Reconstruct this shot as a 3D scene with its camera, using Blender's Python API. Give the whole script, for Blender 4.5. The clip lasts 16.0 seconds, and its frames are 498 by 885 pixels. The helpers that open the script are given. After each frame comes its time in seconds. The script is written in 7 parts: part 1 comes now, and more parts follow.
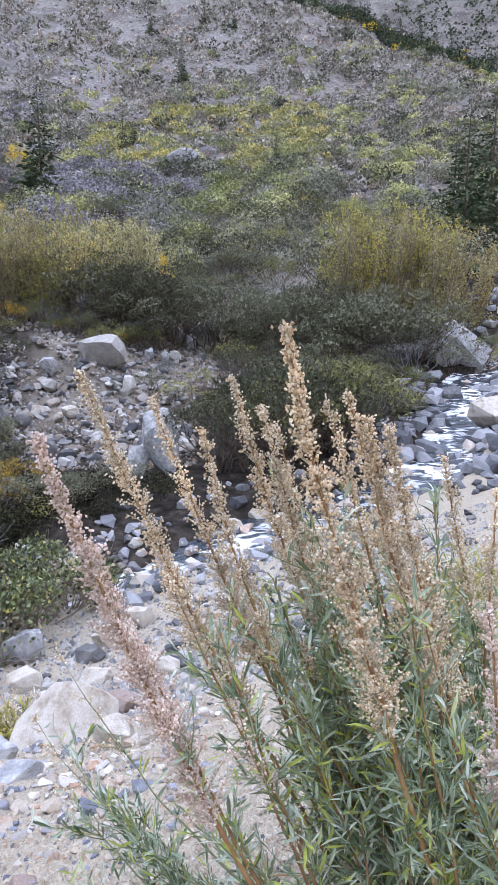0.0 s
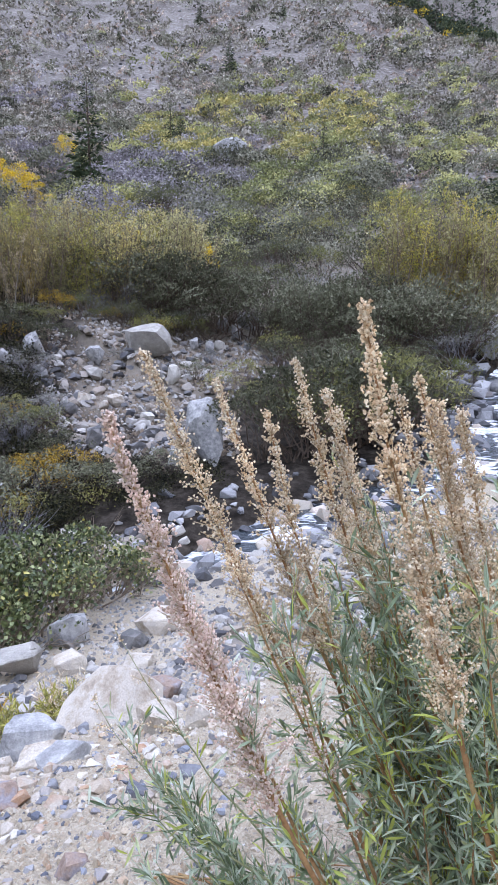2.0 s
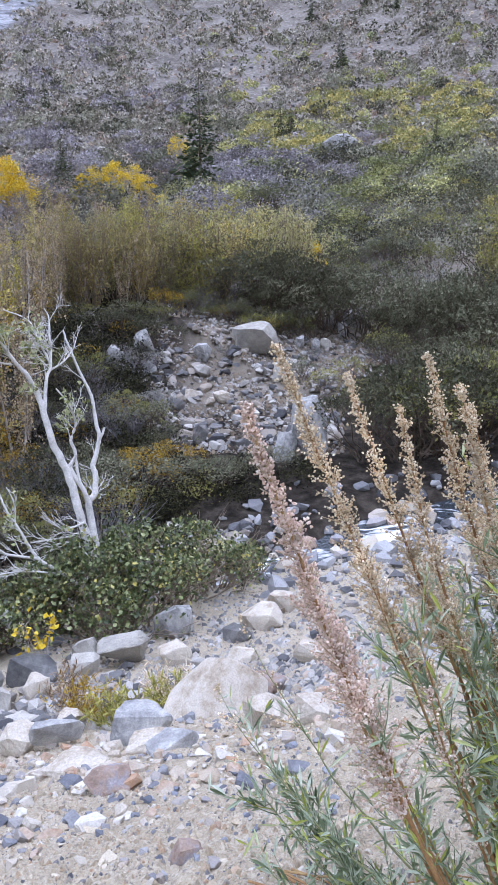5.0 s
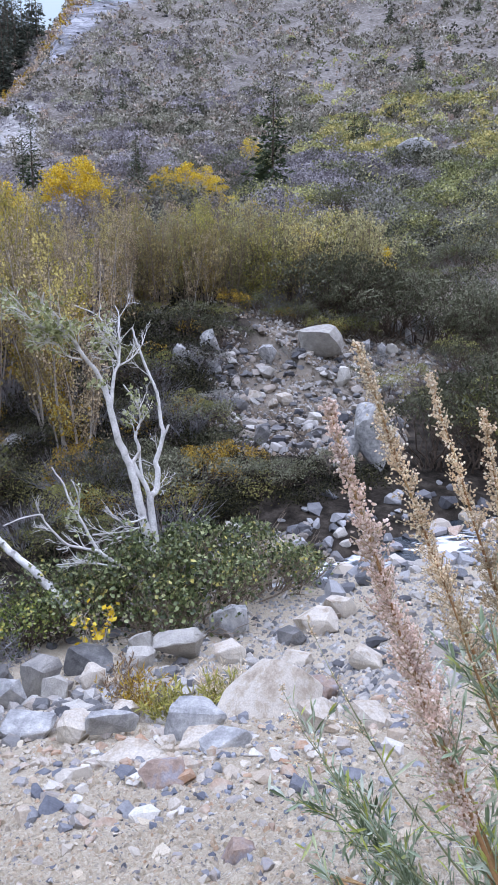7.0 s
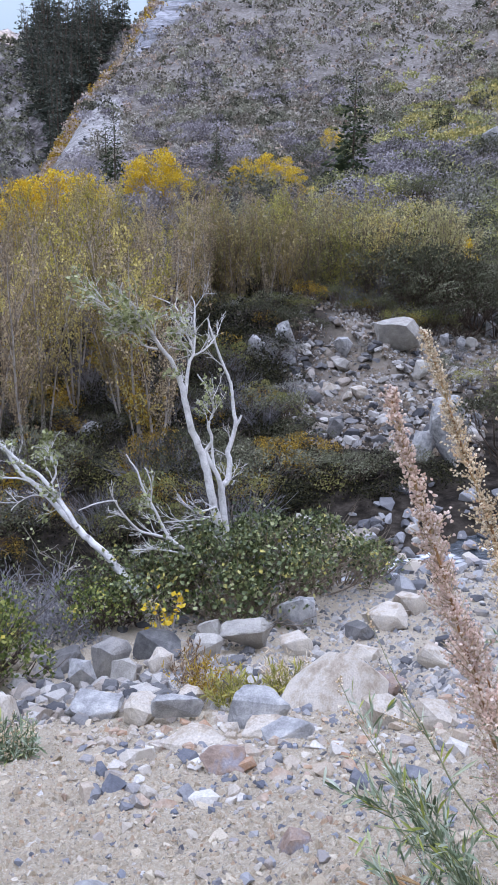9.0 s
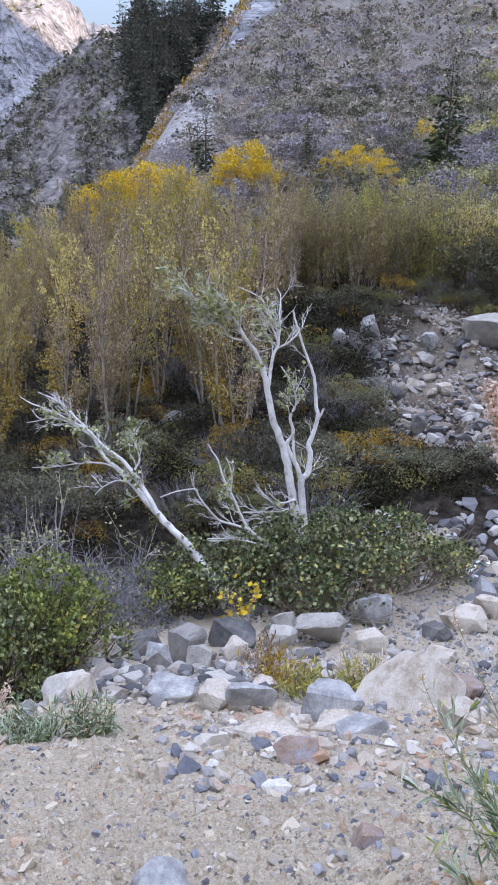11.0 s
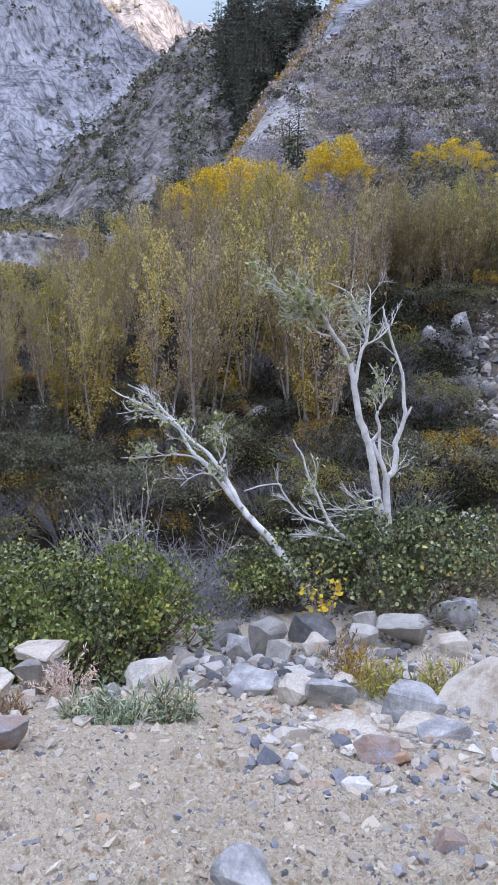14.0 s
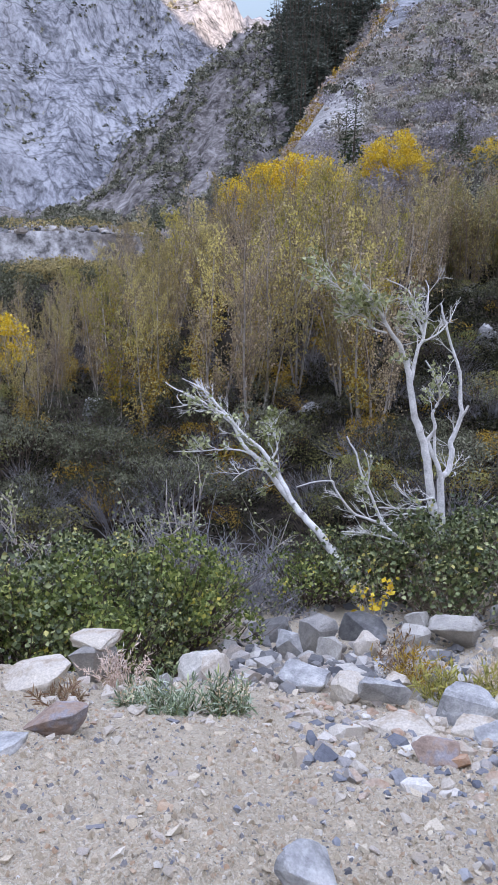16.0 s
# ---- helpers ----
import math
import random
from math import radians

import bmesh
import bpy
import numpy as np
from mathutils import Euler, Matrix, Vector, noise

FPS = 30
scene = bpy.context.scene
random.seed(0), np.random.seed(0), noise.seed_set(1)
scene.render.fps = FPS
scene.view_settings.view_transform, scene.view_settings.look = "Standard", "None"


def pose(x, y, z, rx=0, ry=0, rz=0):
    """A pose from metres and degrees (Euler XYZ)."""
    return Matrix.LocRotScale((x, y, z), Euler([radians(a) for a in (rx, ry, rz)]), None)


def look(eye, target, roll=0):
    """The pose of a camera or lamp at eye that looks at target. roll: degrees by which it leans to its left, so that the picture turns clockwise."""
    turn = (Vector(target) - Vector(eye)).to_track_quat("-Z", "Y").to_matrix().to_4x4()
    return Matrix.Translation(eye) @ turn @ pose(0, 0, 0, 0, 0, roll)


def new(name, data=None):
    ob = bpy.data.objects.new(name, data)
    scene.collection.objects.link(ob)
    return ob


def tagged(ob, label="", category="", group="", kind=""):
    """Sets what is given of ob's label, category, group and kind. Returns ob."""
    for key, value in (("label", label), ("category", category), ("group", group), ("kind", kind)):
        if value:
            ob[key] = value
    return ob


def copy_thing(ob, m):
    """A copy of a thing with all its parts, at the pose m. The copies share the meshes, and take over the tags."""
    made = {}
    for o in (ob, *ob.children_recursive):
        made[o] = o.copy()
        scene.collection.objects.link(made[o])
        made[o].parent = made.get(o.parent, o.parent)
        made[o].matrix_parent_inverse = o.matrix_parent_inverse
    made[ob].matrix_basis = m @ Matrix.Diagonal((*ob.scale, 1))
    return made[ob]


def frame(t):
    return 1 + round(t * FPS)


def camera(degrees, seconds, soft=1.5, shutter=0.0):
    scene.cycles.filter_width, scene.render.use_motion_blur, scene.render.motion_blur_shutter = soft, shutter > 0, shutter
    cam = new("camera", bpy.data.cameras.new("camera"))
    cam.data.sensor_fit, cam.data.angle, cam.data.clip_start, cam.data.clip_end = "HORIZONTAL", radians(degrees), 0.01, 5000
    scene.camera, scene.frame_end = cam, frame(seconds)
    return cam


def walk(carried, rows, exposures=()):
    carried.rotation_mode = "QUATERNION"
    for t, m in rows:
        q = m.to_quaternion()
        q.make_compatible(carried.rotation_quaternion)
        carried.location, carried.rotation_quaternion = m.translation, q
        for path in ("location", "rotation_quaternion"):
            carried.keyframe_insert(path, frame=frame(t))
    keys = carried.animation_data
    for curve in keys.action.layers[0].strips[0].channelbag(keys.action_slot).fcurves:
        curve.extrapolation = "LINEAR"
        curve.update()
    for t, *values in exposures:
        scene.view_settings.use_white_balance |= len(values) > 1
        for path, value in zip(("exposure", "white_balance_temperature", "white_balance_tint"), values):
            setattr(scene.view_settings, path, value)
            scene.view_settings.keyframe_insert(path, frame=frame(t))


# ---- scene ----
cam = camera(35.66, 16.0, soft=1.1)
ROWS = [
    (0.0, -0.0000, 0.0000, 1.4000, 77.000, 0.000, -0.000),
    (0.5, -0.0104, 0.0092, 1.3910, 76.884, -0.044, 0.817),
    (1.0, -0.0141, 0.0071, 1.3912, 76.621, -0.106, 1.607),
    (1.5, -0.0247, 0.0129, 1.3858, 76.417, -0.181, 2.490),
    (2.0, -0.0345, 0.0128, 1.3849, 76.314, -0.177, 3.243),
    (2.5, -0.0436, 0.0139, 1.3823, 76.244, 0.039, 4.352),
    (3.0, -0.0527, 0.0146, 1.3820, 76.110, 0.232, 5.794),
    (3.5, -0.0587, 0.0135, 1.3803, 76.094, 0.445, 7.382),
    (4.0, -0.0618, 0.0108, 1.3813, 76.117, 0.700, 8.705),
    (6.5, -0.0994, 0.0179, 1.3680, 76.307, -0.511, 14.397),
    (7.0, -0.1012, 0.0178, 1.3671, 76.340, -0.702, 15.800),
    (7.5, -0.0998, 0.0182, 1.3672, 76.321, -0.896, 16.891),
    (8.0, -0.1005, 0.0228, 1.3634, 76.313, -0.901, 17.930),
    (8.5, -0.0948, 0.0227, 1.3637, 76.142, -0.749, 19.469),
    (9.0, -0.0864, 0.0315, 1.3579, 75.679, -0.712, 21.398),
    (9.5, -0.0870, 0.0219, 1.3637, 75.192, -0.985, 23.277),
    (10.0, -0.0915, 0.0243, 1.3551, 75.024, -1.143, 24.970),
    (12.5, -0.1037, 0.0116, 1.3534, 74.977, -1.099, 30.955),
    (13.0, -0.1089, 0.0110, 1.3492, 74.776, -1.190, 32.176),
    (13.5, -0.1141, 0.0117, 1.3443, 74.653, -1.186, 33.221),
    (14.0, -0.1102, 0.0118, 1.3455, 74.641, -1.025, 34.009),
    (14.5, -0.1147, 0.0100, 1.3487, 74.680, -0.999, 34.739),
    (15.0, -0.1248, 0.0045, 1.3463, 74.464, -1.091, 35.819),
    (15.5, -0.1450, -0.0029, 1.3379, 74.302, -1.216, 36.942),
    (16.0, -0.1552, -0.0082, 1.3336, 74.278, -1.198, 37.828),
]
walk(cam, [(t, pose(x, y, z, rx, ry, rz)) for t, x, y, z, rx, ry, rz in ROWS],
     exposures=((0.0, 1.10), (4.0, 1.06), (8.5, 0.86), (10.5, 0.77), (16.0, 0.74)))
# ---- end of walk ----

# ---- light ----
world = bpy.data.worlds.new("sky")
scene.world = world
world.use_nodes = True
wn, wl = world.node_tree.nodes, world.node_tree.links
SUN_EL, SUN_AZ = 11.6, -112.0          # degrees; bearing counted to the left of +y
sky = wn.new("ShaderNodeTexSky")
sky.sky_type = "NISHITA"
sky.sun_disc = False
sky.sun_elevation = radians(SUN_EL)
sky.sun_rotation = radians(-SUN_AZ)
sky.air_density, sky.dust_density, sky.ozone_density = 1.0, 1.5, 1.0
back = wn["Background"]
back.inputs["Strength"].default_value = 0.30
cloud = wn.new("ShaderNodeMix")         # thin bright cloud over the whole sky
cloud.data_type = "RGBA"
cloud.inputs["Factor"].default_value = 0.80
# brighter overhead than near the horizon, as a clouded sky is
geo = wn.new("ShaderNodeTexCoord")
sep = wn.new("ShaderNodeSeparateXYZ")
wl.new(geo.outputs["Generated"], sep.inputs["Vector"])
lift = wn.new("ShaderNodeMapRange")
lift.inputs["From Min"].default_value, lift.inputs["From Max"].default_value = 0.0, 1.0
lift.interpolation_type = "SMOOTHSTEP"
lift.inputs["To Min"].default_value, lift.inputs["To Max"].default_value = 0.02, 2.05
wl.new(sep.outputs["Z"], lift.inputs["Value"])
tone = wn.new("ShaderNodeMix")
tone.data_type, tone.blend_type = "RGBA", "MULTIPLY"
tone.inputs["Factor"].default_value = 1.0
tone.inputs["A"].default_value = (2.62, 2.90, 4.05, 1)
wl.new(lift.outputs["Result"], tone.inputs["B"])
wl.new(tone.outputs["Result"], cloud.inputs["B"])
wl.new(sky.outputs["Color"], cloud.inputs["A"])
wl.new(cloud.outputs["Result"], back.inputs["Color"])

lamp = bpy.data.lights.new("sun", "SUN")
lamp.energy, lamp.angle, lamp.color = 4.2, radians(0.5), (1.0, 0.70, 0.42)
sun = new("sun", lamp)
_a, _e = radians(SUN_AZ), radians(SUN_EL)
sun.matrix_world = look((0, 0, 60), (60 * math.sin(_a) * math.cos(_e) * 1.0, -60 * math.cos(_a) * math.cos(_e), 60 - 60 * math.sin(_e)))

# ---- ground form ----
def smooth(a, b, v):
    u = np.clip((v - a) / (b - a), 0.0, 1.0)
    return u * u * (3 - 2 * u)


# centre line of the creek, from upstream to downstream: x, y, z
CREEK = np.array([(26, 60, -1.6), (17, 46, -2.6), (11.5, 36.5, -3.05), (8.2, 29.5, -3.3), (6.6, 24.0, -3.65), (5.2, 19.6, -3.8),
                  (2.6, 16.9, -3.95), (0.2, 15.2, -4.05), (-1.5, 13.3, -4.25), (-3.6, 11.4, -4.9), (-6.4, 9.6, -5.05), (-10.5, 6.4, -5.3),
                  (-16, 0.5, -5.8), (-24, -8, -6.5)])


def creek_at(x, y):
    """Distance from the creek's centre line, its height there, and the side (+1: the far bank)."""
    best = np.full(np.shape(x), 1e9)
    zc = np.zeros(np.shape(x))
    side = np.ones(np.shape(x))
    for a, b in zip(CREEK[:-1], CREEK[1:]):
        dx, dy = b[0] - a[0], b[1] - a[1]
        t = np.clip(((x - a[0]) * dx + (y - a[1]) * dy) / (dx * dx + dy * dy), 0, 1)
        px, py = x - a[0] - t * dx, y - a[1] - t * dy
        d = np.hypot(px, py)
        near = d < best
        best = np.where(near, d, best)
        zc = np.where(near, a[2] + t * (b[2] - a[2]), zc)
        side = np.where(near, np.where(dx * py - dy * px < 0, 1.0, -1.0), side)
    return best, zc, side


def bearing(x, y):
    return np.degrees(np.arctan2(-x, y))


def spot(az, r):
    return -r * math.sin(radians(az)), r * math.cos(radians(az))


def height(x, y):
    """The height of the bare ground, without its small relief."""
    x, y = np.asarray(x, float), np.asarray(y, float)
    r, az = np.hypot(x, y), bearing(x, y)
    d, zc, side = creek_at(x, y)
    # gravel bench of the near bank, which falls to the creek
    s = 0.53 * -x + 0.848 * y
    bench = np.interp(s, [-40, -6, 0.3, 1.35, 1.9, 2.6, 3.3, 4.6, 5.4, 6.5, 8.2, 10.2, 12, 30], [2.5, 0.45, 0.15, 0.05, -0.2, -0.55, -0.98, -1.62, -1.98, -2.55, -3.0, -3.45, -3.9, -4.5])
    bench = bench - 0.6 * smooth(4.4, 5.6, s) * smooth(39, 47, az) * smooth(120, 90, az)
    bench = bench + 0.5 * smooth(2.0, 8.0, x) * smooth(4, 9, y)
    near = np.maximum(bench, zc + 0.30 + 0.03 * d)
    near = zc - 0.25 + (near - zc + 0.25) * smooth(0.3, 1.25, d)
    # far bank: a flat, an eroded bank, a bench and the foot of the hill
    right = np.interp(d, [0, 0.4, 1.15, 8, 10, 15.5, 24, 34, 400], [-0.25, -0.2, 0.25, 0.7, 0.9, 2.7, 3.8, 5.0, 30]) - 0.0
    left = np.interp(d, [0, 0.4, 1.2, 6, 12, 24, 40, 120, 400], [-0.25, -0.2, 0.3, 0.7, 1.6, 2.6, 2.6, -0.5, -14])
    wr = smooth(29, 17, az) * smooth(-22, -13, az) + 0.0
    far = zc + left + (right - left) * wr
    z = np.where(side > 0, far, near)
    # the hillside: the angle at which it is seen from the bench grows with distance up to its shoulder
    climb = np.interp(r, [30, 42, 60, 80, 100, 150, 250, 400, 560], [-9, -2.6, 2.3, 4.9, 6.7, 9.4, 12.9, 16.4, 19.0])
    edge = np.interp(az, [-180, -60, -30, -16.5, -10, -4, 2, 14, 22, 27.5, 31, 35, 38, 44, 60, 180],
                     [3, 4, 8, 11.3, 13.7, 16.2, 19, 21, 18.5, 15.6, 10.4, 5.2, 0.8, -4.0, -4.6, 3])
    low = -np.log(np.exp(-climb / 0.6) + np.exp(-edge / 0.6)) * 0.6
    hill = 1.4 + np.minimum(r, 620) * np.tan(np.radians(low)) - np.maximum(r - 620, 0) * 0.35
    z = np.where((side > 0) & (r > 34), np.maximum(z, hill), z)
    # the forested slope to the right, behind the hill's shoulder
    ra = np.interp(az, [-70, -40, -24, -16, -8, 0, 20], [30, 26, 22, 19.5, 18.2, 17, 10])
    rr = np.interp(r, [300, 420, 900], [-3.0, 6.0, 0]) + np.where(r > 420, (ra - 6) * np.clip((r - 420) / 480, 0, 1), 0)
    rr = np.where(r > 420, 6 + (ra - 6) * np.clip((r - 420) / 480, 0, 1), rr)
    z = np.where((az < 12) & (az > -75) & (r > 300), np.maximum(z, 1.4 + np.minimum(r, 900) * np.tan(np.radians(rr))), z)
    # the middle ridge of the canyon, and the great wall at its head
    mid = np.interp(az, [25, 29, 32, 35, 37, 39.2, 41.6, 43.8, 46, 47.4, 48.5, 51.1, 52.2, 54], [14, 13.6, 13.0, 12.6, 12.0, 10.9, 9.0, 6.6, 4.9, 3.0, 1.6, -0.1, -1.4, -3])
    up = np.interp(r, [210, 232, 262, 300, 340, 380], [-0.9, 0.30, 0.52, 0.72, 0.90, 1.0])
    m = np.where(r > 210, 1.4 - 20 + (20 + np.minimum(r, 380) * np.tan(np.radians(mid))) * np.clip(up, 0, 1), -30)
    z = np.where((az > 25) & (az < 54), np.maximum(z, m), z)
    top = np.interp(az, [30, 36, 38.5, 40, 43, 50, 60, 75, 95], [12.8, 13.1, 13.3, 14.8, 17, 21, 23, 20, 10])
    up = np.interp(r, [470, 500, 560, 600, 680, 760], [0, 0.22, 0.42, 0.50, 0.80, 1.0])
    w = -28 + (29.4 + np.minimum(r, 760) * np.tan(np.radians(top))) * up
    z = np.where((az > 30) & (az < 95) & (r > 470), np.maximum(z, w), z)
    # unseen valley wall, added behind the camera to keep the low sun out
    # raised on one side to trim the sunlit patch on the great wall
    behind = smooth(100, 72, np.abs(az + 128)) * smooth(90, 700, r) * (385 + 95 * smooth(288, 250, 0.375 * x + 0.927 * y))
    return np.maximum(z, behind - 5 * (r < 90))


def relief(x, y):
    """Small relief, larger the farther the ground lies from the bench."""
    r = np.hypot(x, y)
    amp = np.interp(r, [0, 3, 8, 20, 40, 100, 200, 400, 900], [0.022, 0.045, 0.09, 0.15, 0.30, 0.9, 2.6, 8.0, 22.0])
    size = np.interp(r, [0, 3, 8, 20, 40, 100, 200, 400, 900], [0.16, 0.3, 0.8, 2.0, 4.0, 9.0, 18.0, 40.0, 110.0])
    out = np.zeros(len(x))
    for i in range(len(x)):
        out[i] = noise.fractal((x[i] / size[i], y[i] / size[i], 3.1), 0.85, 2.1, 5)
    az = bearing(x, y)
    for i in np.nonzero((r > 200) & (az > 31) & (az < 62))[0]:
        k = 28.0 if r[i] < 430 else 55.0
        q = noise.ridged_multi_fractal((x[i] / k, y[i] / k, 1.7), 0.9, 2.1, 6, 1.0, 2.0)
        out[i] += (q - 1.1) * (1.5 if r[i] < 430 else 1.2)
    out = out * amp * 0.75
    for i in np.nonzero((r < 9) & (r > 0.9))[0]:
        out[i] += 0.022 * noise.ridged_multi_fractal((x[i] * 8, y[i] * 8, 4.0), 0.6, 2.3, 4, 1.0, 2.0) - 0.026
    return out


def ground_z(x, y):
    return float(height(np.array([x]), np.array([y]))[0] + relief(np.array([x]), np.array([y]))[0])

# ---- mesh helpers ----
class Build:
    """Gathers vertices and faces of three or four corners, then makes one mesh of them."""

    def __init__(self):
        self.v, self.f3, self.f4, self.n = [], [], [], 0

    def add(self, v, f):
        v, f = np.asarray(v, float).reshape(-1, 3), np.asarray(f, int)
        (self.f3 if f.shape[1] == 3 else self.f4).append(f + self.n)
        self.v.append(v)
        self.n += len(v)

    def tube(self, pts, radii, sides=5, cap=True):
        pts = np.asarray(pts, float)
        radii = np.broadcast_to(np.asarray(radii, float), (len(pts),))
        tan = np.gradient(pts, axis=0)
        tan /= np.linalg.norm(tan, axis=1, keepdims=True) + 1e-9
        ref = np.array([0.31, 0.17, 0.93]) if abs(tan[0][2]) < 0.85 else np.array([0.95, 0.2, 0.1])
        a = np.cross(tan, ref)
        a /= np.linalg.norm(a, axis=1, keepdims=True) + 1e-9
        b = np.cross(tan, a)
        ang = np.linspace(0, 2 * np.pi, sides, endpoint=False)
        ring = a[:, None, :] * np.cos(ang)[None, :, None] + b[:, None, :] * np.sin(ang)[None, :, None]
        v = (pts[:, None, :] + ring * radii[:, None, None]).reshape(-1, 3)
        k = len(pts)
        i, j = np.meshgrid(np.arange(k - 1), np.arange(sides), indexing="ij")
        j2 = (j + 1) % sides
        f = np.stack([i * sides + j, i * sides + j2, (i + 1) * sides + j2, (i + 1) * sides + j], -1).reshape(-1, 4)
        self.add(v, f)

    def leaves(self, pos, along, size, width=0.5, rng=None, fold=0.0, face=None):
        """Rhombic leaves at pos, pointing along, of that length."""
        pos, along = np.asarray(pos, float), np.asarray(along, float)
        m = len(pos)
        size = np.broadcast_to(np.asarray(size, float), (m,))[:, None]
        along = along / (np.linalg.norm(along, axis=1, keepdims=True) + 1e-9)
        side = np.cross(along, rng.normal(size=(m, 3)) if face is None else face)
        side /= np.linalg.norm(side, axis=1, keepdims=True) + 1e-9
        up = np.cross(side, along)
        p0, p2 = pos, pos + along * size
        mid = pos + along * size * 0.45 + up * size * fold
        v = np.stack([p0, mid + side * size * width * 0.5, p2, mid - side * size * width * 0.5], 1).reshape(-1, 3)
        self.add(v, np.arange(m * 4).reshape(-1, 4))

    def mesh(self, name, material, smooth_faces=False):
        me = bpy.data.meshes.new(name)
        v = np.concatenate(self.v)
        f3 = np.concatenate(self.f3) if self.f3 else np.zeros((0, 3), int)
        f4 = np.concatenate(self.f4) if self.f4 else np.zeros((0, 4), int)
        me.vertices.add(len(v))
        me.vertices.foreach_set("co", v.astype(np.float32).ravel())
        loops = np.concatenate([f3.ravel(), f4.ravel()])
        me.loops.add(len(loops))
        me.loops.foreach_set("vertex_index", loops.astype(np.int32))
        start = np.concatenate([np.arange(len(f3)) * 3, len(f3) * 3 + np.arange(len(f4)) * 4])
        me.polygons.add(len(start))
        me.polygons.foreach_set("loop_start", start.astype(np.int32))
        me.polygons.foreach_set("use_smooth", np.full(len(start), smooth_faces))
        me.update(calc_edges=True)
        me.materials.append(material)
        return me


def part(name, made, material, parent=None, label="", smooth_faces=False):
    """One mesh object out of a Build (or a mesh), under a thing or a part."""
    me = made.mesh(name, material, smooth_faces) if isinstance(made, Build) else made
    ob = new(name, me)
    if parent is not None:
        ob.parent = parent
    return tagged(ob, label)


def thing(name, label, category, group="", at=None):
    ob = new(name)
    ob.empty_display_size = 0.2
    if at is not None:
        ob.matrix_basis = Matrix.Translation(at)
    return tagged(ob, label, category, group)


# ---- materials ----
def material(name, ramp, scale=8.0, rough=0.8, bump=0.2, detail=6.0, per="noise", fine=60.0, metal=0.0, spec=0.15, mixf=0.35, coords="Object"):
    """A surface with two scales of variation. per: noise, island or object gives the ramp's place."""
    m = bpy.data.materials.new(name)
    m.use_nodes = True
    nt = m.node_tree
    n, l = nt.nodes, nt.links
    p = n["Principled BSDF"]
    p.inputs["Roughness"].default_value, p.inputs["Metallic"].default_value = rough, metal
    p.inputs["Specular IOR Level"].default_value = spec
    tc = n.new("ShaderNodeTexCoord")
    no = n.new("ShaderNodeTexNoise")
    no.inputs["Scale"].default_value, no.inputs["Detail"].default_value, no.inputs["Roughness"].default_value = scale, detail, 0.62
    l.new(tc.outputs[coords], no.inputs["Vector"])
    cr = n.new("ShaderNodeValToRGB")
    while len(cr.color_ramp.elements) < len(ramp):
        cr.color_ramp.elements.new(0.5)
    for e, (pos, c) in zip(cr.color_ramp.elements, ramp):
        e.position, e.color = pos, (*c, 1)
    fi = n.new("ShaderNodeTexNoise")
    fi.inputs["Scale"].default_value, fi.inputs["Detail"].default_value, fi.inputs["Roughness"].default_value = fine, 7.0, 0.72
    l.new(tc.outputs[coords], fi.inputs["Vector"])
    if per == "noise":
        st = n.new("ShaderNodeMapRange")
        st.inputs["From Min"].default_value, st.inputs["From Max"].default_value = 0.28, 0.72
        l.new(no.outputs["Fac"], st.inputs["Value"])
        l.new(st.outputs["Result"], cr.inputs["Fac"])
    else:
        if per == "island":
            src = n.new("ShaderNodeNewGeometry").outputs["Random Per Island"]
        elif per == "tone":
            at = n.new("ShaderNodeAttribute")
            at.attribute_name = "tone"
            src = at.outputs["Fac"]
        elif per == "both":
            own = n.new("ShaderNodeMath")
            own.operation = "MULTIPLY"
            own.inputs[1].default_value = 0.68
            l.new(n.new("ShaderNodeObjectInfo").outputs["Random"], own.inputs[0])
            leaf = n.new("ShaderNodeMath")
            leaf.operation = "MULTIPLY_ADD"
            leaf.inputs[1].default_value = 0.32
            l.new(n.new("ShaderNodeNewGeometry").outputs["Random Per Island"], leaf.inputs[0])
            l.new(own.outputs[0], leaf.inputs[2])
            src = leaf.outputs[0]
        else:
            src = n.new("ShaderNodeObjectInfo").outputs["Random"]
        ad = n.new("ShaderNodeMath")
        ad.operation = "MULTIPLY_ADD"
        sub = n.new("ShaderNodeMath")
        sub.operation = "SUBTRACT"
        l.new(no.outputs["Fac"], sub.inputs[0])
        sub.inputs[1].default_value = 0.5
        l.new(sub.outputs[0], ad.inputs[0])
        ad.inputs[1].default_value = mixf * 2
        l.new(src, ad.inputs[2])
        l.new(ad.outputs[0], cr.inputs["Fac"])
    mx = n.new("ShaderNodeMix")
    mx.data_type, mx.blend_type = "RGBA", "MULTIPLY"
    mx.inputs["Factor"].default_value = 1.0
    mr = n.new("ShaderNodeMapRange")
    mr.inputs["From Min"].default_value, mr.inputs["From Max"].default_value = 0.3, 0.7
    mr.inputs["To Min"].default_value, mr.inputs["To Max"].default_value = 0.72, 1.22
    l.new(fi.outputs["Fac"], mr.inputs["Value"])
    l.new(cr.outputs["Color"], mx.inputs["A"])
    l.new(mr.outputs["Result"], mx.inputs["B"])
    l.new(mx.outputs["Result"], p.inputs["Base Color"])
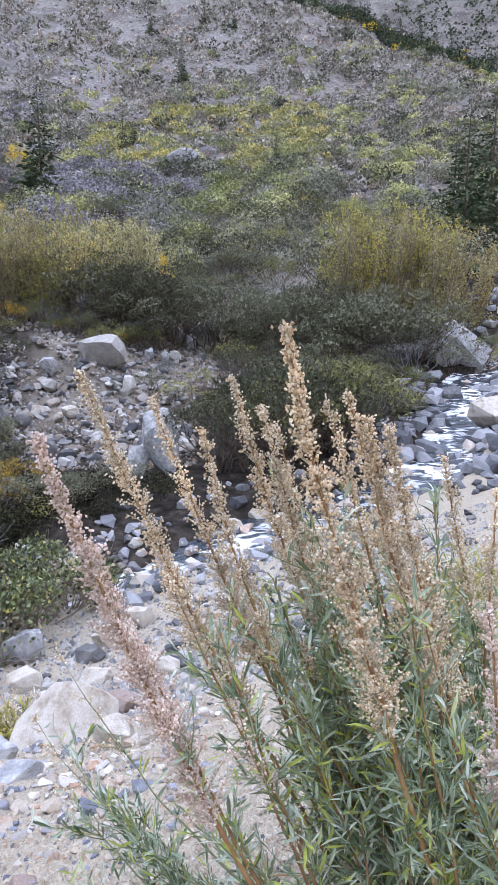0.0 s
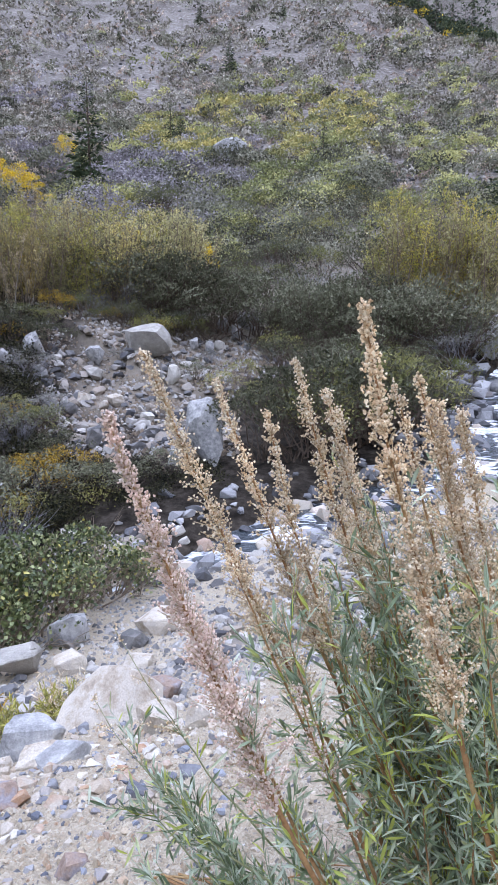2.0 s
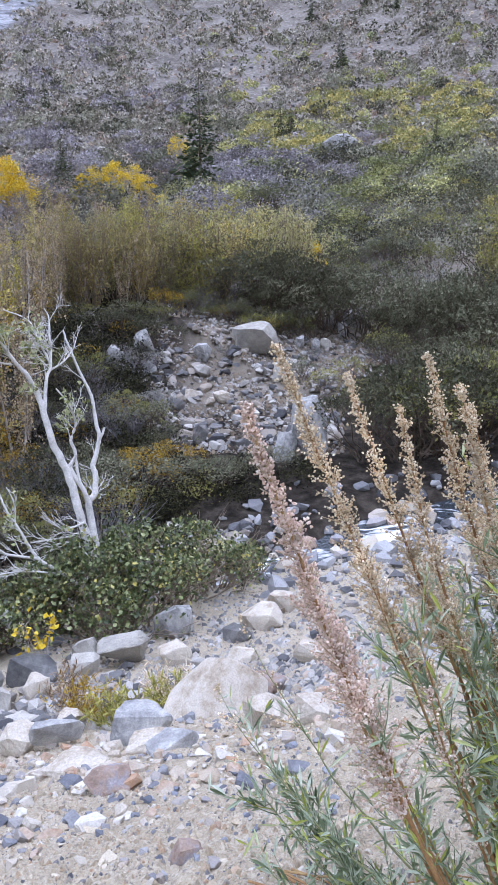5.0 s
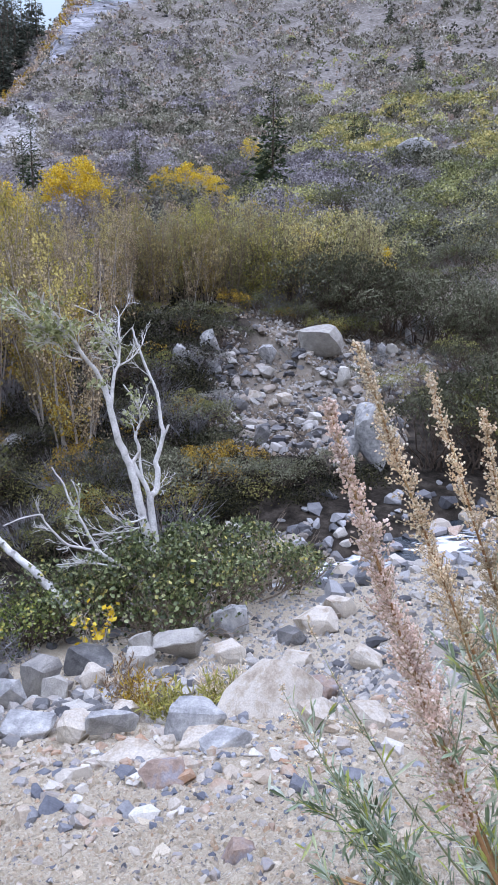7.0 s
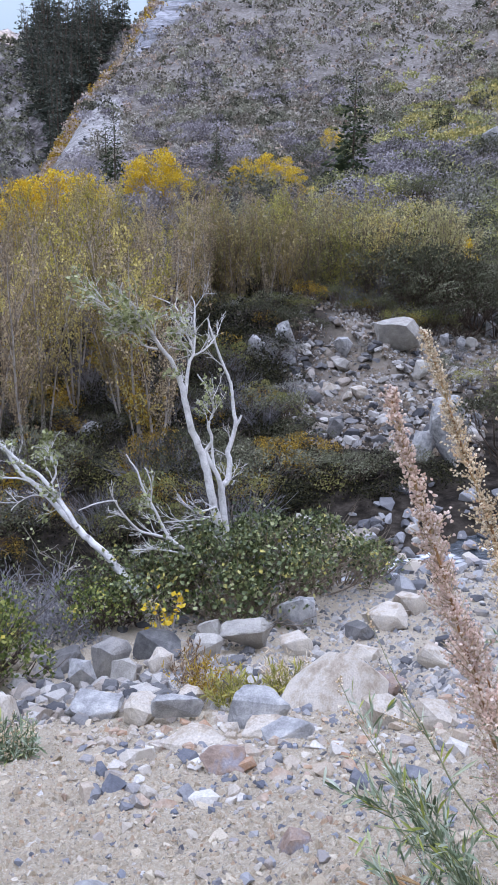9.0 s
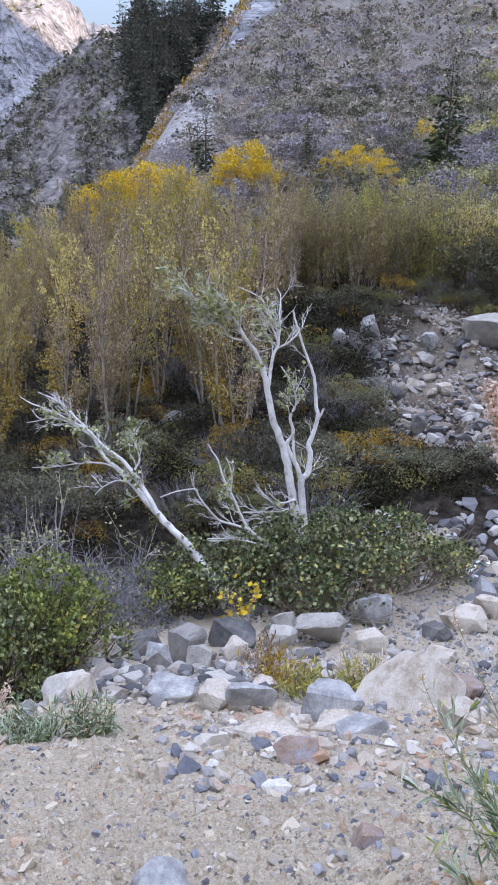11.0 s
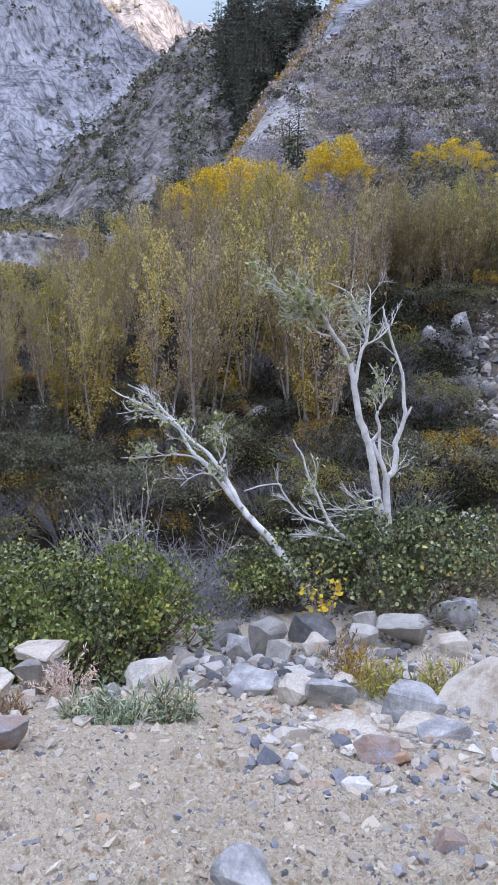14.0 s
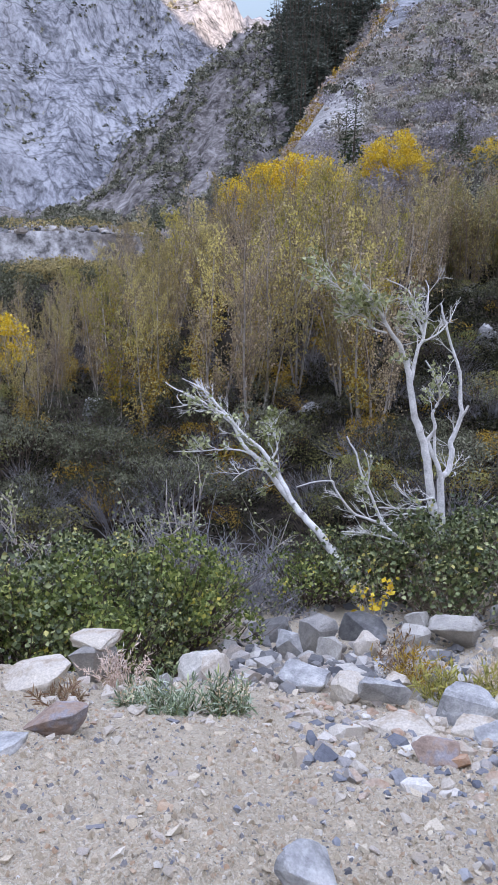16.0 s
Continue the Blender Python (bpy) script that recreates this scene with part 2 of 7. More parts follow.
    if bump:
        bp = n.new("ShaderNodeBump")
        bp.inputs["Strength"].default_value, bp.inputs["Distance"].default_value = bump, 1.0 / max(scale, 0.01) * 0.25
        ad2 = n.new("ShaderNodeMath")
        ad2.operation = "MULTIPLY_ADD"
        l.new(fi.outputs["Fac"], ad2.inputs[0])
        ad2.inputs[1].default_value = 0.4
        l.new(no.outputs["Fac"], ad2.inputs[2])
        l.new(ad2.outputs[0], bp.inputs["Height"])
        l.new(bp.outputs["Normal"], p.inputs["Normal"])
    return m


def leafy(name, ramp, rough=0.6, spec=0.08, thin=0.28, per="island", scale=1.2):
    """Leaves: colour from leaf to leaf, and some light through them."""
    m = material(name, ramp, scale=scale, rough=rough, bump=0.0, per=per, mixf=0.45, fine=9.0, spec=spec)
    n, l = m.node_tree.nodes, m.node_tree.links
    p, out = n["Principled BSDF"], n["Material Output"]
    tr = n.new("ShaderNodeBsdfTranslucent")
    l.new(p.inputs["Base Color"].links[0].from_socket, tr.inputs["Color"])
    mx = n.new("ShaderNodeMixShader")
    mx.inputs["Fac"].default_value = thin
    l.new(p.outputs[0], mx.inputs[1])
    l.new(tr.outputs[0], mx.inputs[2])
    l.new(mx.outputs[0], out.inputs["Surface"])
    return m


GRANITE = material("granite", [(0.0, (0.14, 0.135, 0.13)), (0.3, (0.27, 0.255, 0.235)), (0.65, (0.40, 0.375, 0.33)), (1.0, (0.56, 0.53, 0.47))], scale=5, rough=0.85, bump=0.45, fine=70, per="object", mixf=0.65)
GRANITE_PALE = material("pale granite", [(0.0, (0.23, 0.185, 0.14)), (0.3, (0.43, 0.365, 0.285)), (0.5, (0.52, 0.47, 0.40)), (0.75, (0.56, 0.50, 0.41)), (1.0, (0.66, 0.61, 0.53))], scale=4.5, rough=0.9, bump=0.35, fine=75)
GRANITE_BLUE = material("blue-grey granite", [(0.0, (0.17, 0.168, 0.168)), (0.4, (0.33, 0.327, 0.32)), (0.7, (0.46, 0.45, 0.43)), (1.0, (0.60, 0.58, 0.54))], scale=9, rough=0.85, bump=0.4, fine=95, per="noise")
ROCK_DARK = material("dark rock", [(0.0, (0.06, 0.06, 0.062)), (0.5, (0.13, 0.128, 0.125)), (1.0, (0.24, 0.235, 0.225))], scale=7, rough=0.6, bump=0.5, fine=90)
ROCK_RUST = material("rusty rock", [(0.0, (0.17, 0.12, 0.10)), (0.45, (0.31, 0.23, 0.18)), (0.75, (0.27, 0.25, 0.26)), (1.0, (0.44, 0.39, 0.35))], scale=14, rough=0.85, bump=0.4, fine=140)
PEBBLE = material("bluish pebble", [(0.0, (0.10, 0.105, 0.125)), (0.3, (0.20, 0.215, 0.25)), (0.7, (0.34, 0.35, 0.375)), (1.0, (0.50, 0.45, 0.38))], scale=30, rough=0.8, bump=0.4, fine=120, per="object", mixf=0.2)
TAN_STONE = material("tan stone", [(0.0, (0.30, 0.30, 0.33)), (0.2, (0.42, 0.37, 0.32)), (0.45, (0.58, 0.51, 0.43)), (0.6, (0.40, 0.27, 0.19)), (0.7, (0.50, 0.435, 0.355)), (1.0, (0.54, 0.49, 0.41))], scale=22, rough=0.9, bump=0.5, fine=120, per="object", mixf=0.25)
GRIT = material("gravel", [(0.0, (0.13, 0.135, 0.155)), (0.09, (0.26, 0.25, 0.25)), (0.2, (0.38, 0.315, 0.225)), (0.5, (0.51, 0.435, 0.325)), (0.60, (0.42, 0.285, 0.185)), (0.68, (0.50, 0.43, 0.32)), (0.93, (0.56, 0.495, 0.39)), (1.0, (0.60, 0.575, 0.535))], scale=20, rough=0.9, bump=0.0, fine=200, per="island", mixf=0.1)
EARTH_GRIT = material("stony earth", [(0.0, (0.09, 0.075, 0.06)), (0.35, (0.20, 0.155, 0.11)), (0.6, (0.28, 0.22, 0.16)), (0.75, (0.27, 0.26, 0.25)), (1.0, (0.46, 0.44, 0.41))], scale=4, rough=0.9, bump=0.0, fine=60, per="island", mixf=0.2)
GREY_GRIT = material("grey gravel", [(0.0, (0.14, 0.14, 0.145)), (0.3, (0.30, 0.295, 0.285)), (0.6, (0.44, 0.42, 0.39)), (0.8, (0.42, 0.36, 0.28)), (1.0, (0.58, 0.565, 0.54))], scale=20, rough=0.9, bump=0.0, fine=120, per="island", mixf=0.1)
BARK_WHITE = material("white bark", [(0.0, (0.28, 0.26, 0.24)), (0.3, (0.60, 0.58, 0.55)), (1.0, (0.82, 0.80, 0.77))], scale=7, rough=0.75, bump=0.35, fine=45)
BARK_GREY = material("grey twig bark", [(0.0, (0.24, 0.21, 0.18)), (0.5, (0.45, 0.405, 0.36)), (1.0, (0.64, 0.60, 0.55))], scale=3, rough=0.85, bump=0.2, fine=30)
BARK_BROWN = material("brown bark", [(0.0, (0.06, 0.045, 0.035)), (1.0, (0.17, 0.13, 0.10))], scale=4, rough=0.9, bump=0.3, fine=30)
TWIG_BLUE = material("silvery twigs", [(0.0, (0.17, 0.165, 0.175)), (1.0, (0.34, 0.33, 0.345))], scale=4, rough=0.8, bump=0.1, fine=30)
LEAF_KHAKI = leafy("khaki leaves", [(0.0, (0.220, 0.171, 0.077)), (0.35, (0.396, 0.319, 0.143)), (0.65, (0.572, 0.484, 0.209)), (1.0, (0.814, 0.693, 0.242))], per="both")
LEAF_DRY = leafy("dry leaves", [(0.0, (0.291, 0.218, 0.134)), (0.5, (0.515, 0.409, 0.263)), (1.0, (0.739, 0.616, 0.414))], per="both")
LEAF_GOLD = leafy("olive-yellow leaves", [(0.0, (0.162, 0.140, 0.032)), (0.4, (0.389, 0.346, 0.076)), (0.7, (0.562, 0.486, 0.108)), (1.0, (0.778, 0.626, 0.130))], per="both")
LEAF_WILLOW = leafy("pale willow leaves", [(0.0, (0.26, 0.235, 0.115)), (0.5, (0.47, 0.43, 0.215)), (1.0, (0.70, 0.645, 0.35))], per="both")
TWIG_TAN = material("tan twigs", [(0.0, (0.13, 0.10, 0.07)), (0.5, (0.24, 0.19, 0.14)), (1.0, (0.38, 0.32, 0.26))], scale=3, rough=0.85, bump=0.0, fine=30)
LEAF_OLIVE = leafy("olive leaves", [(0.0, (0.114, 0.123, 0.048)), (0.5, (0.237, 0.237, 0.090)), (1.0, (0.418, 0.380, 0.133))], per="both")
LEAF_YELLOW = leafy("yellow leaves", [(0.0, (0.55, 0.36, 0.03)), (0.5, (0.78, 0.56, 0.05)), (1.0, (0.86, 0.70, 0.12))])
LEAF_OCHRE = leafy("ochre leaves", [(0.0, (0.24, 0.14, 0.03)), (0.5, (0.42, 0.27, 0.045)), (1.0, (0.56, 0.41, 0.07))])
LEAF_GREEN = leafy("green leaves", [(0.0, (0.03, 0.042, 0.016)), (0.35, (0.085, 0.11, 0.038)), (0.7, (0.18, 0.21, 0.08)), (0.9, (0.36, 0.38, 0.18)), (1.0, (0.54, 0.46, 0.12))], rough=0.4, spec=0.35, thin=0.1)
LEAF_FRESH = leafy("fresh green leaves", [(0.0, (0.07, 0.095, 0.025)), (0.4, (0.17, 0.215, 0.06)), (0.75, (0.30, 0.34, 0.10)), (0.92, (0.46, 0.46, 0.14)), (1.0, (0.62, 0.52, 0.10))], rough=0.45, spec=0.25)
LEAF_PALE = leafy("pale grey-green leaves", [(0.0, (0.15, 0.165, 0.06)), (0.5, (0.35, 0.375, 0.17)), (1.0, (0.60, 0.61, 0.35))], rough=0.45, spec=0.25)
LEAF_DARK = leafy("dark shrub leaves", [(0.0, (0.047, 0.048, 0.028)), (0.5, (0.129, 0.131, 0.078)), (1.0, (0.265, 0.261, 0.179))], per="both", thin=0.12)
# almost black: the shade in the thicket's gaps is put into this colour
LEAF_SHADED = leafy("undergrowth leaves", [(0.0, (0.010, 0.010, 0.007)), (0.5, (0.033, 0.034, 0.018)), (1.0, (0.085, 0.078, 0.036))], thin=0.1)
LEAF_LIME = leafy("yellow-green leaves", [(0.0, (0.22, 0.21, 0.07)), (0.5, (0.40, 0.38, 0.11)), (1.0, (0.60, 0.53, 0.16))])
LEAF_SAGE = leafy("sagebrush leaves", [(0.0, (0.17, 0.165, 0.14)), (0.5, (0.29, 0.28, 0.245)), (1.0, (0.42, 0.41, 0.365))], per="both")
LEAF_PLUM = leafy("leafless grey shrub twigs", [(0.0, (0.040, 0.034, 0.030)), (0.5, (0.096, 0.080, 0.072)), (1.0, (0.184, 0.160, 0.148))])
LEAF_RUST = leafy("rust-coloured brush", [(0.0, (0.17, 0.10, 0.06)), (0.5, (0.28, 0.18, 0.11)), (1.0, (0.38, 0.28, 0.17))])
# paler, greyer needles for distant firs: haze put into the colour
NEEDLE_HAZED = leafy("grey-green conifer needles", [(0.0, (0.045, 0.052, 0.04)), (0.5, (0.085, 0.095, 0.072)), (1.0, (0.15, 0.16, 0.125))], thin=0.1)
NEEDLE = leafy("conifer needles", [(0.0, (0.03, 0.042, 0.024)), (0.5, (0.065, 0.085, 0.045)), (1.0, (0.13, 0.15, 0.08))], thin=0.1)

# brush of the hill: colour from bush to bush
HILL_SAGE = leafy("hill sagebrush", [(0.0, (0.109, 0.096, 0.070)), (0.4, (0.243, 0.220, 0.169)), (0.75, (0.384, 0.353, 0.284)), (1.0, (0.538, 0.506, 0.429))], per="tone", scale=0.9, thin=0.12)
HILL_RUST = leafy("hill dry brush", [(0.0, (0.256, 0.186, 0.147)), (0.5, (0.435, 0.333, 0.256)), (1.0, (0.614, 0.512, 0.397))], per="tone", scale=0.9, thin=0.12)
HILL_DARK = leafy("hill dark shrubs", [(0.0, (0.070, 0.070, 0.049)), (0.5, (0.179, 0.177, 0.122)), (1.0, (0.397, 0.384, 0.288))], per="tone", scale=0.9, thin=0.12)
HILL_OLIVE = leafy("hill olive shrubs", [(0.0, (0.179, 0.196, 0.090)), (0.5, (0.358, 0.364, 0.157)), (1.0, (0.582, 0.549, 0.235))], per="tone", scale=0.9, thin=0.12)
HILL_LIME = leafy("hill yellow-green shrubs", [(0.0, (0.213, 0.213, 0.090)), (0.5, (0.403, 0.370, 0.146)), (1.0, (0.627, 0.515, 0.190))], per="tone", scale=0.9, thin=0.12)
HILL_PLUM = leafy("hill leafless thicket", [(0.0, (0.154, 0.138, 0.138)), (0.5, (0.301, 0.275, 0.284)), (1.0, (0.461, 0.429, 0.442))], per="tone", scale=0.9, thin=0.12)


def ground_material():
    """Sand and fine gravel, hillside soil and bare cliff, told apart by the zones of the sheet."""
    m = bpy.data.materials.new("ground")
    m.use_nodes = True
    n, l = m.node_tree.nodes, m.node_tree.links
    p = n["Principled BSDF"]
    p.inputs["Roughness"].default_value, p.inputs["Specular IOR Level"].default_value = 0.95, 0.05
    tc = n.new("ShaderNodeTexCoord")

    def nz(scale, detail=8.0, rough=0.6, stretch=None, distort=0.0):
        x = n.new("ShaderNodeTexNoise")
        x.inputs["Scale"].default_value, x.inputs["Detail"].default_value, x.inputs["Roughness"].default_value, x.inputs["Distortion"].default_value = scale, detail, rough, distort
        src = tc.outputs["Object"]
        if stretch:
            mp = n.new("ShaderNodeMapping")
            mp.inputs["Scale"].default_value = stretch
            l.new(src, mp.inputs["Vector"])
            src = mp.outputs["Vector"]
        l.new(src, x.inputs["Vector"])
        return x.outputs["Fac"]

    def ramp(fac, stops):
        c = n.new("ShaderNodeValToRGB")
        while len(c.color_ramp.elements) < len(stops):
            c.color_ramp.elements.new(0.5)
        for e, (pos, col) in zip(c.color_ramp.elements, stops):
            e.position, e.color = pos, (*col, 1)
        l.new(fac, c.inputs["Fac"])
        return c.outputs["Color"]

    def mix(fac, a, b, how="MIX"):
        x = n.new("ShaderNodeMix")
        x.data_type, x.blend_type = "RGBA", how
        if isinstance(fac, float):
            x.inputs["Factor"].default_value = fac
        else:
            l.new(fac, x.inputs["Factor"])
        l.new(a, x.inputs["A"])
        l.new(b, x.inputs["B"])
        return x.outputs["Result"]

    zone = n.new("ShaderNodeAttribute")
    zone.attribute_name = "zone"
    sep = n.new("ShaderNodeSeparateColor")
    l.new(zone.outputs["Color"], sep.inputs["Color"])
    grain = n.new("ShaderNodeTexVoronoi")
    grain.inputs["Scale"].default_value = 150
    warp = n.new("ShaderNodeMix")
    warp.data_type, warp.blend_type = "RGBA", "LINEAR_LIGHT"
    warp.inputs["Factor"].default_value = 0.02
    wob = n.new("ShaderNodeTexNoise")
    wob.inputs["Scale"].default_value = 40
    l.new(tc.outputs["Object"], wob.inputs["Vector"])
    l.new(tc.outputs["Object"], warp.inputs["A"])
    l.new(wob.outputs["Color"], warp.inputs["B"])
    l.new(warp.outputs["Result"], grain.inputs["Vector"])
    tint = n.new("ShaderNodeSeparateColor")
    l.new(grain.outputs["Color"], tint.inputs["Color"])
    sand = mix(0.5, ramp(nz(1.6), [(0.3, (0.315, 0.268, 0.178)), (0.5, (0.425, 0.368, 0.256)), (0.7, (0.50, 0.445, 0.33))]),
               ramp(nz(95, 4.0, 0.75), [(0.32, (0.12, 0.098, 0.075)), (0.45, (0.34, 0.284, 0.212)), (0.58, (0.48, 0.415, 0.32)), (0.72, (0.60, 0.54, 0.45))]))
    sand = mix(0.42, sand, ramp(tint.outputs["Red"], [(0.0, (0.12, 0.12, 0.14)), (0.10, (0.28, 0.24, 0.19)), (0.4, (0.44, 0.375, 0.28)), (0.6, (0.36, 0.262, 0.18)), (0.7, (0.47, 0.41, 0.32)), (1.0, (0.60, 0.55, 0.47))]))
    soil = mix(0.62, ramp(nz(0.045, 10.0, 0.68), [(0.32, (0.08, 0.067, 0.052)), (0.46, (0.17, 0.146, 0.118)), (0.56, (0.34, 0.307, 0.262)), (0.63, (0.22, 0.192, 0.16)), (0.75, (0.12, 0.101, 0.081))]),
               ramp(nz(0.9, 6.0, 0.7), [(0.40, (0.030, 0.025, 0.021)), (0.5, (0.11, 0.094, 0.083)), (0.58, (0.22, 0.20, 0.185)), (0.66, (0.42, 0.405, 0.39))]))
    crack = nz(0.028, 10.0, 0.68, (1.0, 1.0, 0.40), 0.3)
    cliff = mix(0.55, ramp(crack, [(0.36, (0.06, 0.061, 0.07)), (0.45, (0.21, 0.215, 0.24)), (0.53, (0.36, 0.366, 0.395)), (0.64, (0.50, 0.505, 0.53))]),
                ramp(nz(0.30, 8.0, 0.75, (1.0, 1.0, 0.25), 0.1), [(0.38, (0.05, 0.05, 0.055)), (0.5, (0.28, 0.28, 0.292)), (0.62, (0.48, 0.476, 0.49))]))
    # thin dark joints in the rock
    for sc, st, wide in ((0.020, (1.0, 1.0, 0.4), 0.018), (0.06, (1.0, 1.0, 0.22), 0.03), (0.035, (0.4, 0.4, 1.5), 0.014)):
        line = nz(sc, 6.0, 0.5, st, 0.25)
        q = n.new("ShaderNodeMath")
        q.operation = "SUBTRACT"
        l.new(line, q.inputs[0])
        q.inputs[1].default_value = 0.5
        q2 = n.new("ShaderNodeMath")
        q2.operation = "ABSOLUTE"
        l.new(q.outputs[0], q2.inputs[0])
        q3 = n.new("ShaderNodeMapRange")
        q3.inputs["From Max"].default_value = wide
        q3.inputs["To Min"].default_value, q3.inputs["To Max"].default_value = 0.5, 1.0
        l.new(q2.outputs[0], q3.inputs["Value"])
        cliff = mix(1.0, cliff, q3.outputs["Result"], "MULTIPLY")
    crag = mix(0.5, ramp(nz(0.075, 9.0, 0.72, (1.0, 1.0, 0.55), 0.4), [(0.38, (0.035, 0.030, 0.029)), (0.47, (0.12, 0.105, 0.098)), (0.55, (0.23, 0.21, 0.20)), (0.66, (0.42, 0.395, 0.38))]),
               ramp(nz(0.42, 6.0, 0.75), [(0.40, (0.03, 0.027, 0.026)), (0.5, (0.15, 0.135, 0.125)), (0.62, (0.38, 0.36, 0.345))]))
    far = n.new("ShaderNodeAttribute")
    far.attribute_name = "crag"
    scree = ramp(nz(0.8, 5.0, 0.75), [(0.36, (0.09, 0.084, 0.078)), (0.5, (0.29, 0.275, 0.26)), (0.64, (0.50, 0.485, 0.46))])
    # leaf litter, made near black with the shade beneath the plants painted in
    shaded_litter = ramp(nz(2.5, 7.0, 0.7), [(0.35, (0.012, 0.010, 0.008)), (0.5, (0.035, 0.029, 0.023)), (0.68, (0.09, 0.075, 0.06))])
    soil = mix(zone.outputs["Alpha"], soil, shaded_litter)
    col = mix(sep.outputs["Red"], soil, sand)
    col = mix(sep.outputs["Green"], col, cliff)
    col = mix(far.outputs["Fac"], col, crag)
    col = mix(sep.outputs["Blue"], col, scree)
    l.new(col, p.inputs["Base Color"])
    b1 = n.new("ShaderNodeBump")
    b1.inputs["Strength"].default_value, b1.inputs["Distance"].default_value = 0.5, 0.022
    lump = n.new("ShaderNodeMath")
    lump.operation = "MULTIPLY_ADD"
    l.new(grain.outputs["Distance"], lump.inputs[0])
    lump.inputs[1].default_value = -0.7
    l.new(nz(55, 5.0, 0.75), lump.inputs[2])
    l.new(lump.outputs[0], b1.inputs["Height"])
    b2 = n.new("ShaderNodeBump")
    b2.inputs["Strength"].default_value, b2.inputs["Distance"].default_value = 0.8, 3.0
    l.new(crack, b2.inputs["Height"])
    l.new(b1.outputs["Normal"], b2.inputs["Normal"])
    mixn = n.new("ShaderNodeMix")
    mixn.data_type = "VECTOR"
    l.new(sep.outputs["Green"], mixn.inputs["Factor"])
    l.new(b1.outputs["Normal"], mixn.inputs[4])
    l.new(b2.outputs["Normal"], mixn.inputs[5])
    l.new(mixn.outputs[1], p.inputs["Normal"])
    return m


def water_material():
    """Clear dark water with white broken water in streaks along the flow."""
    m = bpy.data.materials.new("creek water")
    m.use_nodes = True
    n, l = m.node_tree.nodes, m.node_tree.links
    p = n["Principled BSDF"]
    tc = n.new("ShaderNodeTexCoord")
    mp = n.new("ShaderNodeMapping")
    mp.inputs["Rotation"].default_value = (0, 0, radians(-35))
    mp.inputs["Scale"].default_value = (1.5, 3.0, 1.5)
    l.new(tc.outputs["Object"], mp.inputs["Vector"])
    a = n.new("ShaderNodeTexNoise")
    a.inputs["Scale"].default_value, a.inputs["Detail"].default_value, a.inputs["Distortion"].default_value = 1.1, 7.0, 1.0
    l.new(mp.outputs["Vector"], a.inputs["Vector"])
    at = n.new("ShaderNodeAttribute")
    at.attribute_name = "foam"
    su = n.new("ShaderNodeMath")
    su.operation = "ADD"
    l.new(a.outputs["Fac"], su.inputs[0])
    l.new(at.outputs["Fac"], su.inputs[1])
    mr = n.new("ShaderNodeMapRange")
    mr.inputs["From Min"].default_value, mr.inputs["From Max"].default_value = 0.60, 0.74
    l.new(su.outputs[0], mr.inputs["Value"])
    mx = n.new("ShaderNodeMix")
    mx.data_type = "RGBA"
    l.new(mr.outputs["Result"], mx.inputs["Factor"])
    mx.inputs["A"].default_value, mx.inputs["B"].default_value = (0.030, 0.038, 0.045, 1), (0.84, 0.86, 0.90, 1)
    l.new(mx.outputs["Result"], p.inputs["Base Color"])
    ro = n.new("ShaderNodeMapRange")
    ro.inputs["To Min"].default_value, ro.inputs["To Max"].default_value = 0.08, 0.7
    l.new(mr.outputs["Result"], ro.inputs["Value"])
    l.new(ro.outputs["Result"], p.inputs["Roughness"])
    bp = n.new("ShaderNodeBump")
    bp.inputs["Strength"].default_value, bp.inputs["Distance"].default_value = 0.7, 0.12
    l.new(a.outputs["Fac"], bp.inputs["Height"])
    l.new(bp.outputs["Normal"], p.inputs["Normal"])
    return m


